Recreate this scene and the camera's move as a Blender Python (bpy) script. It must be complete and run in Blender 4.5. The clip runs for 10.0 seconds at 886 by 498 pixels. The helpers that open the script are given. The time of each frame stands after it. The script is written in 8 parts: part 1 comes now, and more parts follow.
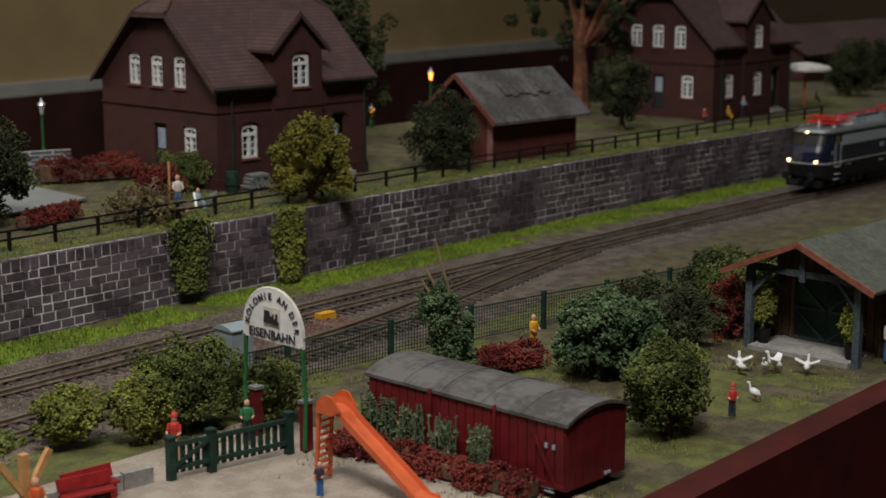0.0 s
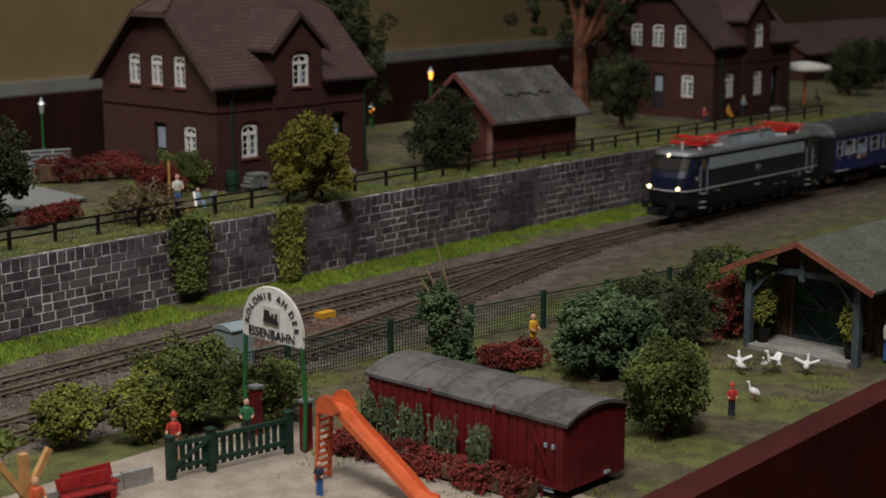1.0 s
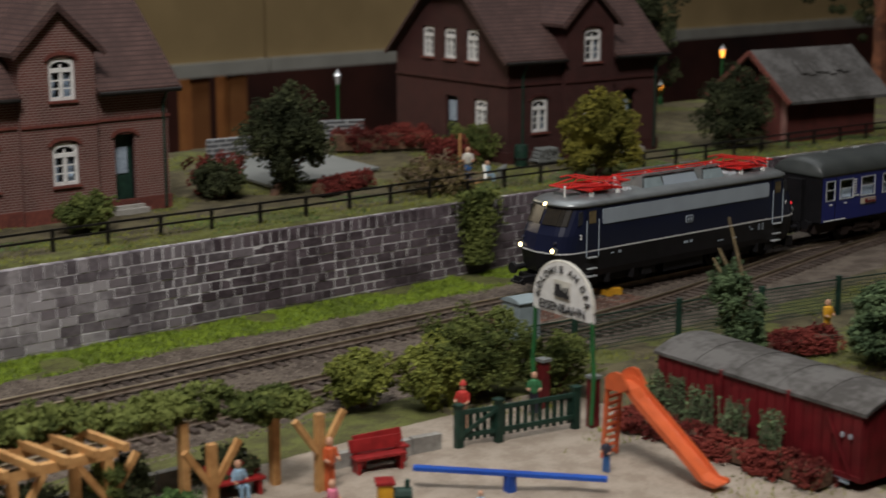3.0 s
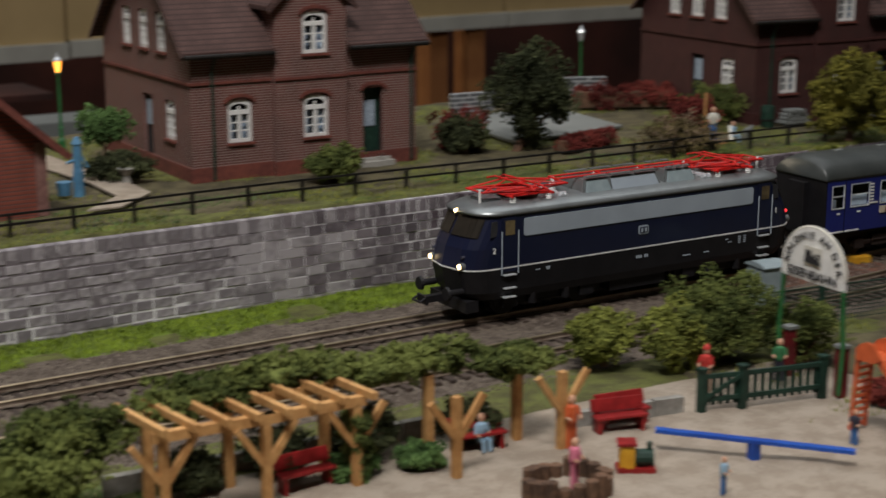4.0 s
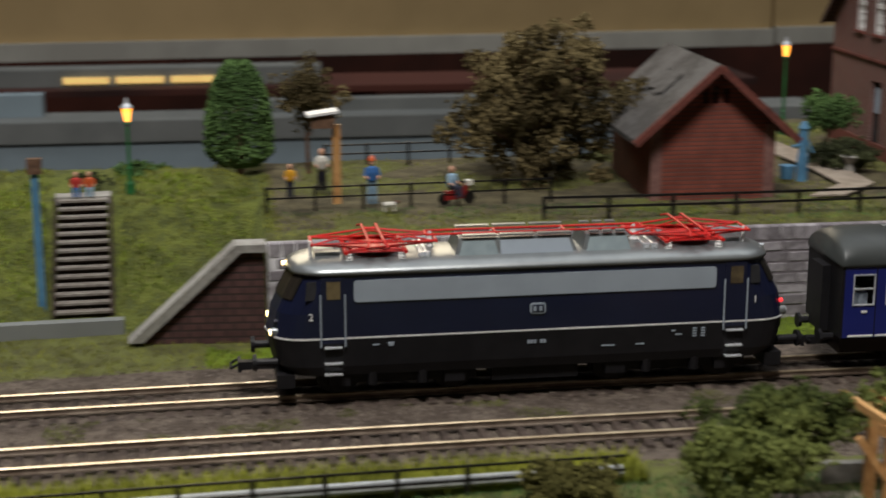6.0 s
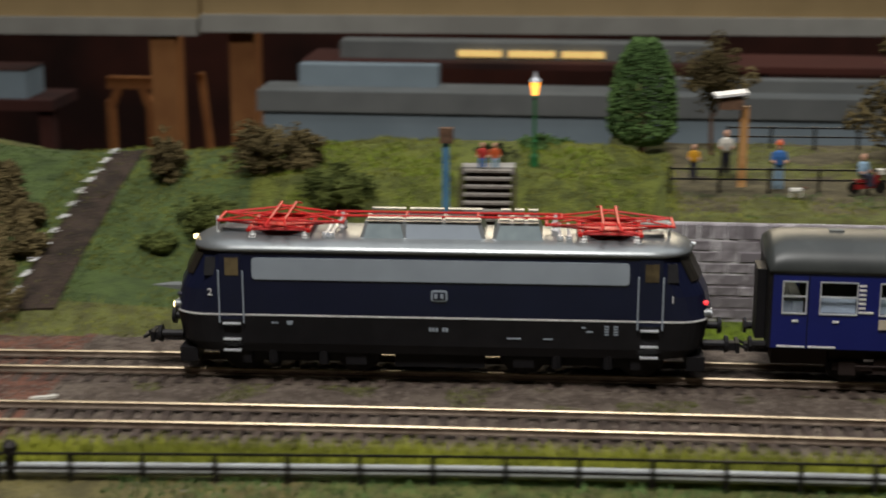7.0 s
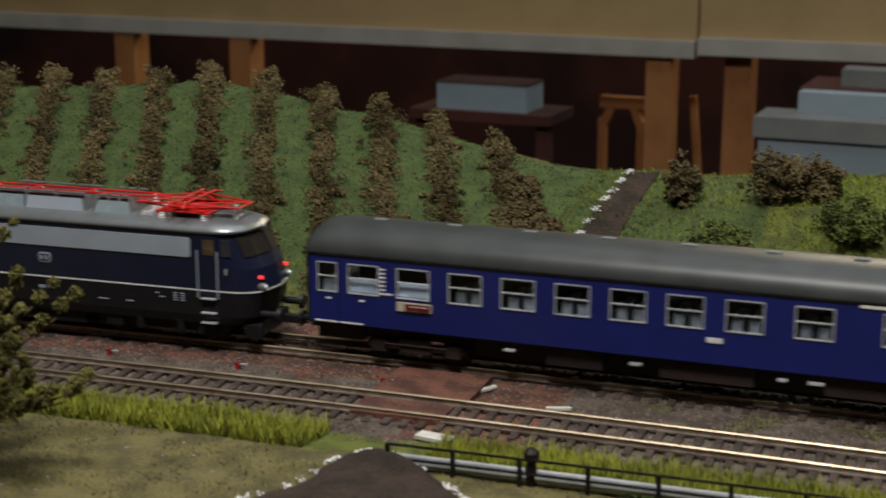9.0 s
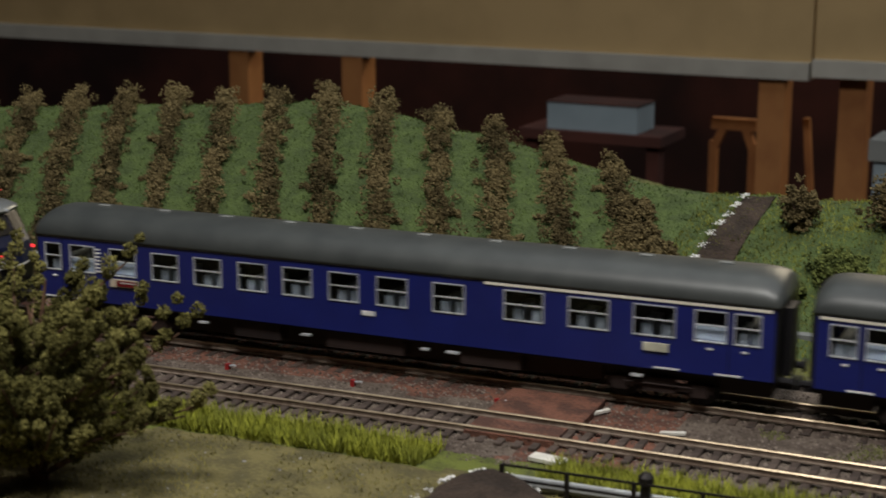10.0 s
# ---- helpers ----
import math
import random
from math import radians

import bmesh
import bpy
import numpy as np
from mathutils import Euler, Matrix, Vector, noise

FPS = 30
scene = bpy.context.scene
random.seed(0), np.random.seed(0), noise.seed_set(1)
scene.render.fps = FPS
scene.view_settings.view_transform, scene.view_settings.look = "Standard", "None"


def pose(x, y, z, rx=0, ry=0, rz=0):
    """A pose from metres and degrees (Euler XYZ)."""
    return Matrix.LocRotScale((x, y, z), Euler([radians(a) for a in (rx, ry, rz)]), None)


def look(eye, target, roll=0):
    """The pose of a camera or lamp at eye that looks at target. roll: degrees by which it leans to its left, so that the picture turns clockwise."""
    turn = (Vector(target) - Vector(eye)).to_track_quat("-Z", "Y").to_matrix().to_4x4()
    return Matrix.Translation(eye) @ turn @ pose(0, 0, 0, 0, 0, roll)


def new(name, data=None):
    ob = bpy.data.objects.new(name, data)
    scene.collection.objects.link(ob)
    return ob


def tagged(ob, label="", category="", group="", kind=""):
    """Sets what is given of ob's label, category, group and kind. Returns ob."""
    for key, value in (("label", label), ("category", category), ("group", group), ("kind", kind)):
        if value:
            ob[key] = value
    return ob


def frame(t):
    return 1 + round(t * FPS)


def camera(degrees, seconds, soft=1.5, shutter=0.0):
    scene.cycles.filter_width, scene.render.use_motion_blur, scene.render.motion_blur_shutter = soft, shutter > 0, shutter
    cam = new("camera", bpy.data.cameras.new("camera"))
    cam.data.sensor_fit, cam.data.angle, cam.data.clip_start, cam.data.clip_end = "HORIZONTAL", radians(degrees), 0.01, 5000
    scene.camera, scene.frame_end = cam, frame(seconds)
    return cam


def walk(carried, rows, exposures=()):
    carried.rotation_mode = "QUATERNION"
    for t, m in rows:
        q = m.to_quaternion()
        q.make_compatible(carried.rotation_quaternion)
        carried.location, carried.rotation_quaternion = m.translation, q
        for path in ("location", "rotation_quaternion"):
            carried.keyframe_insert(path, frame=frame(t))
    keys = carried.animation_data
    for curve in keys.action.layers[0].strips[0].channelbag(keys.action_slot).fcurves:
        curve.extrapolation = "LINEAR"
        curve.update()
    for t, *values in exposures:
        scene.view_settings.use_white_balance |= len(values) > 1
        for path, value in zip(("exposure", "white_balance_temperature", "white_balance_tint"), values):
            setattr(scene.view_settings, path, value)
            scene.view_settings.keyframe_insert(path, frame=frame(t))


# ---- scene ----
# ---------------------------------------------------------------- camera
cam = camera(31.82, 10.0, soft=1.6, shutter=0.45)
cam.data.dof.use_dof, cam.data.dof.focus_distance, cam.data.dof.aperture_fstop = True, 0.64, 26.0
walk(cam, [
    (0, pose(0.0373, 0.0316, 0.1761, 79.11, 0, -51.85)),
    (0.5, pose(0.0375, 0.0316, 0.1763, 79.09, 0, -51.84)),
    (1, pose(0.0373, 0.0313, 0.1764, 79.07, 0, -51.84)),
    (1.5, pose(0.0370, 0.0313, 0.1765, 79.16, 0, -51.68)),
    (2, pose(0.0363, 0.0323, 0.1760, 79.29, 0, -49.49)),
    (2.5, pose(0.0354, 0.0338, 0.1756, 78.89, 0, -46.02)),
    (2.7, pose(0.0359, 0.0356, 0.1749, 78.64, 0, -44.07)),
    (3.8, pose(0.0309, 0.0424, 0.1739, 77.04, 0, -35.17)),
    (4, pose(0.0302, 0.0426, 0.1751, 76.64, 0, -32.97)),
    (4.5, pose(0.0267, 0.0465, 0.1741, 76.71, 0, -27.54)),
    (5, pose(0.0215, 0.0491, 0.1738, 76.59, 0, -21.41)),
    (5.5, pose(0.0156, 0.0516, 0.1736, 76.26, 0, -14.97)),
    (6, pose(0.0096, 0.0491, 0.1736, 76.21, 0, -8.08)),
    (6.2, pose(0.0078, 0.0494, 0.1725, 76.24, 0, -5.40)),
    (7.3, pose(-0.0080, 0.0507, 0.1735, 75.14, 0, 9.86)),
    (7.5, pose(-0.0108, 0.0502, 0.1731, 75.18, 0, 12.35)),
    (8, pose(-0.0159, 0.0487, 0.1736, 75.16, 0, 17.52)),
    (8.5, pose(-0.0192, 0.0481, 0.1741, 75.43, 0, 20.81)),
    (9, pose(-0.0213, 0.0460, 0.1748, 76.19, 0, 23.44)),
    (9.5, pose(-0.0226, 0.0444, 0.1750, 76.48, 0, 25.62)),
    (10, pose(-0.0234, 0.0416, 0.1767, 76.86, 0, 27.42)),
])

# ---------------------------------------------------------------- world and lights
world = bpy.data.worlds.new("hall_air")
scene.world = world
world.use_nodes = True
world.node_tree.nodes["Background"].inputs[0].default_value = (1.0, 0.96, 0.92, 1)
world.node_tree.nodes["Background"].inputs[1].default_value = 0.20


def area(name, at, target, sx, sy, watts, colour):
    lamp = bpy.data.lights.new(name, "AREA")
    lamp.shape, lamp.size, lamp.size_y = "RECTANGLE", sx, sy
    lamp.energy, lamp.color = watts, colour
    ob = new(name, lamp)
    ob.matrix_world = look(at, target)
    return ob


area("hall_lamp", (-0.08, 0.02, 1.15), (0.10, 0.52, 0.0), 0.35, 0.25, 15.0, (1.0, 0.955, 0.925))
# Unseen lamp added low beyond the far layout for glints on the rails.
area("ceiling_lamp", (0.0, 3.0, 0.95), (0.0, 0.5, 0.0), 1.1, 0.45, 15.0, (1.0, 0.84, 0.60))
# Broad unseen panel added as soft fill to lift the dark parts.
area("ceiling_panel", (0.6, 1.4, 2.55), (0.6, 1.4, 0.0), 4.0, 2.5, 48.0, (0.94, 0.97, 1.0))
scene.view_settings.exposure = 0.0

# ---------------------------------------------------------------- materials


def mat(name, c1, c2=None, rough=0.7, metal=0.0, scale=250.0, bump=0.3, rnd=0.0, island=0.0, glow=None, power=0.0, spec=0.3, coarse=0.0, dist=0.0004):
    """Two-scale mottled surface; c1 and c2 are mixed by noise, rnd and island vary it piece by piece."""
    m = bpy.data.materials.new(name)
    m.use_nodes = True
    nt = m.node_tree
    bs = nt.nodes["Principled BSDF"]
    bs.inputs["Roughness"].default_value = rough
    bs.inputs["Metallic"].default_value = metal
    bs.inputs["Specular IOR Level"].default_value = spec
    if glow:
        bs.inputs["Emission Color"].default_value = (*glow, 1)
        bs.inputs["Emission Strength"].default_value = power
    if c2 is None:
        c2 = tuple(v * 0.72 for v in c1)
    co = nt.nodes.new("ShaderNodeTexCoord")
    n1 = nt.nodes.new("ShaderNodeTexNoise")
    n1.inputs["Scale"].default_value, n1.inputs["Detail"].default_value = scale, 4
    n2 = nt.nodes.new("ShaderNodeTexNoise")
    n2.inputs["Scale"].default_value, n2.inputs["Detail"].default_value = scale * 0.13, 3
    nt.links.new(co.outputs["Object"], n1.inputs["Vector"])
    nt.links.new(co.outputs["Object"], n2.inputs["Vector"])
    add = nt.nodes.new("ShaderNodeMath")
    add.operation = "ADD"
    k2 = nt.nodes.new("ShaderNodeMath")
    k2.operation = "MULTIPLY_ADD"
    k2.inputs[1].default_value, k2.inputs[2].default_value = 1.0 + coarse, -0.5 * (1 + coarse)
    nt.links.new(n2.outputs["Fac"], k2.inputs[0])
    nt.links.new(n1.outputs["Fac"], add.inputs[0])
    nt.links.new(k2.outputs[0], add.inputs[1])
    last = add.outputs[0]
    if rnd or island:
        src = nt.nodes.new("ShaderNodeObjectInfo").outputs["Random"] if rnd else nt.nodes.new("ShaderNodeNewGeometry").outputs["Random Per Island"]
        mm = nt.nodes.new("ShaderNodeMath")
        mm.operation = "MULTIPLY_ADD"
        mm.inputs[1].default_value, mm.inputs[2].default_value = (rnd or island), -(rnd or island) / 2
        nt.links.new(src, mm.inputs[0])
        a2 = nt.nodes.new("ShaderNodeMath")
        a2.operation = "ADD"
        nt.links.new(last, a2.inputs[0])
        nt.links.new(mm.outputs[0], a2.inputs[1])
        last = a2.outputs[0]
    ramp = nt.nodes.new("ShaderNodeValToRGB")
    ramp.color_ramp.elements[0].position, ramp.color_ramp.elements[0].color = 0.3, (*c2, 1)
    ramp.color_ramp.elements[1].position, ramp.color_ramp.elements[1].color = 0.7, (*c1, 1)
    nt.links.new(last, ramp.inputs["Fac"])
    nt.links.new(ramp.outputs["Color"], bs.inputs["Base Color"])
    if bump:
        b = nt.nodes.new("ShaderNodeBump")
        b.inputs["Strength"].default_value, b.inputs["Distance"].default_value = bump, dist
        nt.links.new(n1.outputs["Fac"], b.inputs["Height"])
        nt.links.new(b.outputs["Normal"], bs.inputs["Normal"])
    return m


def courses(name, brick, joint, w, h, gap, rough=0.85, bump=0.6, turn=(0, 0, 0)):
    """Fine brick or tile courses too small to be pieces of their own; w and h in metres."""
    m = mat(name, brick, tuple(v * 0.6 for v in brick), rough=rough, scale=120, bump=0)
    nt = m.node_tree
    bs = nt.nodes["Principled BSDF"]
    co, mp = nt.nodes.new("ShaderNodeTexCoord"), nt.nodes.new("ShaderNodeMapping")
    sep, com = nt.nodes.new("ShaderNodeSeparateXYZ"), nt.nodes.new("ShaderNodeCombineXYZ")
    sm = nt.nodes.new("ShaderNodeMath")
    sm.operation = "ADD"
    nt.links.new(co.outputs["Object"], sep.inputs[0])
    nt.links.new(sep.outputs["X"], sm.inputs[0])
    nt.links.new(sep.outputs["Y"], sm.inputs[1])
    nt.links.new(sm.outputs[0], com.inputs["X"])
    nt.links.new(sep.outputs["Z"], com.inputs["Y"])
    br = nt.nodes.new("ShaderNodeTexBrick")
    br.inputs["Scale"].default_value = 1.0
    br.inputs["Brick Width"].default_value, br.inputs["Row Height"].default_value, br.inputs["Mortar Size"].default_value = w, h, gap
    nt.links.new(com.outputs[0], br.inputs["Vector"])
    src = bs.inputs["Base Color"].links[0].from_socket
    mix = nt.nodes.new("ShaderNodeMix")
    mix.data_type = "RGBA"
    nt.links.new(br.outputs["Fac"], mix.inputs["Factor"])
    nt.links.new(src, mix.inputs["A"])
    mix.inputs["B"].default_value = (*joint, 1)
    nt.links.new(mix.outputs["Result"], bs.inputs["Base Color"])
    b = nt.nodes.new("ShaderNodeBump")
    b.invert = True
    b.inputs["Strength"].default_value, b.inputs["Distance"].default_value = bump, 0.0003
    nt.links.new(br.outputs["Fac"], b.inputs["Height"])
    nt.links.new(b.outputs["Normal"], bs.inputs["Normal"])
    return m


def glass(name, tint=(0.9, 0.95, 1.0), rough=0.03):
    m = bpy.data.materials.new(name)
    m.use_nodes = True
    bs = m.node_tree.nodes["Principled BSDF"]
    bs.inputs["Base Color"].default_value = (*tint, 1)
    bs.inputs["Transmission Weight"].default_value, bs.inputs["Roughness"].default_value = 1.0, rough
    bs.inputs["IOR"].default_value = 1.2
    return m


M = {}
M["soil"] = mat("soil", (0.115, 0.098, 0.052), (0.055, 0.047, 0.027), 0.95, scale=800, bump=0.9, coarse=0.4, dist=0.0009)
M["bank_turf"] = mat("bank_turf", (0.125, 0.145, 0.028), (0.065, 0.075, 0.02), 0.95, scale=900, bump=1.0, coarse=0.9, dist=0.001)
M["turf"] = mat("turf", (0.125, 0.135, 0.038), (0.07, 0.068, 0.026), 0.95, scale=900, bump=1.0, coarse=0.3, dist=0.001)
M["grass"] = mat("grass", (0.25, 0.345, 0.028), (0.11, 0.155, 0.016), 0.85, scale=200, bump=0, island=0.7, coarse=0.8)
M["straw_grass"] = mat("straw_grass", (0.25, 0.265, 0.04), (0.135, 0.14, 0.026), 0.85, scale=200, bump=0, island=0.7, coarse=0.8)
M["dry_grass"] = mat("dry_grass", (0.24, 0.21, 0.06), (0.13, 0.115, 0.035), 0.9, scale=200, bump=0, island=0.6, coarse=0.8)
M["field_grass"] = mat("field_grass", (0.105, 0.155, 0.035), (0.055, 0.085, 0.022), 0.9, scale=200, bump=0, island=0.6, coarse=0.8)
M["weed"] = mat("weed", (0.15, 0.165, 0.04), (0.075, 0.08, 0.025), 0.9, scale=200, bump=0, island=0.6, coarse=0.8)
M["long_grass"] = mat("long_grass", (0.31, 0.33, 0.035), (0.15, 0.165, 0.02), 0.85, scale=200, bump=0, island=0.6, coarse=0.8)
M["sand"] = mat("sand", (0.33, 0.28, 0.225), (0.25, 0.205, 0.16), 0.95, scale=900, bump=0.6, coarse=0.6, dist=0.0006)
M["dry_ground"] = mat("dry_ground", (0.15, 0.128, 0.05), (0.08, 0.07, 0.03), 0.95, scale=700, bump=1.0, coarse=0.6, dist=0.0008)
M["ballast"] = mat("ballast", (0.135, 0.108, 0.084), (0.07, 0.053, 0.041), 0.95, scale=900, bump=1.0, coarse=0.8, dist=0.0012)
M["rust_bed"] = mat("rust_bed", (0.16, 0.07, 0.045), (0.07, 0.035, 0.025), 0.95, scale=700, bump=1.0, coarse=0.8, dist=0.001)
M["stone_chip"] = mat("stone_chip", (0.20, 0.165, 0.135), (0.075, 0.058, 0.047), 0.9, scale=300, bump=0, island=0.8)
M["asphalt"] = mat("asphalt", (0.046, 0.031, 0.022), (0.02, 0.014, 0.010), 0.95, scale=700, bump=1.0, coarse=0.5, dist=0.0008)
M["sleeper"] = mat("sleeper", (0.075, 0.054, 0.042), (0.038, 0.027, 0.021), 0.7, scale=500, bump=0.5, rnd=0.4)
M["rail"] = mat("rail", (0.26, 0.21, 0.165), (0.13, 0.095, 0.07), 0.5, 0.3, scale=260, bump=0.15)
M["rail_top"] = mat("rail_top", (0.47, 0.39, 0.27), (0.30, 0.24, 0.16), 0.42, 0.9, scale=120, bump=0.0)
# One stone in three tones; the wall's dimming eastwards is put into its colour.
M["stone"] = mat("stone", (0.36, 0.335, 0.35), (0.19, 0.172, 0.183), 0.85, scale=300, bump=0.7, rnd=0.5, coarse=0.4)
M["stone_lit"] = mat("stone_lit", (0.36, 0.335, 0.35), (0.19, 0.172, 0.183), 0.85, scale=300, bump=0.7, island=0.5, coarse=0.4)
M["stone_shaded"] = mat("stone_shaded", (0.125, 0.098, 0.112), (0.055, 0.041, 0.048), 0.85, scale=300, bump=0.7, island=0.5, coarse=0.4)
M["stone_half_lit"] = mat("stone_half_lit", (0.20, 0.175, 0.19), (0.10, 0.085, 0.095), 0.85, scale=300, bump=0.7, island=0.5, coarse=0.4)
M["mortar"] = mat("mortar", (0.78, 0.77, 0.78), (0.16, 0.14, 0.15), 0.95, scale=150, bump=0.3, coarse=1.6)
M["brick"] = courses("brick", (0.155, 0.054, 0.043), (0.27, 0.21, 0.19), 0.0030, 0.00125, 0.00016)
M["brick_dark"] = courses("brick_dark", (0.060, 0.017, 0.015), (0.075, 0.040, 0.036), 0.0030, 0.00125, 0.00014)
M["brick_hut_dark"] = courses("brick_hut_dark", (0.13, 0.028, 0.022), (0.06, 0.022, 0.02), 0.05, 0.00185, 0.0003)
M["brick_hut"] = courses("brick_hut", (0.27, 0.075, 0.05), (0.13, 0.06, 0.05), 0.05, 0.00185, 0.0003)
M["trim_dark"] = mat("trim_dark", (0.065, 0.020, 0.017), (0.042, 0.014, 0.012), 0.8, scale=500, bump=0.4)
M["brick_trim"] = mat("brick_trim", (0.18, 0.055, 0.04), (0.11, 0.035, 0.028), 0.8, scale=500, bump=0.4)
M["tile"] = courses("tile", (0.105, 0.058, 0.050), (0.045, 0.026, 0.023), 0.0024, 0.0022, 0.00028, bump=0.9)
M["felt"] = mat("felt", (0.115, 0.11, 0.105), (0.06, 0.056, 0.052), 0.9, scale=350, bump=0.6, coarse=0.8)
M["white_paint"] = mat("white_paint", (0.80, 0.80, 0.78), (0.66, 0.66, 0.64), 0.5, scale=300, bump=0.1)
M["pane"] = glass("pane")
# Near-black for letters, and for sheets behind windows that stand for room shade.
M["near_black"] = mat("near_black", (0.03, 0.03, 0.033), (0.02, 0.02, 0.022), 0.9)
M["curtain"] = mat("curtain", (0.35, 0.42, 0.50), (0.22, 0.27, 0.33), 0.9, scale=700)
M["green_paint"] = mat("green_paint", (0.03, 0.16, 0.05), (0.018, 0.10, 0.03), 0.4, scale=300, bump=0.2)
M["dark_green"] = mat("dark_green", (0.018, 0.05, 0.035), (0.01, 0.028, 0.02), 0.5, scale=300, bump=0.2)
M["wine_red"] = mat("wine_red", (0.15, 0.012, 0.016), (0.085, 0.008, 0.010), 0.45, scale=160, bump=0.15, coarse=0.6)
M["bench_red"] = mat("bench_red", (0.30, 0.02, 0.02), (0.18, 0.012, 0.012), 0.4, scale=300, bump=0.1)
M["orange"] = mat("orange", (0.64, 0.13, 0.042), (0.50, 0.095, 0.03), 0.35, scale=200, bump=0.05, spec=0.5)
M["pine"] = mat("pine", (0.58, 0.33, 0.13), (0.40, 0.20, 0.07), 0.6, scale=350, bump=0.3)
M["bark"] = mat("bark", (0.16, 0.09, 0.055), (0.06, 0.036, 0.024), 0.9, scale=500, bump=1.0)
M["orange_bark"] = mat("orange_bark", (0.24, 0.095, 0.05), (0.10, 0.042, 0.025), 0.9, scale=220, bump=1.0, coarse=0.8)
M["iron"] = mat("iron", (0.02, 0.017, 0.015), (0.01, 0.009, 0.008), 0.5, 0.3, scale=300, bump=0.1)
M["silver"] = mat("silver", (0.27, 0.29, 0.29), (0.21, 0.225, 0.23), 0.33, 0.6, scale=120, bump=0.05)
M["loco_blue"] = mat("loco_blue", (0.0095, 0.0125, 0.035), (0.0075, 0.010, 0.029), 0.28, scale=60, bump=0.02, spec=0.5)
M["loco_black"] = mat("loco_black", (0.012, 0.0115, 0.013), (0.008, 0.0077, 0.009), 0.5, scale=200, bump=0.05, spec=0.25)
M["underframe"] = mat("underframe", (0.030, 0.019, 0.016), (0.016, 0.011, 0.010), 0.7, scale=160, bump=0.1, coarse=0.8)
M["panel_grey"] = mat("panel_grey", (0.33, 0.38, 0.43), (0.29, 0.335, 0.38), 0.4, scale=80, bump=0.02)
M["panto_red"] = mat("panto_red", (0.60, 0.018, 0.014), (0.42, 0.012, 0.010), 0.4, scale=200, bump=0.02)
M["coach_blue"] = mat("coach_blue", (0.011, 0.018, 0.15), (0.009, 0.014, 0.12), 0.3, scale=60, bump=0.02, spec=0.5)
M["seat_grey"] = mat("seat_grey", (0.36, 0.40, 0.43), (0.24, 0.27, 0.29), 0.8, scale=300)
M["roof_grey"] = mat("roof_grey", (0.06, 0.066, 0.063), (0.042, 0.047, 0.046), 0.4, 0.1, scale=90, bump=0.05)
M["chrome"] = mat("chrome", (0.74, 0.77, 0.80), (0.62, 0.65, 0.68), 0.3, 0.45, scale=200, bump=0.0)
M["lamp_warm"] = mat("lamp_warm", (1, 0.8, 0.4), (1, 0.7, 0.3), 0.5, glow=(1.0, 0.33, 0.03), power=3.2, bump=0)
M["head_warm"] = mat("head_warm", (1, 0.9, 0.6), (1, 0.8, 0.5), 0.5, glow=(1.0, 0.72, 0.32), power=8.0, bump=0)
M["tail_red"] = mat("tail_red", (0.8, 0.05, 0.05), (0.7, 0.04, 0.04), 0.4, glow=(1.0, 0.04, 0.05), power=1.2, bump=0)
M["fascia"] = mat("fascia", (0.435, 0.31, 0.15), (0.36, 0.257, 0.122), 0.8, scale=14, bump=0.1, coarse=0.3)
M["fascia_edge"] = mat("fascia_edge", (0.42, 0.41, 0.36), (0.33, 0.32, 0.28), 0.7, scale=20, bump=0.1)
M["board_red"] = mat("board_red", (0.075, 0.012, 0.009), (0.045, 0.008, 0.006), 0.45, scale=60, bump=0.1)
M["wood_leg"] = mat("wood_leg", (0.36, 0.16, 0.055), (0.25, 0.10, 0.035), 0.7, scale=25, bump=0.2)
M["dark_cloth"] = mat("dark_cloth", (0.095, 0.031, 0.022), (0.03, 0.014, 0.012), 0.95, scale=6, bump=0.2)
M["hall_wall"] = mat("hall_wall", (0.30, 0.22, 0.14), (0.24, 0.17, 0.11), 0.9, scale=4, bump=0.2)
M["hall_floor"] = mat("hall_floor", (0.08, 0.06, 0.045), (0.05, 0.04, 0.03), 0.8, scale=4, bump=0.2)
M["pale_blue"] = mat("pale_blue", (0.29, 0.36, 0.40), (0.22, 0.28, 0.31), 0.7, scale=12, bump=0.1)
M["slate_grey"] = mat("slate_grey", (0.20, 0.21, 0.20), (0.14, 0.15, 0.145), 0.7, scale=20, bump=0.1)
M["box_grey"] = mat("box_grey", (0.27, 0.33, 0.345), (0.21, 0.26, 0.275), 0.5, scale=200, bump=0.1)
M["concrete"] = mat("concrete", (0.34, 0.33, 0.30), (0.22, 0.21, 0.19), 0.9, scale=400, bump=0.6, coarse=0.6)
M["blue_paint"] = mat("blue_paint", (0.02, 0.09, 0.42), (0.015, 0.06, 0.32), 0.4, scale=250, bump=0.1)
M["pump_blue"] = mat("pump_blue", (0.10, 0.25, 0.40), (0.07, 0.18, 0.30), 0.5, scale=250, bump=0.1)
M["yellow_paint"] = mat("yellow_paint", (0.70, 0.38, 0.03), (0.55, 0.27, 0.02), 0.5, scale=250, bump=0.1)
M["skin"] = mat("skin", (0.62, 0.36, 0.24), (0.5, 0.28, 0.18), 0.6, bump=0)
M["cloth_red"] = mat("cloth_red", (0.55, 0.05, 0.04), None, 0.6, bump=0.1)
M["cloth_blue"] = mat("cloth_blue", (0.05, 0.16, 0.42), None, 0.6, bump=0.1)
M["cloth_pale"] = mat("cloth_pale", (0.30, 0.45, 0.58), None, 0.6, bump=0.1)
M["cloth_white"] = mat("cloth_white", (0.72, 0.70, 0.62), None, 0.6, bump=0.1)
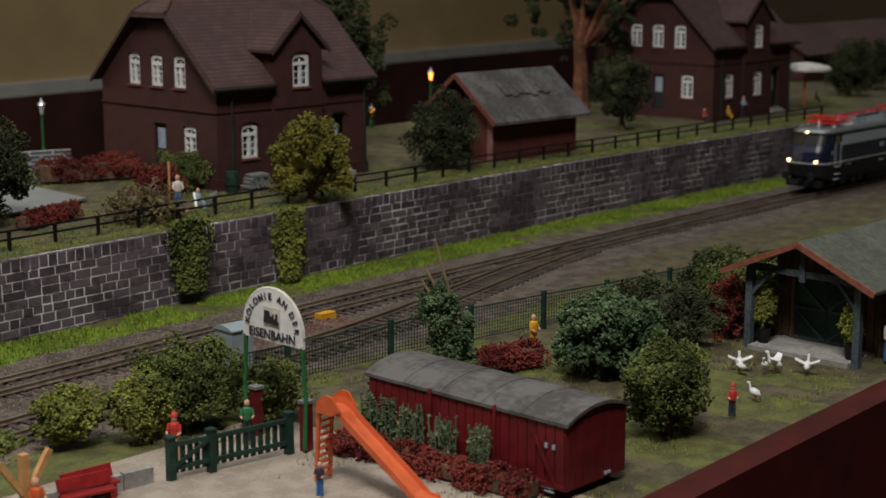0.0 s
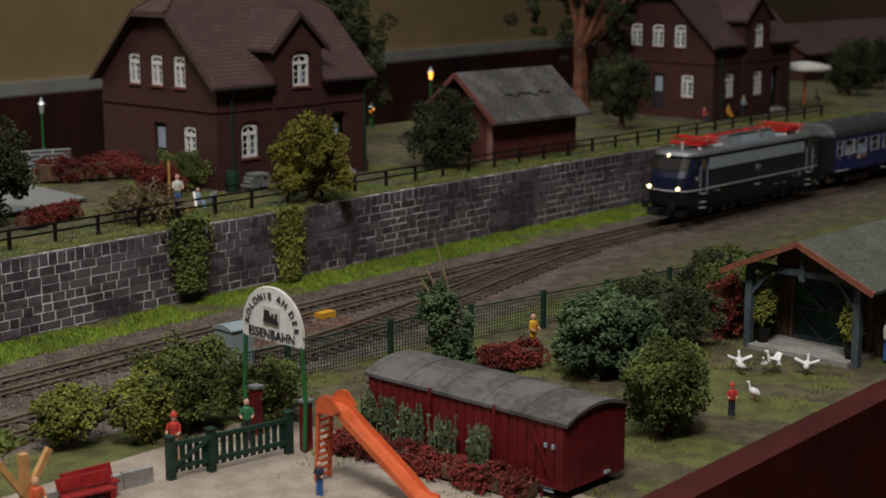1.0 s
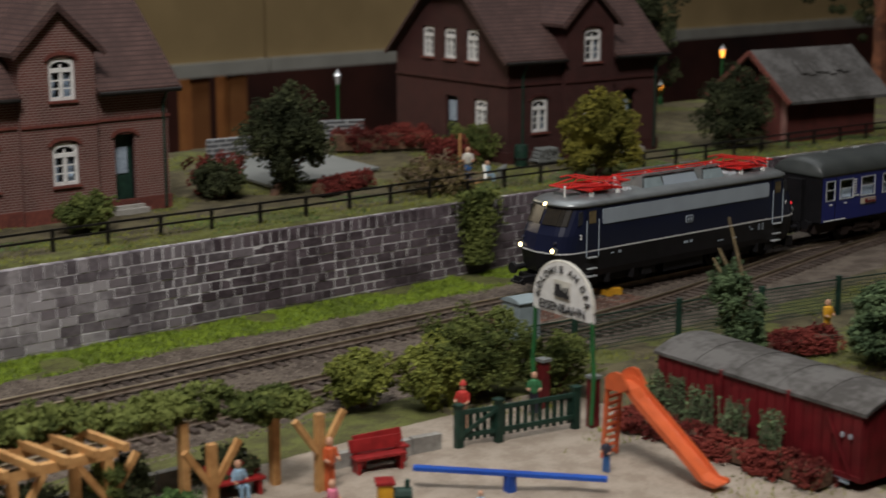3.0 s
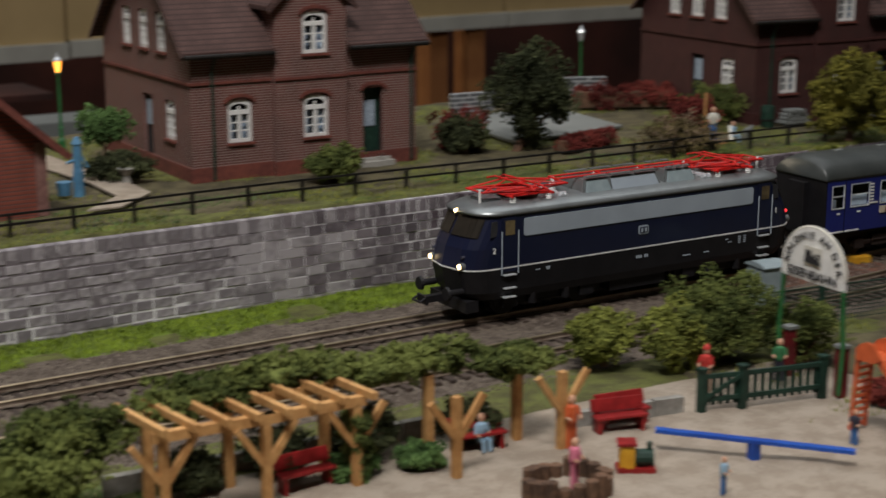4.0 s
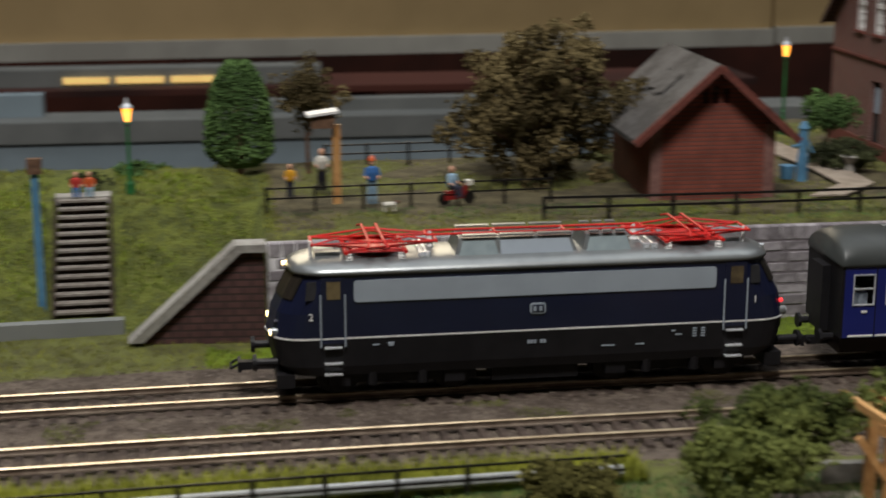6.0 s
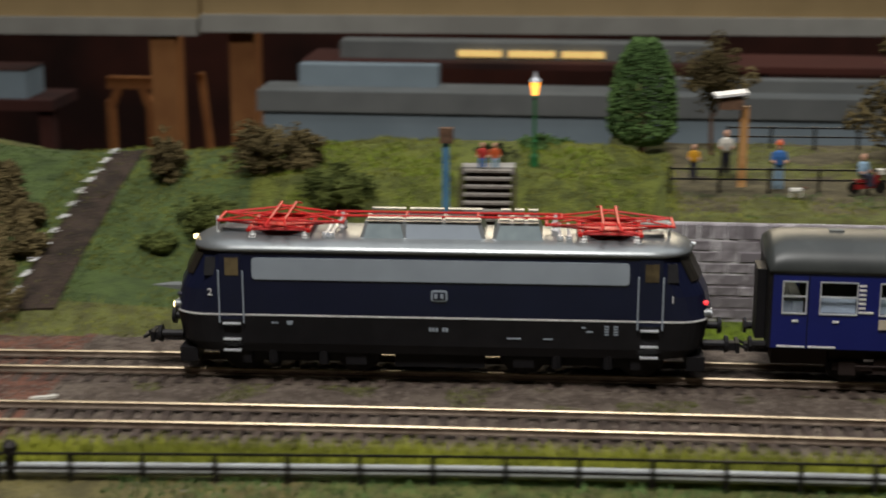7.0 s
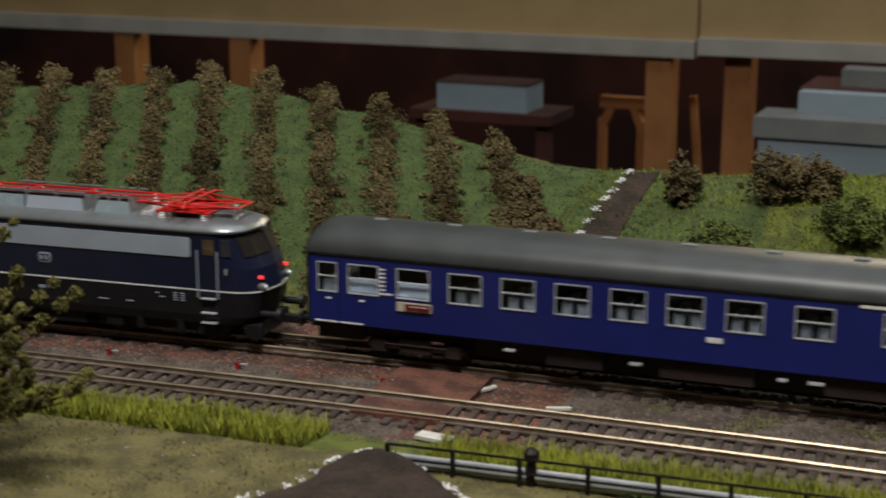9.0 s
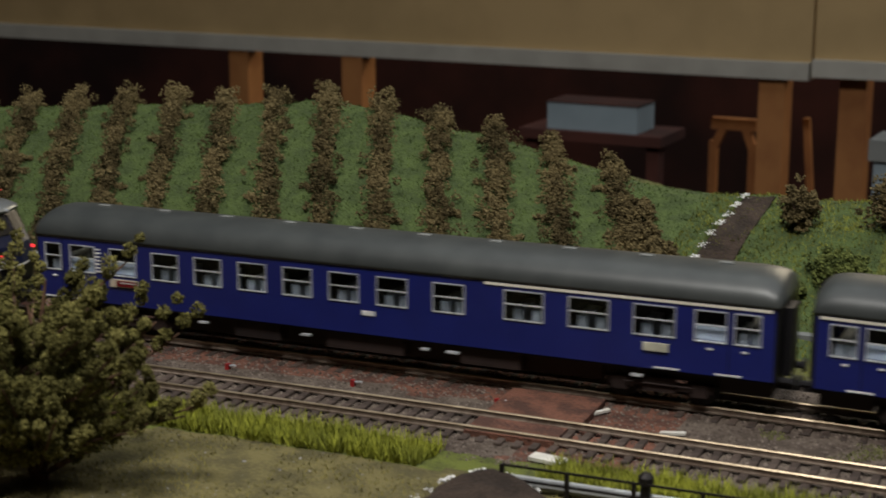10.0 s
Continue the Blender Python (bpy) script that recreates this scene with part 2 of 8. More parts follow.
M["cloth_pink"] = mat("cloth_pink", (0.75, 0.22, 0.32), None, 0.6, bump=0.1)
M["cloth_green"] = mat("cloth_green", (0.05, 0.20, 0.08), None, 0.6, bump=0.1)
M["cloth_dark"] = mat("cloth_dark", (0.04, 0.04, 0.06), None, 0.6, bump=0.1)
LEAF = dict(rough=0.95, scale=260, bump=0.0, island=0.35, spec=0.08, coarse=0.9)
M["leaf"] = mat("leaf", (0.15, 0.175, 0.05), (0.05, 0.065, 0.02), **LEAF)
M["leaf_bright"] = mat("leaf_bright", (0.25, 0.27, 0.06), (0.11, 0.125, 0.03), **LEAF)
M["leaf_dark"] = mat("leaf_dark", (0.075, 0.085, 0.04), (0.026, 0.031, 0.016), **LEAF)
M["leaf_blue"] = mat("leaf_blue", (0.13, 0.185, 0.09), (0.045, 0.07, 0.035), **LEAF)
M["leaf_green"] = mat("leaf_green", (0.135, 0.23, 0.075), (0.05, 0.09, 0.03), **LEAF)
M["leaf_yellow"] = mat("leaf_yellow", (0.24, 0.215, 0.04), (0.10, 0.095, 0.02), **LEAF)
M["leaf_brown"] = mat("leaf_brown", (0.185, 0.145, 0.068), (0.07, 0.055, 0.026), **LEAF)
M["leaf_olive"] = mat("leaf_olive", (0.20, 0.185, 0.06), (0.075, 0.07, 0.022), **LEAF)
M["leaf_red"] = mat("leaf_red", (0.21, 0.046, 0.036), (0.085, 0.018, 0.016), **LEAF)
M["lawn"] = mat("lawn", (0.125, 0.185, 0.02), (0.075, 0.10, 0.018), 0.95, scale=900, bump=1.0, coarse=0.5, dist=0.0008)
M["vineyard"] = mat("vineyard", (0.072, 0.105, 0.030), (0.045, 0.066, 0.022), 0.95, scale=900, bump=1.0, coarse=0.3, dist=0.0008)

# ---------------------------------------------------------------- mesh helpers


def part(name, bm, material, parent=None, label="", smooth=False):
    me = bpy.data.meshes.new(name)
    bmesh.ops.recalc_face_normals(bm, faces=bm.faces)
    bm.to_mesh(me)
    bm.free()
    for mm in material if isinstance(material, (list, tuple)) else [material]:
        me.materials.append(mm)
    if smooth:
        for p in me.polygons:
            p.use_smooth = True
    ob = new(name, me)
    if parent:
        ob.parent = parent
    if label:
        ob["label"] = label
    return ob


def thing(name, at, label, category, group="", turn=0.0, kind=""):
    e = new(name)
    e.empty_display_size = 0.005
    e.matrix_basis = pose(*at, 0, 0, turn)
    return tagged(e, label, category, group, kind)


def bx(bm, x0, x1, y0, y1, z0, z1, mi=0):
    vs = [bm.verts.new(p) for p in ((x0, y0, z0), (x1, y0, z0), (x1, y1, z0), (x0, y1, z0), (x0, y0, z1), (x1, y0, z1), (x1, y1, z1), (x0, y1, z1))]
    for f in ((0, 3, 2, 1), (4, 5, 6, 7), (0, 1, 5, 4), (1, 2, 6, 5), (2, 3, 7, 6), (3, 0, 4, 7)):
        bm.faces.new([vs[i] for i in f]).material_index = mi
    return bm


def box(*a):
    return bx(bmesh.new(), *a)


def rod(bm, p0, p1, r0, r1=None, n=8, mi=0):
    """A tapered round bar from p0 to p1."""
    p0, p1 = Vector(p0), Vector(p1)
    r1 = r0 if r1 is None else r1
    d = (p1 - p0).normalized()
    u = d.orthogonal().normalized()
    w = d.cross(u)
    rings = []
    for p, r in ((p0, r0), (p1, r1)):
        rings.append([bm.verts.new(p + r * (math.cos(2 * math.pi * i / n) * u + math.sin(2 * math.pi * i / n) * w)) for i in range(n)])
    for i in range(n):
        bm.faces.new((rings[0][i], rings[0][(i + 1) % n], rings[1][(i + 1) % n], rings[1][i])).material_index = mi
    bm.faces.new(rings[0][::-1]).material_index = mi
    bm.faces.new(rings[1]).material_index = mi
    return bm


def beam(bm, p0, p1, w, h):
    """A square bar between two points, w wide and h high."""
    p0, p1 = Vector(p0), Vector(p1)
    d = (p1 - p0).normalized()
    side = d.cross(Vector((0, 0, 1)))
    side = Vector((1, 0, 0)) if side.length < 1e-4 else side.normalized()
    up = side.cross(d)
    vs = [bm.verts.new(p + side * a * w / 2 + up * b * h / 2) for p in (p0, p1) for a, b in ((-1, -1), (1, -1), (1, 1), (-1, 1))]
    for f in ((0, 1, 2, 3), (7, 6, 5, 4), (0, 4, 5, 1), (1, 5, 6, 2), (2, 6, 7, 3), (3, 7, 4, 0)):
        bm.faces.new([vs[i] for i in f])
    return bm


def sweep(bm, path, profile):
    """A profile of (side, height) pairs carried along points in plan, closed at both ends."""
    rings = [[bm.verts.new((x, y + s, z)) for s, z in profile] for x, y in path]
    n = len(profile)
    for a, b in zip(rings, rings[1:]):
        for i in range(n):
            bm.faces.new((a[i], a[(i + 1) % n], b[(i + 1) % n], b[i]))
    bm.faces.new(rings[0][::-1])
    bm.faces.new(rings[-1])
    return bm


def lathe(bm, profile, n=14, at=(0, 0, 0), mi=0):
    """Turns (radius, height) pairs round the vertical."""
    rings = [[bm.verts.new((at[0] + r * math.cos(2 * math.pi * i / n), at[1] + r * math.sin(2 * math.pi * i / n), at[2] + z)) for i in range(n)] for r, z in profile]
    for a, b in zip(rings, rings[1:]):
        for i in range(n):
            bm.faces.new((a[i], a[(i + 1) % n], b[(i + 1) % n], b[i])).material_index = mi
    bm.faces.new(rings[0][::-1]).material_index = mi
    bm.faces.new(rings[-1]).material_index = mi
    return bm


def slab(bm, pts, depth, mi=0):
    """A polygon pushed along the vector depth into a solid."""
    d = Vector(depth)
    a = [bm.verts.new(p) for p in pts]
    b = [bm.verts.new(Vector(p) + d) for p in pts]
    bm.faces.new(a[::-1]).material_index = mi
    bm.faces.new(b).material_index = mi
    for i in range(len(a)):
        j = (i + 1) % len(a)
        bm.faces.new((a[i], a[j], b[j], b[i])).material_index = mi
    return bm


def mesh_np(name, verts, faces, material, smooth=False):
    me = bpy.data.meshes.new(name)
    me.from_pydata(np.asarray(verts).tolist(), [], np.asarray(faces).tolist())
    for mm in material if isinstance(material, (list, tuple)) else [material]:
        me.materials.append(mm)
    if smooth:
        me.polygons.foreach_set("use_smooth", [True] * len(me.polygons))
    return new(name, me)


OCTA_V = np.array([(1, 0, 0), (-1, 0, 0), (0, 1, 0), (0, -1, 0), (0, 0, 1), (0, 0, -1)], float)
OCTA_F = np.array([(0, 2, 4), (2, 1, 4), (1, 3, 4), (3, 0, 4), (2, 0, 5), (1, 2, 5), (3, 1, 5), (0, 3, 5)])


def lumps(points, size, rng, flat=1.0):
    """Small crooked lumps at the points, with their faces."""
    n = len(points)
    v = OCTA_V[None] * (size * rng.uniform(0.5, 1.25, (n, 1, 1))) * rng.uniform(0.55, 1.3, (n, 6, 1))
    v[..., 2] *= flat
    a = rng.uniform(0, 6.28, n)
    b = rng.uniform(-0.9, 0.9, n)
    c, s, cb, sb = np.cos(a)[:, None], np.sin(a)[:, None], np.cos(b)[:, None], np.sin(b)[:, None]
    x, y, z = v[..., 0], v[..., 1], v[..., 2]
    y, z = cb * y - sb * z, sb * y + cb * z
    v = np.stack([c * x - s * y, s * x + c * y, z], -1) + points[:, None]
    f = OCTA_F[None] + 6 * np.arange(n)[:, None, None]
    return v.reshape(-1, 3), f.reshape(-1, 3)


def flakes(points, size, rng):
    """Small bent leaves, two triangles each."""
    n = len(points)
    d = rng.normal(size=(n, 3))
    d /= np.linalg.norm(d, axis=1, keepdims=True)
    e = np.cross(d, rng.normal(size=(n, 3)))
    e /= np.linalg.norm(e, axis=1, keepdims=True)
    s = size * rng.uniform(0.6, 1.4, (n, 1))
    nn = np.cross(d, e)
    v = np.stack([points - d * s, points + e * s * 0.55 + nn * s * 0.25, points + d * s, points - e * s * 0.55 + nn * s * 0.25], 1)
    f = np.array([(0, 1, 2), (0, 2, 3)])[None] + 4 * np.arange(n)[:, None, None]
    return v.reshape(-1, 3), f.reshape(-1, 3)


def puff_points(centres, radii, per, rng):
    """Points over many small puffs, dense near the skin of each."""
    n = len(centres) * per
    d = rng.normal(size=(n, 3))
    d /= np.linalg.norm(d, axis=1, keepdims=True)
    r = np.repeat(radii, per)[:, None] * (1 - 0.45 * rng.uniform(size=(n, 1)) ** 2) * rng.uniform(0.85, 1.15, (n, 1))
    return np.repeat(centres, per, axis=0) + d * r


def leaf_mesh(points, size, rng, leaf=0.5):
    """Lumps and loose leaves at the points: vertices and faces."""
    p = points[rng.permutation(len(points))]
    k = int(len(p) * (1 - leaf * 0.7))
    v1, f1 = lumps(p[:k], size, rng)
    v2, f2 = flakes(p[k:], size * 1.35, rng)
    return np.concatenate([v1, v2]), np.concatenate([f1, f2 + len(v1)])


BALL = bmesh.new()
bmesh.ops.create_icosphere(BALL, subdivisions=2, radius=1.0)
BALL.verts.index_update()
BALL_V = np.array([v.co[:] for v in BALL.verts])
BALL_F = np.array([[v.index for v in f.verts] for f in BALL.faces])
BALL.free()


def foliage(name, centre, radii, n, size, material, seed, parent=None, rough=0.35, leaf=0.5, label="", base=-1.0, freq=2.2):
    """A crown or bush of many flocked puffs over a rough inner mass, one mesh."""
    rng = np.random.default_rng(seed)
    radii, centre = np.array(radii, float), np.array(centre, float)
    small = float(np.min(radii))
    rc = min(0.0052, max(0.0016, small * 0.24))
    m = int(min(260, max(16, 5.2 * (radii[0] * radii[1] + radii[1] * radii[2] + radii[0] * radii[2]) / 3 / rc ** 2)))
    off = Vector(rng.uniform(-50, 50, 3))
    spots, sizes = [], []
    while len(spots) < m:
        d = rng.normal(size=3)
        d /= np.linalg.norm(d)
        if d[2] < base:
            continue
        k = noise.noise(Vector(d * freq) + off) * rough * 1.5 + noise.noise(Vector(d * freq * 2.7) + off) * rough * 0.8
        spots.append(d * (0.86 + k) * (1 - 0.32 * rng.uniform() ** 2) * radii)
        sizes.append(rc * rng.uniform(0.6, 1.35))
    spots, sizes = np.array(spots), np.array(sizes)
    per = max(14, int(n * 2.3 / m))
    p = puff_points(spots, sizes, per, rng) + centre
    v, f = leaf_mesh(p, size * 0.56, rng, leaf)
    core = BALL_V * radii * 0.50 * (1 + 0.10 * rng.normal(size=(len(BALL_V), 1))) + centre
    ob = mesh_np(name, np.concatenate([v, core]), np.concatenate([f, BALL_F + len(v)]), material)
    if parent:
        ob.parent = parent
    if label:
        ob["label"] = label
    return ob


def lettering(name, words, size, material, parent, m, depth=0.0002, label=""):
    """Raised letters in the built-in font, as a mesh."""
    c = bpy.data.curves.new(name, "FONT")
    c.body, c.size, c.extrude, c.align_x, c.align_y = words, size, depth, "CENTER", "CENTER"
    tmp = bpy.data.objects.new(name, c)
    me = bpy.data.meshes.new_from_object(tmp)
    bpy.data.objects.remove(tmp)
    me.materials.append(material)
    ob = new(name, me)
    ob.parent, ob.matrix_basis = parent, m
    if label:
        ob["label"] = label
    return ob


T_Z = 0.037  # the garden terrace above the rails


def track_y(x):
    """The centre line of the train's track, a long gentle curve."""
    return 0.5615 - (0.085 if x < 0.18 else 0.042) * (x - 0.18) ** 2


def track_turn(x):
    return math.degrees(math.atan((track_y(x + 0.01) - track_y(x - 0.01)) / 0.02))


def swing(x):
    """How far the curve shifts everything that runs along the line."""
    return track_y(x) - 0.6045


def wall_y(x):
    """The face of the retaining wall."""
    return track_y(x) + 0.0645


# Zones, each turned and shifted so things laid out there fit the camera's view.
VIEW_ZONE = {
    "east": pose(-0.0363, -0.0271, 0, 0, 0, -4.98),
    "sign": pose(-0.0290, -0.0330, 0, 0, 0, -3.30),
    "mid": pose(-0.0179, -0.0383, 0, 0, 0, -1.01),
    "stairs": pose(-0.0016, -0.0449, 0, 0, 0, 2.62),
    "crossing": pose(0.0124, -0.0414, 0, 0, 0, 4.59),
    "hill": pose(0.0194, -0.0409, 0, 0, 0, 6.36),
}


def on(board, x, y, z=0.0, turn=0.0):
    """A pose in one of the view zones."""
    return VIEW_ZONE[board] @ pose(x, y, z, 0, 0, turn)


def settle(ob, board, x, y, z=0.0, turn=0.0):
    ob.matrix_basis = on(board, x, y, z, turn)
    return ob


def hill(x, y):
    """Height of the ground over the whole layout."""
    y = y - swing(x)
    rough = 0.0012 * noise.noise(Vector((x * 60, y * 60, 0))) + 0.0006 * noise.noise(Vector((x * 210, y * 210, 3)))
    low = -0.0036 + 0.0021 * min(1, max(0, (0.52 - y) / 0.02)) + 0.0011 * min(1, max(0, (y - 0.645) / 0.02))
    if x > 0.024:
        if y < 0.6745:
            return low + rough * 0.6
        rim = float(np.interp(x, [0.02, 0.19, 0.25], [0.832, 0.835, 0.926]))
        return T_Z - 0.001 + rough * 0.7 - 0.10 * min(1, max(0, (y - rim) / 0.012))
    up = min(1, max(0, (y - 0.690) / 0.062))
    up = up * (0.6 + 0.4 * up)
    h = low + up * (T_Z - low - 0.002)
    crown = min(1, max(0, (y - 0.762) / 0.028)) * float(np.interp(x, [-0.15, -0.11, -0.01, 0.022], [0.004, 0.014, 0.014, 0.0]))
    h += crown * (1 - 0.4 * crown / 0.014)
    if x < -0.14:
        k = min(1, (-0.14 - x) / 0.07)
        crest = float(np.interp(x, [-0.8, -0.566, -0.431, -0.341, -0.284, -0.243, -0.2], [0.050, 0.061, 0.0700, 0.0550, 0.0415, 0.037, 0.037]))
        rise = min(1, max(0, (y - 0.655) / 0.135))
        h = h * (1 - k) + k * (low + (crest - low) * (1 - (1 - rise) ** 1.25))
    back = min(1, max(0, (y - 0.793) / (0.03 if x < -0.1 else 0.05)))
    h -= back * 0.075 * min(1, max(0, (0.020 - x) / 0.025))
    yw = y + swing(x) + 0.0449
    if abs(x + 0.0164 + 0.0457 * yw) < 0.0150 and 0.700 < yw < 0.757:
        h = min(h, 0.001 + (yw - 0.704) * 0.71 - 0.0045)
    return h + rough * (0.6 + 0.9 * up)

# ---------------------------------------------------------------- hall and layout base


def hall():
    for name, b in (("wall_north", (-6, 7, 5.0, 5.1, -1.0, 2.6)), ("wall_south", (-6, 7, -4.1, -4.0, -1.0, 2.6)), ("wall_west", (-6.1, -6, -4.1, 5.1, -1.0, 2.6)), ("wall_east", (7, 7.1, -4.1, 5.1, -1.0, 2.6))):
        tagged(part(name, box(*b), M["hall_wall"]), "plain warm beige wall of the exhibition hall", "wall", kind="structure")
    tagged(part("floor", box(-6, 7, -4, 5, -1.1, -1.0), M["hall_floor"]), "dark brown hall floor in deep shade", "floor", kind="structure")
    tagged(part("ceiling", box(-6, 7, -4, 5, 2.6, 2.7), M["hall_wall"]), "plain beige hall ceiling", "ceiling", kind="structure")


def ground_sheet():
    xs = np.concatenate([np.arange(-1.0, 1.30, 0.004), np.arange(1.30, 2.05, 0.02)])
    ys = np.arange(0.3275, 1.08, 0.004)
    v = [(x, y + swing(x), hill(x, y + swing(x))) for x in xs for y in ys]
    nx, ny = len(xs), len(ys)
    i, j = np.meshgrid(np.arange(nx - 1), np.arange(ny - 1), indexing="ij")
    a = (i * ny + j).ravel()
    f = np.stack([a, a + ny, a + ny + 1, a + 1], 1)
    ob = mesh_np("ground", v, f, [M["turf"], M["soil"], M["ballast"], M["sand"], M["rust_bed"], M["vineyard"], M["lawn"], M["dry_ground"], M["bank_turf"]], True)
    mi = []
    for q in f:
        x, yy = v[q[0]][0] + 0.002, v[q[0]][1] + 0.002
        y = yy - swing(x)
        wob = 0.006 * noise.noise(Vector((x * 45, y * 45, 7)))
        k = 0
        if 0.527 + wob < y < 0.640 + wob:
            k = 4 if (x < -0.20 + wob * 2 and y > 0.580 + wob) or (-0.225 < x + wob < -0.185 and y > 0.515) or (0.50 < x < 0.60 and 0.575 < y < 0.592 + wob) else 2
            if x > 0.52 and yy < t2_y(x) - 0.040 + wob:
                k = 1
        elif -0.42 < x < 0.13 and 0.507 + wob < y <= 0.530:
            k = 8
        elif x < -0.085 + wob and y <= 0.527:
            k = 7
        elif y < 0.492 + wob * 0.3 and 0.16 + wob < x < 0.452 and yy < 0.4665 - 0.09 * (x - 0.3):
            k = 3
        elif y <= 0.53 and x > 0.40:
            k = 1 if noise.noise(Vector((x * 30, y * 30, 1))) > 0.0 else 0
        elif x > 0.0 and 0.642 + wob < y < 0.672 and noise.noise(Vector((x * 38, y * 38, 9))) > -0.28:
            k = 6
        elif -0.15 <= x < 0.03 and y > 0.686:
            k = 8
        elif x < -0.15 and 0.668 < y < 0.86:
            k = 5
        elif x > 0.024 and y > 0.688 and noise.noise(Vector((x * 24, y * 24, 5))) > -0.12:
            k = 1
        mi.append(k)
    ob.data.polygons.foreach_set("material_index", mi)
    tagged(ob, "model landscape ground of flock, sand and brown ballast", "ground", kind="structure")
    b = bmesh.new()
    xe = np.arange(-1.0, 2.06, 0.05)
    for xa, xb in zip(xe, xe[1:]):
        slab(b, [(xa, 0.314 + swing(xa), -0.17), (xb, 0.314 + swing(xb), -0.17), (xb, 0.314 + swing(xb), -0.001), (xa, 0.314 + swing(xa), -0.001)], (0, 0.0133, 0))
    tagged(part("trim", b, M["board_red"]), "dark red painted board along the layout's edge", "edge board", kind="structure")
    b = bmesh.new()
    for xa, xb in zip(xe, xe[1:]):
        slab(b, [(xa, 0.3285 + swing(xa), -0.16), (xb, 0.3285 + swing(xb), -0.16), (xb, 0.3285 + swing(xb), -0.075), (xa, 0.3285 + swing(xa), -0.075)], (0, 0.75, 0))
    tagged(part("layout_base", b, M["dark_cloth"]), "dark timber base under the model landscape", "layout base", kind="structure")


def far_layout():
    """The neighbouring layout wing across the aisle: fascia board, posts and clutter in the dark below."""
    for xa, xb, ya, yb, sink in ((-2.6, -0.519, 1.985, 2.022, 0.007), (-0.519, 0.75, 2.022, 2.085, 0.002), (0.75, 1.514, 2.085, 2.145, 0.0), (1.514, 4.2, 2.145, 2.19, 0.0)):
        t = thing("fascia_board", (0, 0, -sink), "long beige fascia board with a pale lower edge", "board", "boards across the aisle")
        b = bmesh.new()
        slab(b, [(xa + 0.002, ya, -0.045), (xb - 0.002, yb, -0.045), (xb - 0.002, yb, 0.35), (xa + 0.002, ya, 0.35)], (0, 0.02, 0))
        part("board", b, M["fascia"], t)
        b = bmesh.new()
        slab(b, [(xa + 0.002, ya - 0.012, -0.058), (xb - 0.002, yb - 0.012, -0.058), (xb - 0.002, yb - 0.012, -0.036), (xa + 0.002, ya - 0.012, -0.036)], (0, 0.03, 0))
        part("edge_strip", b, M["fascia_edge"], t, "pale grey lower edge strip")
    for x, y in ((-0.570, 2.02), (-0.470, 2.04), (-1.39, 2.0), (-1.19, 2.0), (0.49, 2.08), (1.383, 2.14), (1.455, 2.14), (2.4, 2.18)):
        b = box(x - 0.017, x + 0.017, y, y + 0.04, -1.0, -0.045)
        tagged(part("wooden_post", b, M["wood_leg"]), "square orange-brown timber post under the far layout", "post", "posts across the aisle")
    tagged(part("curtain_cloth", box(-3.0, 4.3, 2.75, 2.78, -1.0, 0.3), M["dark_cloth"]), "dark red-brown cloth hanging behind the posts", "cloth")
    t = thing("storage_box", (-0.711, 1.75, -0.1075), "pale blue-white plastic storage box in shade", "box")
    part("tub", box(-0.057, 0.057, 0, 0.06, 0, 0.032), M["pale_blue"], t)
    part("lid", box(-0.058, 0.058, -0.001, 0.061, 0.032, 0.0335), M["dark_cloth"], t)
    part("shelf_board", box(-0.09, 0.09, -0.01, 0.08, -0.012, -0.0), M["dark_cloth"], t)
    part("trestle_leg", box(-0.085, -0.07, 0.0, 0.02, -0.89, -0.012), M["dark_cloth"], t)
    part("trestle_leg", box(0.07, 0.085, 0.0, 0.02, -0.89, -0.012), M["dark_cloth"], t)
    t = thing("wooden_chair", (-0.69, 2.15, -1.033), "brown wooden chair frame standing in the dark", "chair")
    b = bmesh.new()
    for x in (0.005, 0.062):
        beam(b, (x, 0, 0), (x, 0.0, 0.86), 0.011, 0.012)
    beam(b, (0.002, 0, 0.885), (0.067, 0, 0.885), 0.014, 0.016)
    beam(b, (0.005, 0, 0.85), (0.02, 0, 0.882), 0.011, 0.011)
    beam(b, (0.062, 0, 0.85), (0.05, 0, 0.882), 0.011, 0.011)
    beam(b, (0.005, 0, 0.45), (0.062, 0, 0.45), 0.011, 0.012)
    beam(b, (0.062, 0, 0.45), (0.165, 0, 0.45), 0.011, 0.012)
    beam(b, (0.220, 0, 0.0), (0.135, 0, 0.90), 0.008, 0.009)
    part("chair_frame", b, M["wood_leg"], t)
    t = thing("far_table", (0, 0, 0.013), "pale blue layout table edge with grey platforms", "table")
    part("table_edge", box(-0.347, 0.62, 1.60, 1.63, -0.17, -0.103), M["pale_blue"], t)
    part("table_top", box(-0.352, 0.63, 1.595, 1.66, -0.103, -0.082), M["slate_grey"], t, "grey tabletop")
    part("platform", box(-0.315, -0.17, 1.632, 1.655, -0.082, -0.060), M["pale_blue"], t)
    part("platform", box(0.02, 0.50, 1.632, 1.655, -0.082, -0.070), M["slate_grey"], t)
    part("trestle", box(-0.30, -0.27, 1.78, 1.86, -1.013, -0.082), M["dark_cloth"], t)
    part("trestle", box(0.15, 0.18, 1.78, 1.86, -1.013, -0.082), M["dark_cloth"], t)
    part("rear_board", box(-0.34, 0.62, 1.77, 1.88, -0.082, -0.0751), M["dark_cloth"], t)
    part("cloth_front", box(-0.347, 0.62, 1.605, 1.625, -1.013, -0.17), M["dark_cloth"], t)
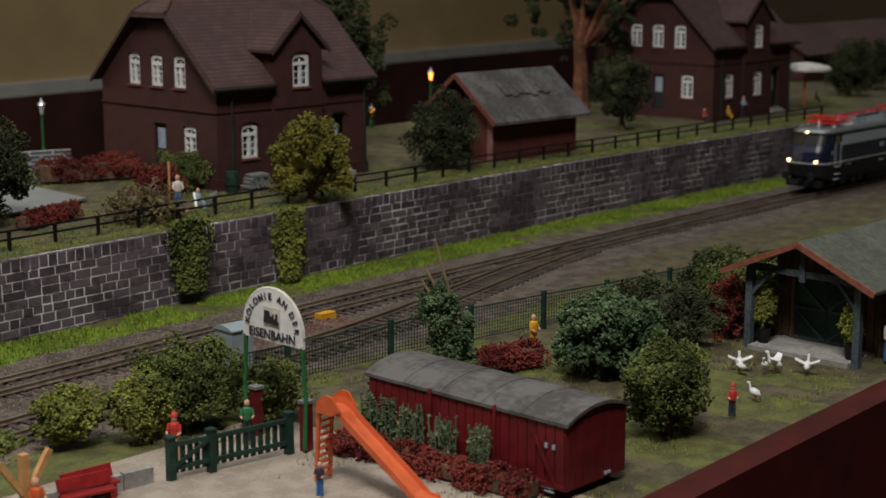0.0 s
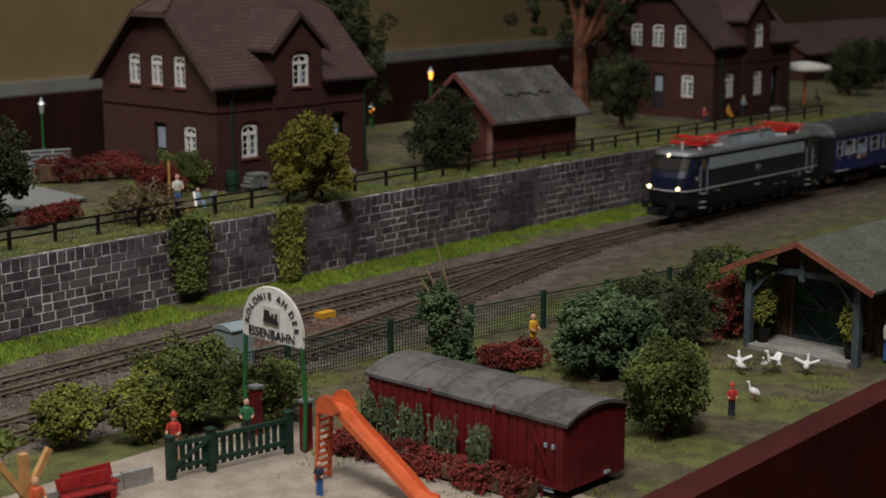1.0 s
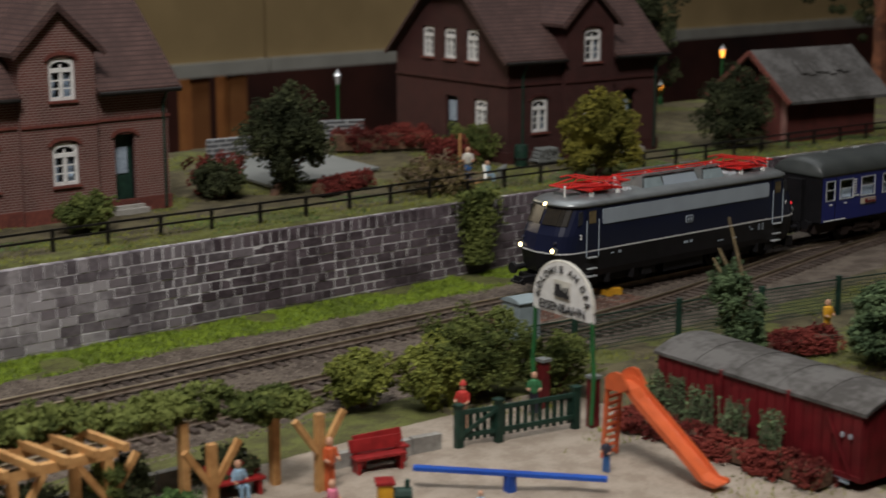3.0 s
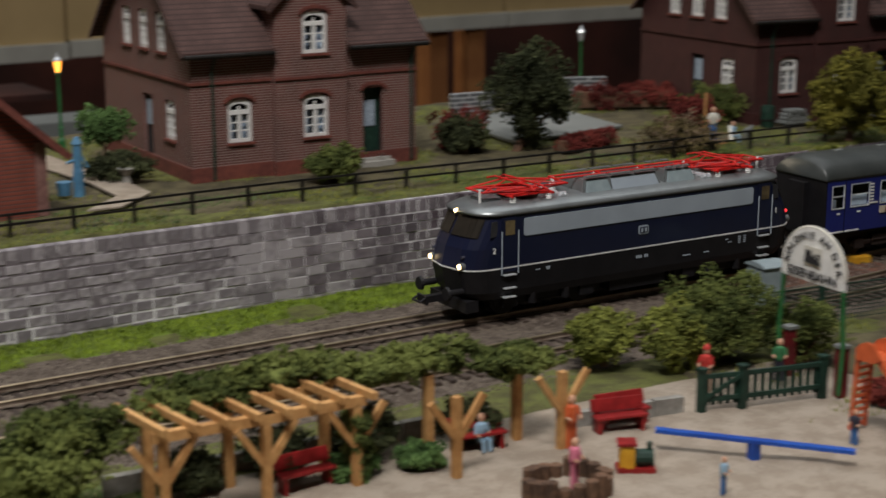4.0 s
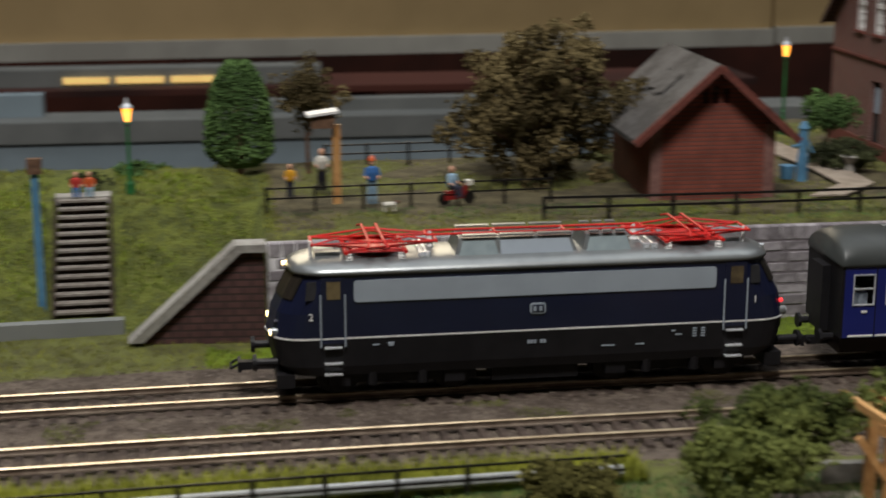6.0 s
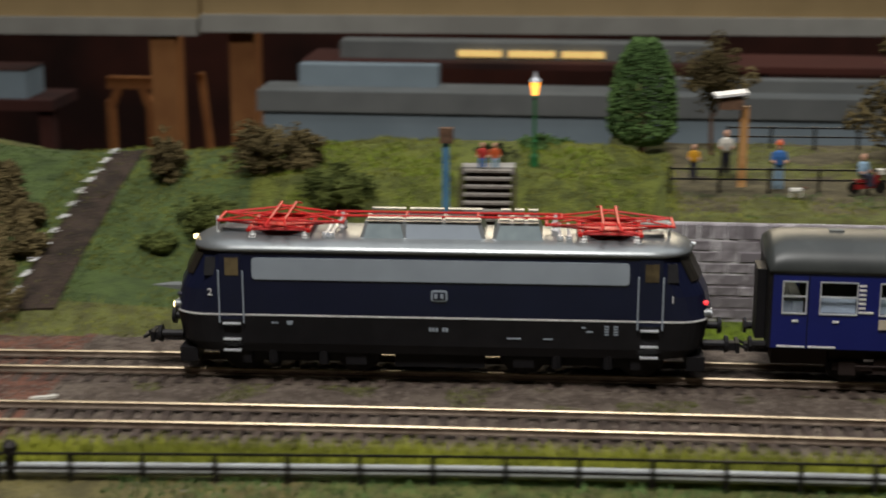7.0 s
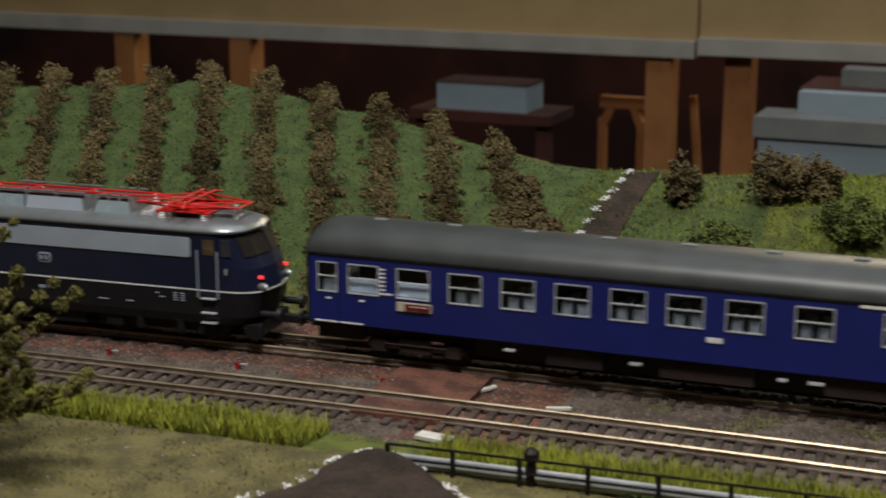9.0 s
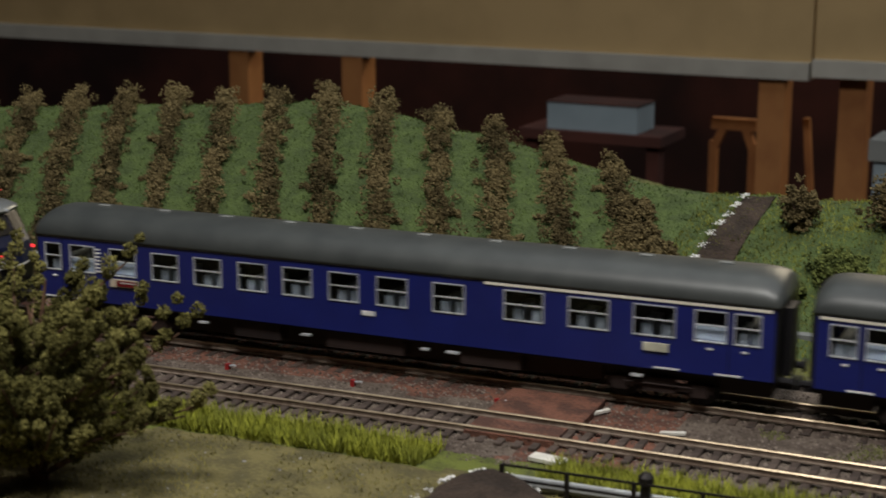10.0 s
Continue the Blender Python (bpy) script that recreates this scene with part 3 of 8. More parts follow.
    t = thing("far_train", (0, 0, 0.013), "blurred far railcar with lit yellow windows", "railcar")
    part("body", box(-0.30, 0.12, 1.80, 1.84, -0.0750, -0.0560), M["slate_grey"], t, "pale grey railcar body")
    b = bmesh.new()
    for xa, xb in ((-0.165, -0.115), (-0.108, -0.055), (-0.048, 0.0)):
        bx(b, xa, xb, 1.796, 1.7995, -0.0715, -0.0645)
    part("window_band", b, mat("window_glow", (0.9, 0.7, 0.3), None, 0.5, glow=(1.0, 0.62, 0.18), power=0.55, bump=0), t, "row of warm lit windows")


# ---------------------------------------------------------------- retaining wall


def retaining_wall():
    """Stone blocks in uneven courses before a pale mortar core, soldier stones on top."""
    rng = random.Random(11)
    w = thing("wall_garden", (0, 0, 0), "dark grey stone block retaining wall with pale joints", "wall", kind="structure")
    b = bmesh.new()
    xs = [0.024 + i * 0.03 for i in range(0, 52)]
    for xa, xb in zip(xs, xs[1:]):
        slab(b, [(xa, wall_y(xa) - 0.0006, -0.006), (xb, wall_y(xb) - 0.0006, -0.006), (xb, wall_y(xb) - 0.0006, T_Z - 0.002), (xa, wall_y(xa) - 0.0006, T_Z - 0.002)], (0, 0.006, 0))
    part("core", b, M["mortar"], w, "pale mortar between the stones")
    cache, rest, near_rest, mid_rest, count = {}, bmesh.new(), bmesh.new(), bmesh.new(), 0
    z = -0.006
    heights = [0.0046, 0.0043, 0.0047, 0.0042, 0.0046, 0.0043, 0.0045, 0.0044, 0.0062]
    taken = [[] for _ in heights]
    for row, h in enumerate(heights):
        top = row == len(heights) - 1
        x = 0.024 + rng.uniform(0, 0.004)
        while x < 1.46:
            gap = 0.00044 if x < 0.36 else 0.00068
            L = 0.0052 if top else rng.choice((0.0056, 0.0078, 0.0092, 0.0104, 0.0125))
            skip = [e for a, e in taken[row] if a - 0.0012 < x + 0.0002 < e]
            if skip:
                x = skip[0]
                continue
            for a, e in taken[row]:
                if x < a < x + L + 0.0022:
                    L = a - x
            hh = h
            if not top and row < len(heights) - 2 and rng.random() < 0.022:
                hh, L = h + heights[row + 1], 0.0072
                taken[row + 1].append((x, x + L))
            dy = rng.uniform(-0.00018, 0.00012)
            if x < 0.30 and count < 300:
                key = (round(L, 4), round(hh, 4), rng.randrange(2))
                if key not in cache:
                    bb = bmesh.new()
                    bx(bb, gap / 2, L - gap / 2, 0, 0.0035, gap / 2, hh - gap / 2)
                    r2 = random.Random(str(key))
                    for v in bb.verts:
                        v.co += Vector((r2.uniform(-1, 1) * 0.00014, r2.uniform(-1, 1) * 0.0002, r2.uniform(-1, 1) * 0.00014))
                    bmesh.ops.bevel(bb, geom=[e for e in bb.edges if all(v.co.y < 0.001 for v in e.verts)], offset=0.0004, segments=1, affect="EDGES")
                    me = bpy.data.meshes.new("stone")
                    bb.to_mesh(me)
                    bb.free()
                    me.materials.append(M["stone"])
                    cache[key] = me
                ob = new("stone", cache[key])
                ob.parent = w
                ob.matrix_basis = pose(x, wall_y(x) - 0.0008 + dy, z, 0, 0, math.degrees(math.atan((wall_y(x + L) - wall_y(x)) / L)))
                count += 1
            else:
                ya, yb = wall_y(x) - 0.0008 + dy, wall_y(x + L) - 0.0008 + dy
                j = [rng.uniform(-0.00014, 0.00014) for _ in range(8)]
                g = gap / 2
                pts = [(x + g, ya, z + g + j[0]), (x + L - g, yb, z + g + j[1]), (x + L - g + j[2], yb + j[3], z + hh - g + j[4]), (x + g + j[5], ya + j[6], z + hh - g + j[7])]
                # Lit, half-lit or shaded stone colour, chosen by place along the wall.
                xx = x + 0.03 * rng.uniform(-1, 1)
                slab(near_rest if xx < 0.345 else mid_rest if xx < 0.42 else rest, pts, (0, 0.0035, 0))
            x += L
        z += h
    for bm_, m_ in ((near_rest, M["stone_lit"]), (mid_rest, M["stone_half_lit"]), (rest, M["stone_shaded"])):
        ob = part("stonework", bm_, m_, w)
        ob["kind"] = "stuff"
    # sloping wing at the end of the wall
    wing = thing("wing_wall", (0, 0, 0), "dark brick wing wall under a pale sloping coping", "wall", kind="structure")
    b = bmesh.new()
    slab(b, [(0.0085, 0.669, -0.006), (0.0548, 0.6637, -0.006), (0.0548, 0.6637, 0.033), (0.044, 0.665, 0.033), (0.0085, 0.669, 0.002)], (0, 0.005, 0))
    part("brickwork", b, courses("wing_brick", (0.10, 0.05, 0.045), (0.04, 0.025, 0.022), 0.006, 0.0028, 0.0004), wing)
    b = bmesh.new()
    slab(b, [(0.003, 0.6665, -0.001), (0.0085, 0.6665, -0.001), (0.046, 0.662, 0.0335), (0.0555, 0.661, 0.0335), (0.0555, 0.661, 0.0365), (0.044, 0.662, 0.0365)], (0, 0.010, 0))
    part("coping", b, M["concrete"], wing, "pale concrete coping")
    wing.matrix_basis = VIEW_ZONE["stairs"].copy()
    b = bmesh.new()
    for x0, x1 in ((-0.22, -0.15), (-0.15, -0.07), (-0.07, 0.002)):
        bx(b, x0, x1 - 0.0006, 0.684, 0.689, -0.006, 0.0035)
    kerb = tagged(part("kerb_wall", b, M["slate_grey"]), "low grey kerb wall at the foot of the bank", "kerb", kind="structure")
    kerb.matrix_basis = VIEW_ZONE["stairs"].copy()


# ---------------------------------------------------------------- tracks


def track(label, centre, x0, x1, near, buried=False):
    t = thing("railway_track", (0, 0, 0), label, "track")
    xs = np.arange(x0, x1 + 0.001, 0.02)
    for side in (-1, 1):
        way = [(x, centre(x) + side * 0.0083) for x in xs]
        foot = [(-0.0011, -0.0024), (-0.0011, -0.0020), (-0.0004, -0.0018), (-0.0004, -0.0006), (0.0004, -0.0006), (0.0004, -0.0018), (0.0011, -0.0020), (0.0011, -0.0024)]
        head = [(-0.0006, -0.0006), (-0.0006, -0.0003), (-0.0003, 0.0), (0.0003, 0.0), (0.0006, -0.0003), (0.0006, -0.0006)]
        rail = part("rail", sweep(bmesh.new(), way, foot), M["rail"], t, "rusty brown rail")
        part("running_surface", sweep(bmesh.new(), way, head), M["rail_top"], rail, "worn bright rail head")
    r = random.Random(5)
    sl = box(-0.0014, 0.0014, -0.0150, 0.0150, -0.0044, -0.0023)
    for v in sl.verts:
        v.co.x += r.uniform(-1, 1) * 0.0001
    bmesh.ops.bevel(sl, geom=sl.edges[:], offset=0.0003, segments=1, affect="EDGES")
    me = bpy.data.meshes.new("sleeper")
    sl.to_mesh(me)
    sl.free()
    me.materials.append(M["sleeper"])
    n, x, rest = 0, x0, bmesh.new()
    while x < x1:
        tilt = math.degrees(math.atan((centre(x + 0.01) - centre(x - 0.01)) / 0.02))
        if near[0] < x < near[1] and n < 300:
            ob = new("sleeper", me)
            ob.parent = t
            ob.matrix_basis = pose(x, centre(x), r.uniform(-0.0002, 0.0001) - ((0.0011 if x < -0.19 else 0.0006) if buried else 0), 0, 0, tilt + r.uniform(-1.2, 1.2))
            n += 1
        else:
            bx(rest, x - 0.0013, x + 0.0013, centre(x) - 0.015, centre(x) + 0.015, -0.0044, -0.0023)
        x += 0.0063
    ob = part("sleeper_row", rest, M["sleeper"], t)
    ob["kind"] = "stuff"
    return t


def t2_y(x):
    s = min(1.0, max(0.0, (x - 0.52) / 0.36))
    return track_y(x) - 0.0515 + 0.0515 * s * s * (3 - 2 * s)


# ---------------------------------------------------------------- brick houses


def wall_cells(bm, u0, u1, z0, z1, holes, put):
    """Boxes that fill u0..u1 by z0..z1 and leave the holes open; put(u0, u1, z0, z1) adds one."""
    us = sorted({u0, u1, *[h[0] for h in holes], *[h[1] for h in holes]})
    zs = sorted({z0, z1, *[h[2] for h in holes], *[h[3] for h in holes]})
    for a, b in zip(us, us[1:]):
        run = None
        for c, d in zip(zs, zs[1:]):
            if not any(h[0] <= a and b <= h[1] and h[2] <= c and d <= h[3] for h in holes):
                run = [run[0], d] if run else [c, d]
            else:
                if run:
                    put(a, b, *run)
                run = None
        if run:
            put(a, b, *run)
    bmesh.ops.remove_doubles(bm, verts=bm.verts, dist=1e-6)


def window(parent, at, turn, w, h, bars=3, kind="window"):
    """A white casement with an arched head, transom and glazing bars; faces -y before the turn."""
    e = new(kind)
    e.empty_display_size = 0.003
    e.parent, e.matrix_basis = parent, pose(*at, 0, 0, turn)
    f = 0.0016
    b = bmesh.new()
    bx(b, 0, f, 0.0008, 0.0024, 0, h - 0.002)
    bx(b, w - f, w, 0.0008, 0.0024, 0, h - 0.002)
    bx(b, f, w - f, 0.0008, 0.0024, 0, f)
    n = 8
    for i in range(n):
        a0, a1 = math.pi * i / n, math.pi * (i + 1) / n
        o = [(w / 2 - math.cos(a) * w / 2, 0.0008, h - 0.0022 + math.sin(a) * 0.0022) for a in (a0, a1)]
        q = [(w / 2 - math.cos(a) * (w / 2 - f), 0.0008, h - 0.0040 + math.sin(a) * 0.0022) for a in (a1, a0)]
        slab(b, o + q, (0, 0.0016, 0))
    bx(b, f, w - f, 0.0004, 0.0022, h * 0.66, h * 0.66 + 0.0020)
    bx(b, w / 2 - 0.0009, w / 2 + 0.0009, 0.0006, 0.0022, f, h * 0.66)
    part("window_frame", b, M["white_paint"], e, "white painted window frame")
    b = bmesh.new()
    for k in range(1, bars):
        z = f + (h * 0.66 - f) * k / bars
        bx(b, f, w - f, 0.0011, 0.0018, z - 0.0003, z + 0.0003)
    bx(b, w / 2 - 0.0004, w / 2 + 0.0004, 0.0011, 0.0018, h * 0.66 + 0.002, h - 0.003)
    part("glazing_bar", b, M["white_paint"], e)
    b = bmesh.new()
    bx(b, f, w - f, 0.00195, 0.0021, f, h - 0.003)
    p = part("pane", b, M["pane"], e)
    p.visible_shadow = False
    b = bmesh.new()
    bx(b, f, f + w * 0.2, 0.0034, 0.0037, f, h * 0.6)
    bx(b, w - f - w * 0.2, w - f, 0.0034, 0.0037, f, h * 0.6)
    part("curtain", b, M["curtain"], e)
    b = bmesh.new()
    bx(b, -0.0008, w + 0.0008, -0.0012, 0.0024, -0.0012, -0.0001)
    part("sill", b, M["brick_trim"], e)
    return e


def brick_house(at, label, brick="brick", trim="brick_trim"):
    """A two-storey brick house with a half-hipped tiled roof and a gabled bay; its front faces -y."""
    W, D, EV, HIP, RDG = 0.1215, 0.114, 0.0630, 0.0985, 0.1165
    t = thing("brick_house", at, label, "house", "brick railway houses")
    TH = 0.0026
    fw = [(0.0185, 0.0310, 0.0165, 0.0368), (0.0915, 0.1030, 0.0006, 0.0378)]
    b = bmesh.new()
    wall_cells(b, 0, 0.042, -0.003, EV, [fw[0]], lambda a, c, d, e: bx(b, a, c, 0, TH, d, e))
    wall_cells(b, 0.081, W, -0.003, EV, [fw[1]], lambda a, c, d, e: bx(b, a, c, 0, TH, d, e))
    part("front_wall", b, M[brick], t, "red-brown brick front wall")
    # bay with its gable
    bay = [(0.0570, 0.0705, 0.0165, 0.0368), (0.0570, 0.0705, 0.0570, 0.0770)]
    b = bmesh.new()
    wall_cells(b, 0.042, 0.081, -0.003, 0.081, bay, lambda a, c, d, e: bx(b, a, c, -0.0030, TH - 0.0030, d, e))
    slab(b, [(0.042, -0.003, 0.081), (0.081, -0.003, 0.081), (0.0615, -0.003, 0.0995)], (0, TH, 0))
    bx(b, 0.042, 0.0446, -0.0004, 0.034, EV - 0.002, 0.081)
    bx(b, 0.0784, 0.081, -0.0004, 0.034, EV - 0.002, 0.081)
    bx(b, 0.042, 0.0446, -0.0004, 0.0026, -0.003, EV - 0.002)
    bx(b, 0.0784, 0.081, -0.0004, 0.0026, -0.003, EV - 0.002)
    part("bay_wall", b, M[brick], t, "projecting brick bay with a gable")
    # gable walls
    low = [(0.0200, 0.0320, 0.0165, 0.0355), (0.0490, 0.0610, 0.0006, 0.0355)]
    up = [(0.0285, 0.0400, 0.0580, 0.0768), (0.0510, 0.0625, 0.0580, 0.0768), (0.0735, 0.0850, 0.0580, 0.0768)]
    for nm, x0 in (("gable_wall", 0.0), ("gable_wall", W - TH)):
        b = bmesh.new()
        put = lambda a, c, d, e: bx(b, x0, x0 + TH, a, c, d, e)
        wall_cells(b, TH, D - TH, -0.003, 0.0575, low if x0 == 0 else [], put)
        wall_cells(b, 0.0255, D - 0.0255, 0.0575, 0.0835, up if x0 == 0 else [], put)
        slab(b, [(x0, TH, 0.0575), (x0, 0.0255, 0.0575), (x0, 0.0255, 0.0835), (x0, TH, 0.0645)], (TH, 0, 0))
        slab(b, [(x0, D - 0.0255, 0.0575), (x0, D - TH, 0.0575), (x0, D - TH, 0.0645), (x0, D - 0.0255, 0.0835)], (TH, 0, 0))
        slab(b, [(x0, 0.0255, 0.0835), (x0, D - 0.0255, 0.0835), (x0, D - 0.0435, HIP - 0.001), (x0, 0.0435, HIP - 0.001)], (TH, 0, 0))
        part(nm, b, M[brick], t)
    part("back_wall", box(0, W, D - TH, D, -0.003, EV), M[brick], t)
    # Dark sheets behind the windows; the rooms' shade is put into their colour.
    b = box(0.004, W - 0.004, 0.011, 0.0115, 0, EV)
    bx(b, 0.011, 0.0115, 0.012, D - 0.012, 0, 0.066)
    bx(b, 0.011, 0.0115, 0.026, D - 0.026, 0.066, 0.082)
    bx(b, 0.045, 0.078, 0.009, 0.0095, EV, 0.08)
    part("inner_screen", b, M["near_black"], t, "near-black sheet standing for the unlit interior")
    # plinth, string course, corner strips
    b = bmesh.new()
    bx(b, -0.0008, 0.0417, -0.0008, -0.0001, -0.003, 0.006)
    bx(b, 0.0813, W + 0.0008, -0.0008, -0.0001, -0.003, 0.0058)
    bx(b, 0.0412, 0.0818, -0.0038, -0.0031, -0.003, 0.006)
    bx(b, -0.0009, -0.0001, 0, D, -0.003, 0.006)
    part("plinth", b, M[trim], t)
    b = bmesh.new()
    for z in (0.0450,):
        bx(b, -0.0009, 0.0412, -0.0009, -0.0001, z, z + 0.0013)
        bx(b, 0.0418, 0.0816, -0.0039, -0.0031, z, z + 0.0013)
        bx(b, 0.0818, W + 0.0009, -0.0009, -0.0001, z, z + 0.0013)
        bx(b, -0.0010, -0.0001, 0.0, D, z, z + 0.0013)
    part("string_course", b, M[trim], t)
    for h in fw[:1] + bay + [fw[1]]:
        y = -0.0030 if 0.042 < h[0] < 0.081 else 0.0
        b = bmesh.new()
        n, cx, hw = 8, (h[0] + h[1]) / 2, (h[1] - h[0]) / 2 + 0.0004
        for i in range(n):
            a0, a1 = math.pi * i / n, math.pi * (i + 1) / n
            q = [(cx - math.cos(a) * (hw + r), y - 0.0007, h[3] - 0.0012 + math.sin(a) * (0.0026 + r)) for r, a in ((0, a0), (0, a1), (0.0018, a1), (0.0018, a0))]
            slab(b, q, (0, 0.0006, 0))
        part("window_arch", b, M[trim], t)
    for h in fw[:1] + bay:
        y = -0.0030 if 0.042 < h[0] < 0.081 else 0.0
        window(t, (h[0], y, h[2]), 0, h[1] - h[0], h[3] - h[2])
    for h in up + low[:1]:
        window(t, (0.0, h[1], h[2]), -90, h[1] - h[0], h[3] - h[2])
    # front door in its niche, side door
    e = new("front_door")
    e.parent, e.matrix_basis = t, pose(0.0915, 0.0020, 0)
    part("leaf", box(0, 0.0115, 0.003, 0.0045, 0.004, 0.037), M["dark_green"], e, "dark green panelled door")
    part("light", box(0.0025, 0.0090, 0.0024, 0.0029, 0.018, 0.031), M["curtain"], e)
    for k in range(3):
        part("step", box(-0.001 - 0.0012 * (2 - k), 0.0125 + 0.0012 * (2 - k), -0.0080 + 0.0026 * k, -0.0056 + 0.0026 * k + 0.002, -0.003, 0.0015 + 0.0015 * k), M["concrete"], e)
    e = new("side_door")
    e.parent, e.matrix_basis = t, pose(0.0010, 0.061, 0, 0, 0, -90)
    part("leaf", box(0, 0.012, 0.001, 0.0025, 0.0006, 0.0355), M["near_black"], e, "dark brown side door")
    part("light", box(0.002, 0.0090, 0.0003, 0.0009, 0.0200, 0.0325), M["curtain"], e, "lace-curtained door light")
    # roof
    o, s = 0.0048, 0.0021
    yr, x_h = D / 2, 0.0185
    pitch = (RDG - EV) / yr
    z_e = EV - pitch * o
    hy_ = (HIP + 0.002 - z_e) / pitch - o
    yb = 0.020
    zb = EV + pitch * yb
    whole = [(-o, -o, z_e), (W + o, -o, z_e), (W + o, hy_, HIP + 0.002), (W - x_h, yr, RDG), (x_h, yr, RDG), (-o, hy_, HIP + 0.002)]
    # the front slope is broken by the bay
    b = bmesh.new()
    slab(b, [(-o, yb, zb), (W + o, yb, zb)] + whole[2:], (0, 0, s))
    for xa, xb in ((-o, 0.0416), (0.0814, W + o)):
        slab(b, [(xa, -o, z_e), (xb, -o, z_e), (xb, yb, zb), (xa, yb, zb)], (0, 0, s))
    bmesh.ops.remove_doubles(b, verts=b.verts, dist=1e-6)
    part("roof_slope", b, M["tile"], t, "dark brown tiled roof slope")
    b = bmesh.new()
    slab(b, [(p[0], D - p[1], p[2]) for p in whole][::-1], (0, 0, s))
    part("roof_slope", b, M["tile"], t)
    for sx in (0, 1):
        q = [(-o, hy_, HIP + 0.002), (x_h, yr, RDG), (-o, D - hy_, HIP + 0.002)]
        q = [(W - p[0], p[1], p[2]) for p in q] if sx else q
        b = bmesh.new()
        slab(b, q, (0, 0, s))
        part("roof_hip", b, M["tile"], t)
    b = bmesh.new()
    rod(b, (x_h, yr, RDG + s), (W - x_h, yr, RDG + s), 0.0012)
    for sx in (0, 1):
        for sy in (hy_, D - hy_):
            rod(b, (W - x_h if sx else x_h, yr, RDG + s), (W + o if sx else -o, sy, HIP + 0.002 + s), 0.0011)
    part("ridge_tile", b, M["tile"], t)
    # bay roof
    for sg in (-1, 1):
        b = bmesh.new()
        cx = 0.0615
        q = [(cx, -0.0058, 0.1010), (cx, 0.0420, 0.1010), (cx + sg * 0.0238, 0.0185, 0.0785), (cx + sg * 0.0238, -0.0058, 0.0785)]
        slab(b, q, (0, 0, s))
        part("bay_roof", b, M["tile"], t)
    for sg in (-1, 1):
        part("barge_board", beam(bmesh.new(), (0.0615, -0.0062, 0.1005), (0.0615 + sg * 0.0238, -0.0062, 0.0780), 0.0010, 0.0020), M["tile"], t)
        for x in (-o - 0.0006, W + o + 0.0006):
            part("barge_board", beam(bmesh.new(), (x, D / 2 + sg * (D / 2 + o), z_e - 0.0002), (x, D / 2 + sg * (D / 2 - hy_), HIP + 0.0018), 0.0012, 0.0020), M["tile"], t)
    part("barge_board", beam(bmesh.new(), (-o - 0.0006, hy_, HIP + 0.0018), (-o - 0.0006, D - hy_, HIP + 0.0018), 0.0012, 0.0020), M["tile"], t)
    for xa, xb in ((-o, 0.0412), (0.0818, W + o)):
        part("gutter", rod(bmesh.new(), (xa, -o - 0.0012, z_e + 0.0002), (xb, -o - 0.0012, z_e + 0.0002), 0.0011), M["iron"], t, "dark gutter")
    for x in (0.0105, W - 0.003):
        b = bmesh.new()
        rod(b, (x, -0.0014, 0.0), (x, -0.0014, 0.0515), 0.0007)
        rod(b, (x, -0.0014, 0.0515), (x, -o - 0.001, z_e), 0.0007)
        part("downpipe", b, M["dark_green"], t)
    b = box(0.085, 0.094, 0.060, 0.068, 0.10, 0.1245)
    bx(b, 0.0845, 0.0945, 0.0595, 0.0685, 0.1245, 0.126)
    part("chimney", b, M[trim], t)
    return t


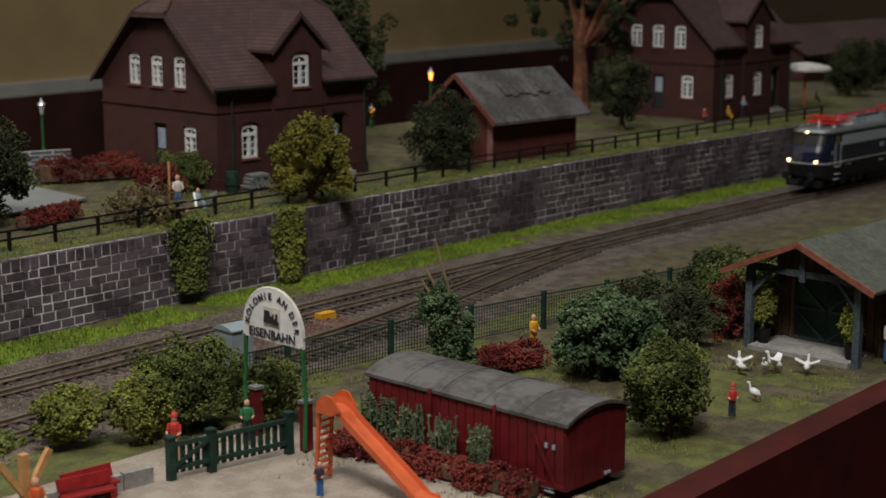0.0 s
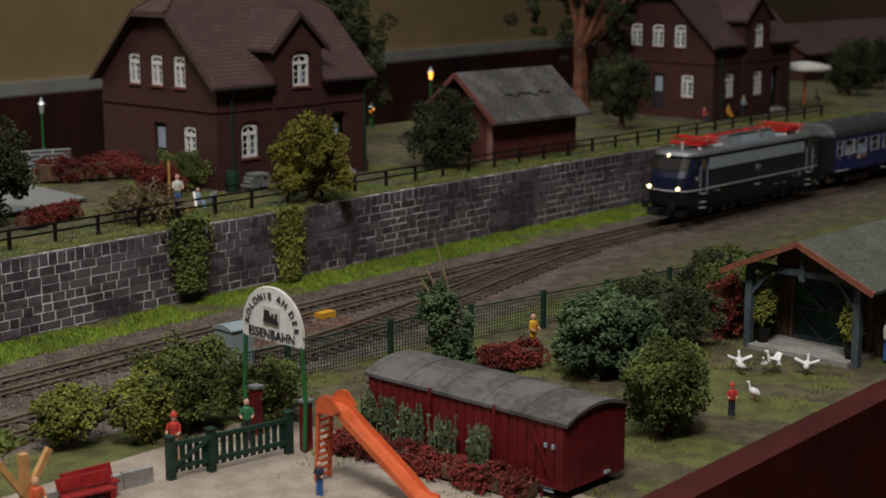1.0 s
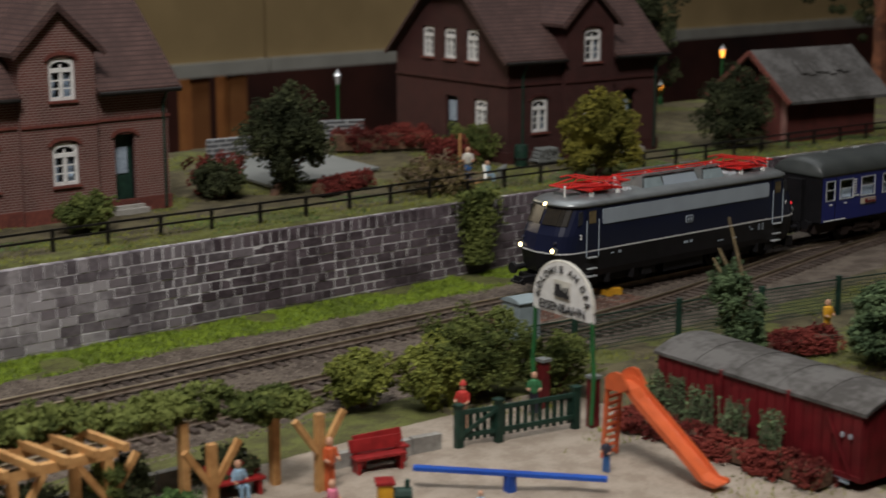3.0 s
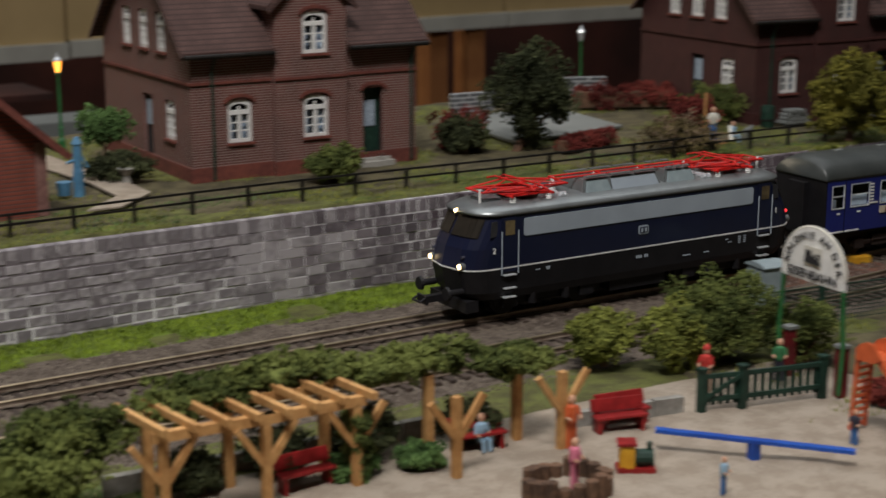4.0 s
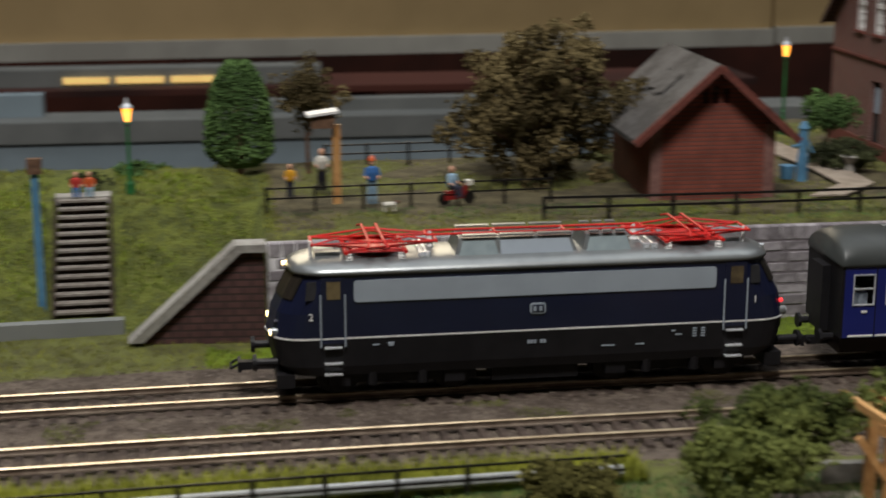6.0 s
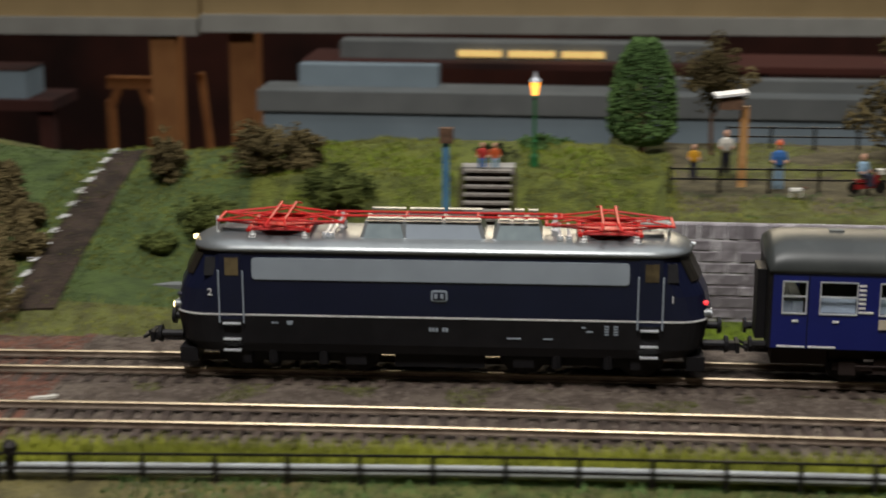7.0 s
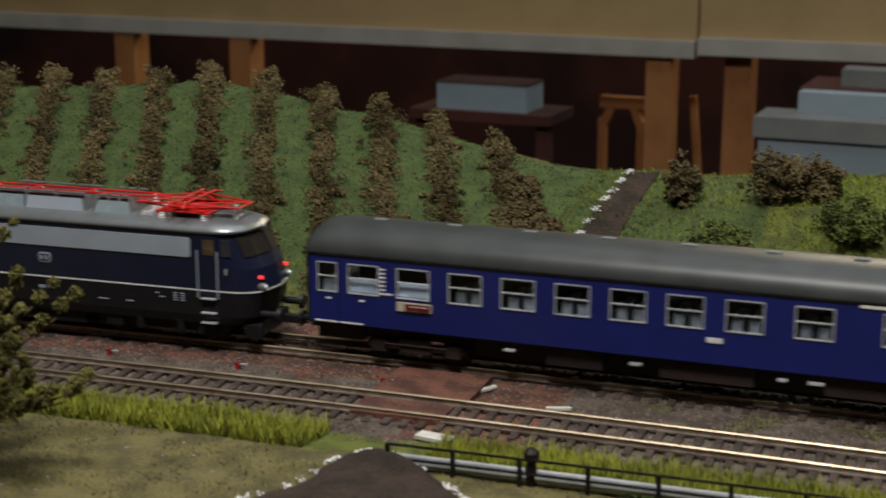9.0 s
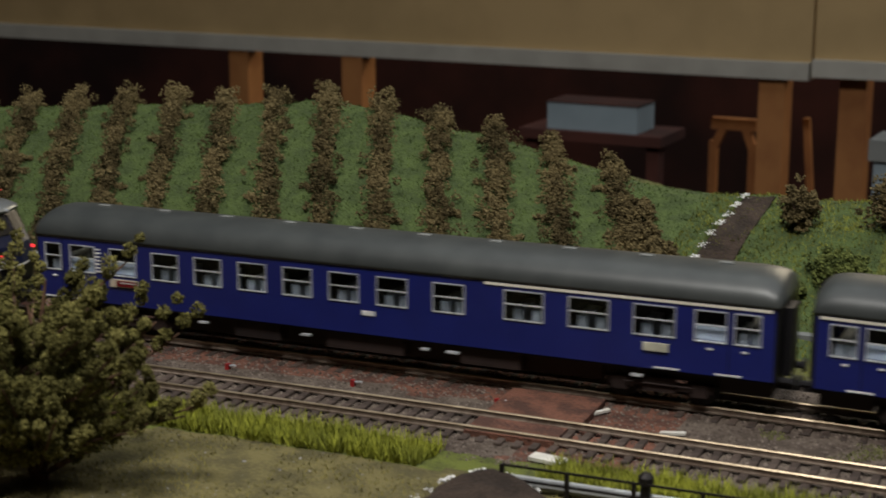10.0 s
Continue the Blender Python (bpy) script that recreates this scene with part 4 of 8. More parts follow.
def brick_hut(at, label, W=0.053, D=0.072, brick="brick_hut"):
    """A small brick outbuilding with a felt roof; the ridge runs along y when the gable is in front."""
    t = thing("brick_hut", at, label, "hut", "brick outbuildings")
    EV, R = 0.031, 0.0545
    b = bmesh.new()
    slits = [(W * 0.40, W * 0.45, 0.040, 0.0465), (W * 0.485, W * 0.535, 0.040, 0.0475), (W * 0.57, W * 0.62, 0.040, 0.0465)]
    wall_cells(b, 0.0, W, -0.003, EV, [], lambda a, c, d, e: bx(b, a, c, 0, 0.0025, d, e))
    zt = 0.0475
    i = (zt - EV) / (R - EV) * W / 2
    wall_cells(b, i, W - i, EV, zt, slits, lambda a, c, d, e: bx(b, a, c, 0, 0.0025, d, e))
    slab(b, [(0, 0, EV), (i, 0, EV), (i, 0, zt)], (0, 0.0025, 0))
    slab(b, [(W - i, 0, EV), (W, 0, EV), (W - i, 0, zt)], (0, 0.0025, 0))
    slab(b, [(i, 0, zt), (W - i, 0, zt), (W / 2, 0, R)], (0, 0.0025, 0))
    part("gable_wall", b, M[brick], t, "red brick gable with three slits")
    part("side_wall", box(0, 0.0025, 0.0025, D, -0.003, EV), M[brick], t)
    part("side_wall", box(W - 0.0025, W, 0.0025, D, -0.003, EV), M[brick], t)
    b = bmesh.new()
    bx(b, 0.0025, W - 0.0025, D - 0.0025, D, -0.003, EV)
    slab(b, [(0, D - 0.0025, EV), (W, D - 0.0025, EV), (W / 2, D - 0.0025, R)], (0, 0.0025, 0))
    part("back_wall", b, M[brick], t)
    # Dark sheet behind the slits in place of shade inside.
    part("inner_screen", box(W * 0.36, W * 0.66, 0.006, 0.007, 0.020, 0.0440), M["near_black"], t)
    b = bmesh.new()
    bx(b, -0.0006, 0.0042, -0.0007, -0.0001, -0.003, EV)
    bx(b, W - 0.0042, W + 0.0006, -0.0007, -0.0001, -0.003, EV)
    part("corner_pier", b, mat("pale_brick", (0.25, 0.13, 0.11), (0.16, 0.08, 0.07), 0.85, scale=600), t)
    for sg in (-1, 1):
        b = bmesh.new()
        k = (R - EV) / (W / 2)
        q = [(W / 2, -0.006, R + 0.001), (W / 2, D + 0.006, R + 0.001), (W / 2 + sg * (W / 2 + 0.009), D + 0.006, EV - k * 0.009 + 0.001), (W / 2 + sg * (W / 2 + 0.009), -0.006, EV - k * 0.009 + 0.001)]
        slab(b, q, (0, 0, 0.002))
        part("roof_slope", b, M["felt"], t, "grey weathered felt roof")
        b = bmesh.new()
        beam(b, (W / 2, -0.0068, R + 0.0015), (W / 2 + sg * (W / 2 + 0.009), -0.0068, EV - k * 0.009 + 0.0015), 0.0014, 0.0030)
        part("barge_board", b, M["brick_trim"], t)
        rr = random.Random(3)
        for n_ in range(7):
            u0, u1 = D * (0.26 + 0.075 * n_), D * (0.26 + 0.075 * (n_ + 1)) - 0.0004
            f0, f1 = 0.36 + rr.uniform(-0.02, 0.03), 0.17 + rr.uniform(-0.02, 0.02)
            lift = rr.uniform(0.0002, 0.0012)
            b = bmesh.new()
            slab(b, [(W / 2 + sg * W * f0, u0, R + 0.0032 + lift - k * W * f0), (W / 2 + sg * W * f0, u1, R + 0.0034 + lift - k * W * f0), (W / 2 + sg * W * f1, u1, R + 0.0034 - k * W * f1), (W / 2 + sg * W * f1, u0, R + 0.0034 - k * W * f1)], (0, 0, 0.0007))
            part("roof_patch", b, M["felt"], t, "loose curling felt patch")
    return t


hall()
ground_sheet()
far_layout()
retaining_wall()
track("main line track on dark sleepers in brown ballast", track_y, -0.85, 1.75, (-0.48, 0.95), True)
track("second line track with worn rails on dark sleepers", t2_y, -0.85, 0.82, (-0.48, 0.80))
settle(brick_house((0, 0, 0), "dark red-brown brick house with white windows and brown tiled roof", "brick_dark", "trim_dark"), "east", 0.640, 0.782, T_Z)
settle(brick_house((0, 0, 0), "red-brown brick house with white arched windows above the wall"), "mid", 0.3275, 0.7535, T_Z)
settle(brick_house((0, 0, 0), "dark brown brick house with white windows under a large tree", "brick_dark", "trim_dark"), "east", 1.165, 0.785, T_Z)
settle(brick_hut((0, 0, 0), "small red brick hut with a grey felt gable roof"), "mid", 0.193, 0.7185, T_Z)
settle(brick_hut((0, 0, 0), "small dark red brick hut with a grey felt roof", W=0.058, D=0.086, brick="brick_hut_dark"), "east", 0.848, 0.806, T_Z, -92)

# ---------------------------------------------------------------- the train


def outline(nose, half, r, crease=0.0015, n=7):
    """Half-symmetric plan outline of a car body: straight sides, rounded ends, a slight crease in the middle."""
    pts = []
    for sx, order in ((1, range(n + 1)), (-1, range(n, -1, -1))):
        for sy in ((-1, 1) if sx == 1 else (1, -1)):
            seq = range(n + 1) if (sx == 1) == (sy == -1) else range(n, -1, -1)
            for i in seq:
                a = math.pi / 2 * i / n
                x = nose - r + r * math.sin(a) - crease * (1 - 0)
                y = half - r * 0.75 + r * 0.75 * math.cos(a)
                pts.append((sx * (x if i < n else x), sy * y))
            if (sx, sy) in ((1, -1), (-1, 1)):
                pts.append((sx * nose, 0.0))
    return pts


def loft(bm, levels, cap_top=True, cap_bottom=True):
    """Skins plan outlines at rising heights; levels: (z, points)."""
    rings = [[bm.verts.new((x, y, z)) for x, y in pts] for z, pts in levels]
    n = len(rings[0])
    for a, b in zip(rings, rings[1:]):
        for i in range(n):
            bm.faces.new((a[i], a[(i + 1) % n], b[(i + 1) % n], b[i]))
    if cap_bottom:
        bm.faces.new(rings[0][::-1])
    if cap_top:
        bm.faces.new(rings[-1])
    return bm


def skin_patch(bm, levels, k0, k1, za, zb, out, thick=0.0004):
    """A plate lying on the lofted skin between outline points k0..k1 and heights za..zb."""
    def at(k, z):
        for (z0, p0), (z1, p1) in zip(levels, levels[1:]):
            if z0 <= z <= z1 + 1e-9:
                s = (z - z0) / (z1 - z0)
                i, fr = int(math.floor(k)), k - math.floor(k)
                n = len(p0)
                q = [Vector(p[i % n]).lerp(Vector(p[(i + 1) % n]), fr) for p in (p0, p1)]
                v = q[0].lerp(q[1], s)
                return Vector((v.x, v.y, z))
    ks = [k0] + [k for k in range(int(math.floor(k0)) + 1, int(math.ceil(k1)))] + [k1]
    for a, b in zip(ks, ks[1:]):
        q = [at(a, za), at(b, za), at(b, zb), at(a, zb)]
        nrm = (q[1] - q[0]).cross(q[3] - q[0]).normalized()
        if nrm.dot(Vector((q[0].x * 0.2, q[0].y, 0))) < 0 and abs(q[0].x) < 0.07 or nrm.dot(q[0]) < 0:
            nrm = -nrm
        slab(bm, [p + nrm * out for p in q], nrm * thick)
    return bm


def wheelset(parent, x, r, material):
    b = bmesh.new()
    for s in (-1, 1):
        rod(b, (x, s * 0.0072, r), (x, s * 0.0098, r), r, n=20)
        rod(b, (x, s * 0.0066, r), (x, s * 0.0072, r), r + 0.0009, n=20)
        rod(b, (x, s * 0.0098, r), (x, s * 0.0104, r), r * 0.4, n=10)
    rod(b, (x, -0.007, r), (x, 0.007, r), 0.0012)
    part("wheelset", b, material, parent, "dark steel wheels")


def pantograph(parent, x, sg):
    """A lowered diamond pantograph of thin red bars."""
    e = new("pantograph")
    e.parent, e.matrix_basis = parent, pose(x, 0, 0.0478, 0, 0, 0 if sg > 0 else 180) @ Matrix.Diagonal((1.0, 1.0, 0.72, 1.0))
    e["label"] = "folded bright red pantograph"
    b = bmesh.new()
    for s in (-1, 1):
        rod(b, (-0.010, s * 0.0095, 0.002), (0.010, s * 0.0095, 0.002), 0.0007)
    for s in (-0.010, 0.010):
        rod(b, (s, -0.0115, 0.002), (s, 0.0115, 0.002), 0.0008)
    lathe(b, [(0.004, 0.0004), (0.009, 0.0012), (0.009, 0.002), (0.005, 0.0026)], 16)
    part("base_frame", b, M["panto_red"], e)
    b = bmesh.new()
    for s in (-1, 1):
        rod(b, (-0.009, s * 0.010, 0.0028), (0.021, s * 0.006, 0.0047), 0.00055)
        rod(b, (0.009, s * 0.010, 0.0028), (-0.021, s * 0.006, 0.0047), 0.00055)
        rod(b, (0.021, s * 0.006, 0.0047), (-0.002, s * 0.011, 0.0068), 0.0005)
        rod(b, (-0.021, s * 0.006, 0.0047), (0.002, s * 0.011, 0.0068), 0.0005)
        rod(b, (0.021, s * 0.006, 0.0047), (0.0, -s * 0.009, 0.0060), 0.0004)
        rod(b, (-0.021, s * 0.006, 0.0047), (0.0, -s * 0.009, 0.0060), 0.0004)
    for s in (-1, 1):
        rod(b, (s * 0.021, -0.0065, 0.0047), (s * 0.021, 0.0065, 0.0047), 0.0006)
    part("linkage", b, M["panto_red"], e)
    b = bmesh.new()
    for s in (-0.0025, 0.0025):
        rod(b, (s, -0.013, 0.0078), (s, 0.013, 0.0078), 0.0005)
        for q in (-1, 1):
            rod(b, (s, q * 0.013, 0.0078), (s * 1.4, q * 0.0175, 0.0060), 0.0005)
    part("collector_head", b, M["panto_red"], e)
    for sx in (-0.009, 0.009):
        for sy in (-0.010, 0.010):
            b = bmesh.new()
            lathe(b, [(0.0011, -0.0022), (0.0015, -0.0014), (0.0010, -0.0009), (0.0015, -0.0003), (0.0010, 0.0003), (0.0013, 0.0012)], 10, (sx, sy, 0))
            part("insulator", b, M["white_paint"], e, "pale porcelain insulator")


def locomotive():
    t = thing("electric_locomotive", (0, 0, 0), "dark blue electric model locomotive with grey stripe and silver roof", "locomotive")
    black = [(0.0085, outline(0.0855, 0.0158, 0.010)), (0.0118, outline(0.0890, 0.0168, 0.011)), (0.0214, outline(0.0910, 0.0170, 0.012))]
    part("lower_body", loft(bmesh.new(), black), M["loco_black"], t, "black lower body")
    line = [(0.0214, outline(0.0912, 0.0172, 0.012)), (0.0219, outline(0.0912, 0.0172, 0.012))]
    part("stripe", loft(bmesh.new(), line), M["white_paint"], t, "thin white waist stripe")
    blue = [(0.0219, outline(0.0910, 0.0170, 0.012)), (0.0300, outline(0.0892, 0.0170, 0.0125)), (0.0345, outline(0.0870, 0.0169, 0.013)), (0.0432, outline(0.0825, 0.0166, 0.013))]
    part("upper_body", loft(bmesh.new(), blue), M["loco_blue"], t, "deep blue body shell")
    roof = [(0.0432, outline(0.0844, 0.0172, 0.0135)), (0.0443, outline(0.0842, 0.0171, 0.0135)), (0.0457, outline(0.0815, 0.0150, 0.0125)), (0.0467, outline(0.0785, 0.0112, 0.010)), (0.0472, outline(0.0750, 0.0060, 0.0055))]
    part("roof", loft(bmesh.new(), roof), M["silver"], t, "silver rounded roof", True)
    # grey side panels, doors, lettering, logos on both sides
    for s in (-1, 1):
        b = bmesh.new()
        n = 5
        corner = []
        for cx, cz, a0 in ((0.0610, 0.0402, 0), (-0.0610, 0.0402, 90), (-0.0610, 0.0352, 180), (0.0610, 0.0352, 270)):
            for i in range(n + 1):
                a = math.radians(a0 + 90 * i / n)
                corner.append((cx + 0.0012 * math.cos(a), s * 0.01700, cz + 0.0012 * math.sin(a)))
        slab(b, corner, (0, s * 0.00035, 0))
        part("side_panel", b, M["panel_grey"], t, "long blue-grey side panel")
        for sx in (-1, 1):
            d = new("cab_door")
            d.parent = t
            x0, x1 = sorted((sx * 0.0655, sx * 0.0730))
            part("leaf", box(x0, x1, s * 0.01702 - 0.0001, s * 0.01702 + 0.0001, 0.0200, 0.0425), M["loco_blue"], d)
            b = bmesh.new()
            for x in (x0 - 0.0003, x1 + 0.0003):
                rod(b, (x, s * 0.0179, 0.0190), (x, s * 0.0179, 0.0370), 0.00032, n=6)
            part("handrail", b, M["panel_grey"], d, "pale vertical handrails")
            b = bmesh.new()
            for z in (0.0185, 0.0130, 0.0092):
                bx(b, x0 + 0.0008, x1 - 0.0008, min(s * 0.0158, s * 0.0186), max(s * 0.0158, s * 0.0186), z, z + 0.0004)
            part("footstep", b, M["chrome"], d, "thin bright footsteps")
            b = bmesh.new()
            bx(b, x0 + 0.0018, x1 - 0.0012, min(s * 0.0170, s * 0.0173), max(s * 0.0170, s * 0.0173), 0.0352, 0.0412)
            part("door_window", b, mat("cab_window", (0.15, 0.115, 0.06), (0.06, 0.045, 0.028), 0.2, bump=0), d, "brownish door window")
            wx0, wx1 = sorted((sx * 0.0745, sx * 0.0783))
            b = bmesh.new()
            slab(b, [(wx0, s * 0.0167, 0.0350), (wx1, s * 0.0161, 0.0350), (wx1 - (0.0006 if sx > 0 else -0.0), s * 0.0158, 0.0412), (wx0 + (0.0006 if sx < 0 else 0), s * 0.0165, 0.0412)], (0, s * 0.0004, 0))
            part("side_window", b, M["near_black"], t, "dark cab side window")
            lettering("cab_number", "2" if sx < 0 else "1", 0.0034, M["white_paint"], t, pose(sx * 0.0765, s * 0.0172, 0.0292, 90, 0, 0 if s < 0 else 180), 0.00015, "white cab end number")
        b = bmesh.new()
        corner = []
        for cx, cz, a0 in ((0.0018, 0.0303, 0), (-0.0018, 0.0303, 90), (-0.0018, 0.0283, 180), (0.0018, 0.0283, 270)):
            for i in range(4):
                a = math.radians(a0 + 30 * i)
                corner.append((cx + 0.0009 * math.cos(a), s * 0.0170, cz + 0.0009 * math.sin(a)))
        slab(b, corner, (0, s * 0.0004, 0))
        emblem = part("emblem", b, M["panel_grey"], t, "small pale rounded emblem plate")
        b = bmesh.new()
        bx(b, -0.0021, 0.0021, min(s * 0.0174, s * 0.0176), max(s * 0.0174, s * 0.0176), 0.0280, 0.0306)
        part("field", b, M["loco_blue"], emblem)
        b = bmesh.new()
        for k in (-0.0012, 0.0008):
            bx(b, k - 0.0004, k + 0.0006, min(s * 0.0176, s * 0.0178), max(s * 0.0176, s * 0.0178), 0.0285, 0.0301)
        part("mark", b, M["panel_grey"], emblem)
        b = bmesh.new()
        for k in range(6):
            if k != 3:
                bx(b, -0.0034 + k * 0.0011, -0.0026 + k * 0.0011, min(s * 0.0169, s * 0.0172), max(s * 0.0169, s * 0.0172), 0.0170, 0.0182)
        part("number_bars", b, M["panel_grey"], t, "small pale number bars")
        b = bmesh.new()
        for x, w, z in ((-0.0560, 0.0022, 0.0188), (0.0485, 0.0022, 0.0176), (0.0470, 0.0014, 0.0190), (0.0225, 0.0045, 0.0148), (0.0345, 0.0030, 0.0148)):
            bx(b, x, x + w, min(s * 0.0169, s * 0.0172), max(s * 0.0169, s * 0.0172), z, z + 0.0004)
        for k in range(4):
            bx(b, 0.0545, 0.0560, min(s * 0.0169, s * 0.0172), max(s * 0.0169, s * 0.0172), 0.0168 + k * 0.0009, 0.0172 + k * 0.0009)
            bx(b, 0.0575, 0.0590, min(s * 0.0169, s * 0.0172), max(s * 0.0169, s * 0.0172), 0.0168 + k * 0.0009, 0.0172 + k * 0.0009)
        slab(b, [(-0.0510, s * 0.0170, 0.0197), (-0.0488, s * 0.0170, 0.0197), (-0.0492, s * 0.0170, 0.0184), (-0.0506, s * 0.0170, 0.0184)], (0, s * 0.0003, 0))
        part("stencil_bars", b, M["panel_grey"], t, "tiny pale stencil marks")
    # cab fronts
    n = len(blue[0][1])
    mid = [i for i, p in enumerate(blue[0][1]) if abs(p[1]) < 1e-9]
    for k in mid:
        for s in (-1, 1):
            b = bmesh.new()
            ka, kb = sorted((k + s * 0.12, k + s * 4.2))
            skin_patch(b, blue, ka, kb, 0.0345, 0.0418, 0.0001)
            part("windscreen", b, mat("windscreen", (0.028, 0.023, 0.018), (0.018, 0.016, 0.013), 0.3, spec=0.2, bump=0), t, "dark reflecting windscreen")
    for sx, lampm in ((-1, M["head_warm"]), (1, M["chrome"])):
        for y in (-0.0112, 0.0112):
            h = new("headlight")
            h.parent = t
            b = bmesh.new()
            rod(b, (sx * 0.0855, y, 0.0232), (sx * 0.0896, y, 0.0232), 0.0015, 0.0015, 14)
            part("housing", b, M["silver"], h)
            b = bmesh.new()
            rod(b, (sx * 0.0896, y, 0.0232), (sx * 0.0901, y, 0.0232), 0.0011, 0.0009, 14)
            part("lens", b, lampm, h, "glowing warm lens" if sx < 0 else "unlit lens")
            b = bmesh.new()
            rod(b, (sx * 0.0855, y, 0.0268), (sx * 0.0886, y, 0.0268), 0.0007, 0.0007, 10)
            part("tail_lens", b, M["tail_red"] if sx > 0 else M["cloth_dark"], h, "red tail lens" if sx > 0 else "")
        b = bmesh.new()
        rod(b, (sx * 0.0832, 0, 0.0440), (sx * 0.0848, 0, 0.0440), 0.0008, 0.0007, 12)
        part("top_light", b, lampm, t)
        b = bmesh.new()
        bx(b, *sorted((sx * 0.0820, sx * 0.0888)), -0.0026, 0.0026, 0.0280, 0.0292)
        part("front_plate", b, M["panel_grey"], t)
        for y in (-0.0105, 0.0105):
            b = bmesh.new()
            rod(b, (sx * 0.0875, y, 0.0125), (sx * 0.0945, y, 0.0125), 0.0014, n=10)
            rod(b, (sx * 0.0945, y, 0.0125), (sx * 0.0958, y, 0.0125), 0.0030, 0.0027, n=14)
            part("buffer", b, M["loco_black"], t, "black round buffer")
        b = bmesh.new()
        bx(b, *sorted((sx * 0.0880, sx * 0.0995)), -0.0016, 0.0016, 0.0072, 0.0100)
        bx(b, *sorted((sx * 0.0995, sx * 0.1007)), -0.0036, 0.0036, 0.0070, 0.0106)
        rod(b, (sx * 0.1005, -0.0030, 0.0098), (sx * 0.1030, -0.0030, 0.0085), 0.0005)
        rod(b, (sx * 0.1005, 0.0030, 0.0098), (sx * 0.1030, 0.0030, 0.0085), 0.0005)
        rod(b, (sx * 0.1030, -0.0030, 0.0085), (sx * 0.1030, 0.0030, 0.0085), 0.0005)
        part("coupling", b, M["loco_black"], t)
        b = bmesh.new()
        bx(b, *sorted((sx * 0.0820, sx * 0.0880)), -0.0140, 0.0140, 0.0040, 0.0088)
        part("snow_guard", b, M["loco_black"], t)
    # running gear
    for xb in (-0.0475, 0.0475):
        e = new("bogie")
        e.parent, e.matrix_basis = t, pose(xb, 0, 0)
        b = bmesh.new()
        for s in (-1, 1):
            bx(b, -0.0270, 0.0270, min(s * 0.0120, s * 0.0138), max(s * 0.0120, s * 0.0138), 0.0050, 0.0095)
            for x in (-0.0195, 0.0195):
                bx(b, x - 0.0035, x + 0.0035, min(s * 0.0138, s * 0.0150), max(s * 0.0138, s * 0.0150), 0.0042, 0.0090)
            for x in (-0.0085, 0.0085):
                rod(b, (x, s * 0.0145, 0.0045), (x, s * 0.0145, 0.0090), 0.0018, n=8)
        part("bogie_frame", b, M["loco_black"], e, "black bogie side frame")
        for x in (-0.0195, 0.0195):
            wheelset(e, x, 0.0072, M["iron"])
    part("underfloor_box", box(-0.0150, 0.0150, -0.0140, 0.0140, 0.0035, 0.0086), M["loco_black"], t)
    # roof gear
    for x0, x1, h in ((-0.0275, 0.0155, 0.0528), (0.0165, 0.0345, 0.0528)):
        g = new("roof_hatch")
        g.parent = t
        b = bmesh.new()
        slab(b, [(x0, -0.0100, 0.0450), (x1, -0.0100, 0.0450), (x1 - 0.0022, -0.0072, h - 0.0008), (x0 + 0.0022, -0.0072, h - 0.0008)], (0, 0.0002, 0))
        q = [(x0, -0.0100, 0.0448), (x0, 0.0100, 0.0448), (x1, 0.0100, 0.0448), (x1, -0.0100, 0.0448)]
        p = [(x0 + 0.0022, -0.0072, h - 0.0008), (x0 + 0.0022, 0.0072, h - 0.0008), (x1 - 0.0022, 0.0072, h - 0.0008), (x1 - 0.0022, -0.0072, h - 0.0008)]
        vq, vp = [b.verts.new(v) for v in q], [b.verts.new(v) for v in p]
        b.faces.new(vp)
        for i in range(4):
            b.faces.new((vq[i], vq[(i + 1) % 4], vp[(i + 1) % 4], vp[i]))
        part("hatch_hood", b, M["silver"], g)
        for s in (-1, 1):
            b = bmesh.new()
            xm = x0 + 0.016 if x1 - x0 > 0.03 else x1
            slab(b, [(x0 + 0.0016, s * 0.0099, 0.0462), (xm - 0.0006, s * 0.0099, 0.0462), (xm - 0.0020, s * 0.0082, 0.0512), (x0 + 0.0032, s * 0.0082, 0.0512)], (0, s * 0.0003, 0.0001))
            part("grille", b, M["box_grey"], g, "grey louvred grille")
            if x1 - x0 > 0.03:
                b = bmesh.new()
                slab(b, [(xm, s * 0.0099, 0.0462), (x1 - 0.0016, s * 0.0099, 0.0462), (x1 - 0.0034, s * 0.0082, 0.0512), (xm, s * 0.0082, 0.0512)], (0, s * 0.0003, 0.0001))
                part("hatch_plate", b, M["panel_grey"], g)
            b = bmesh.new()
            for k in range(3):
                xa = x0 + 0.003 + k * (x1 - x0 - 0.004) / 3
                bx(b, xa, xa + (x1 - x0 - 0.008) / 3, min(s * 0.0060, s * 0.0084), max(s * 0.0060, s * 0.0084), h, h + 0.0005)
            part("walkway", b, M["silver"], g)
    b = bmesh.new()
    for s in (-1, 1):
        rod(b, (-0.036, s * 0.0030, 0.0527), (0.040, s * 0.0030, 0.0527), 0.00045)
    for x in (-0.036, -0.012, 0.012, 0.040):
        rod(b, (x, -0.003, 0.0527), (x, 0.003, 0.0527), 0.00045)
    part("roof_line", b, M["panto_red"], t, "red roof line bars")
    for x in (-0.034, -0.012, 0.012, 0.038):
        b = bmesh.new()
        lathe(b, [(0.0013, 0.0462), (0.0016, 0.0475), (0.0009, 0.0484), (0.0016, 0.0493), (0.0009, 0.0502), (0.0007, 0.0527)], 10, (x, 0.0030, 0))
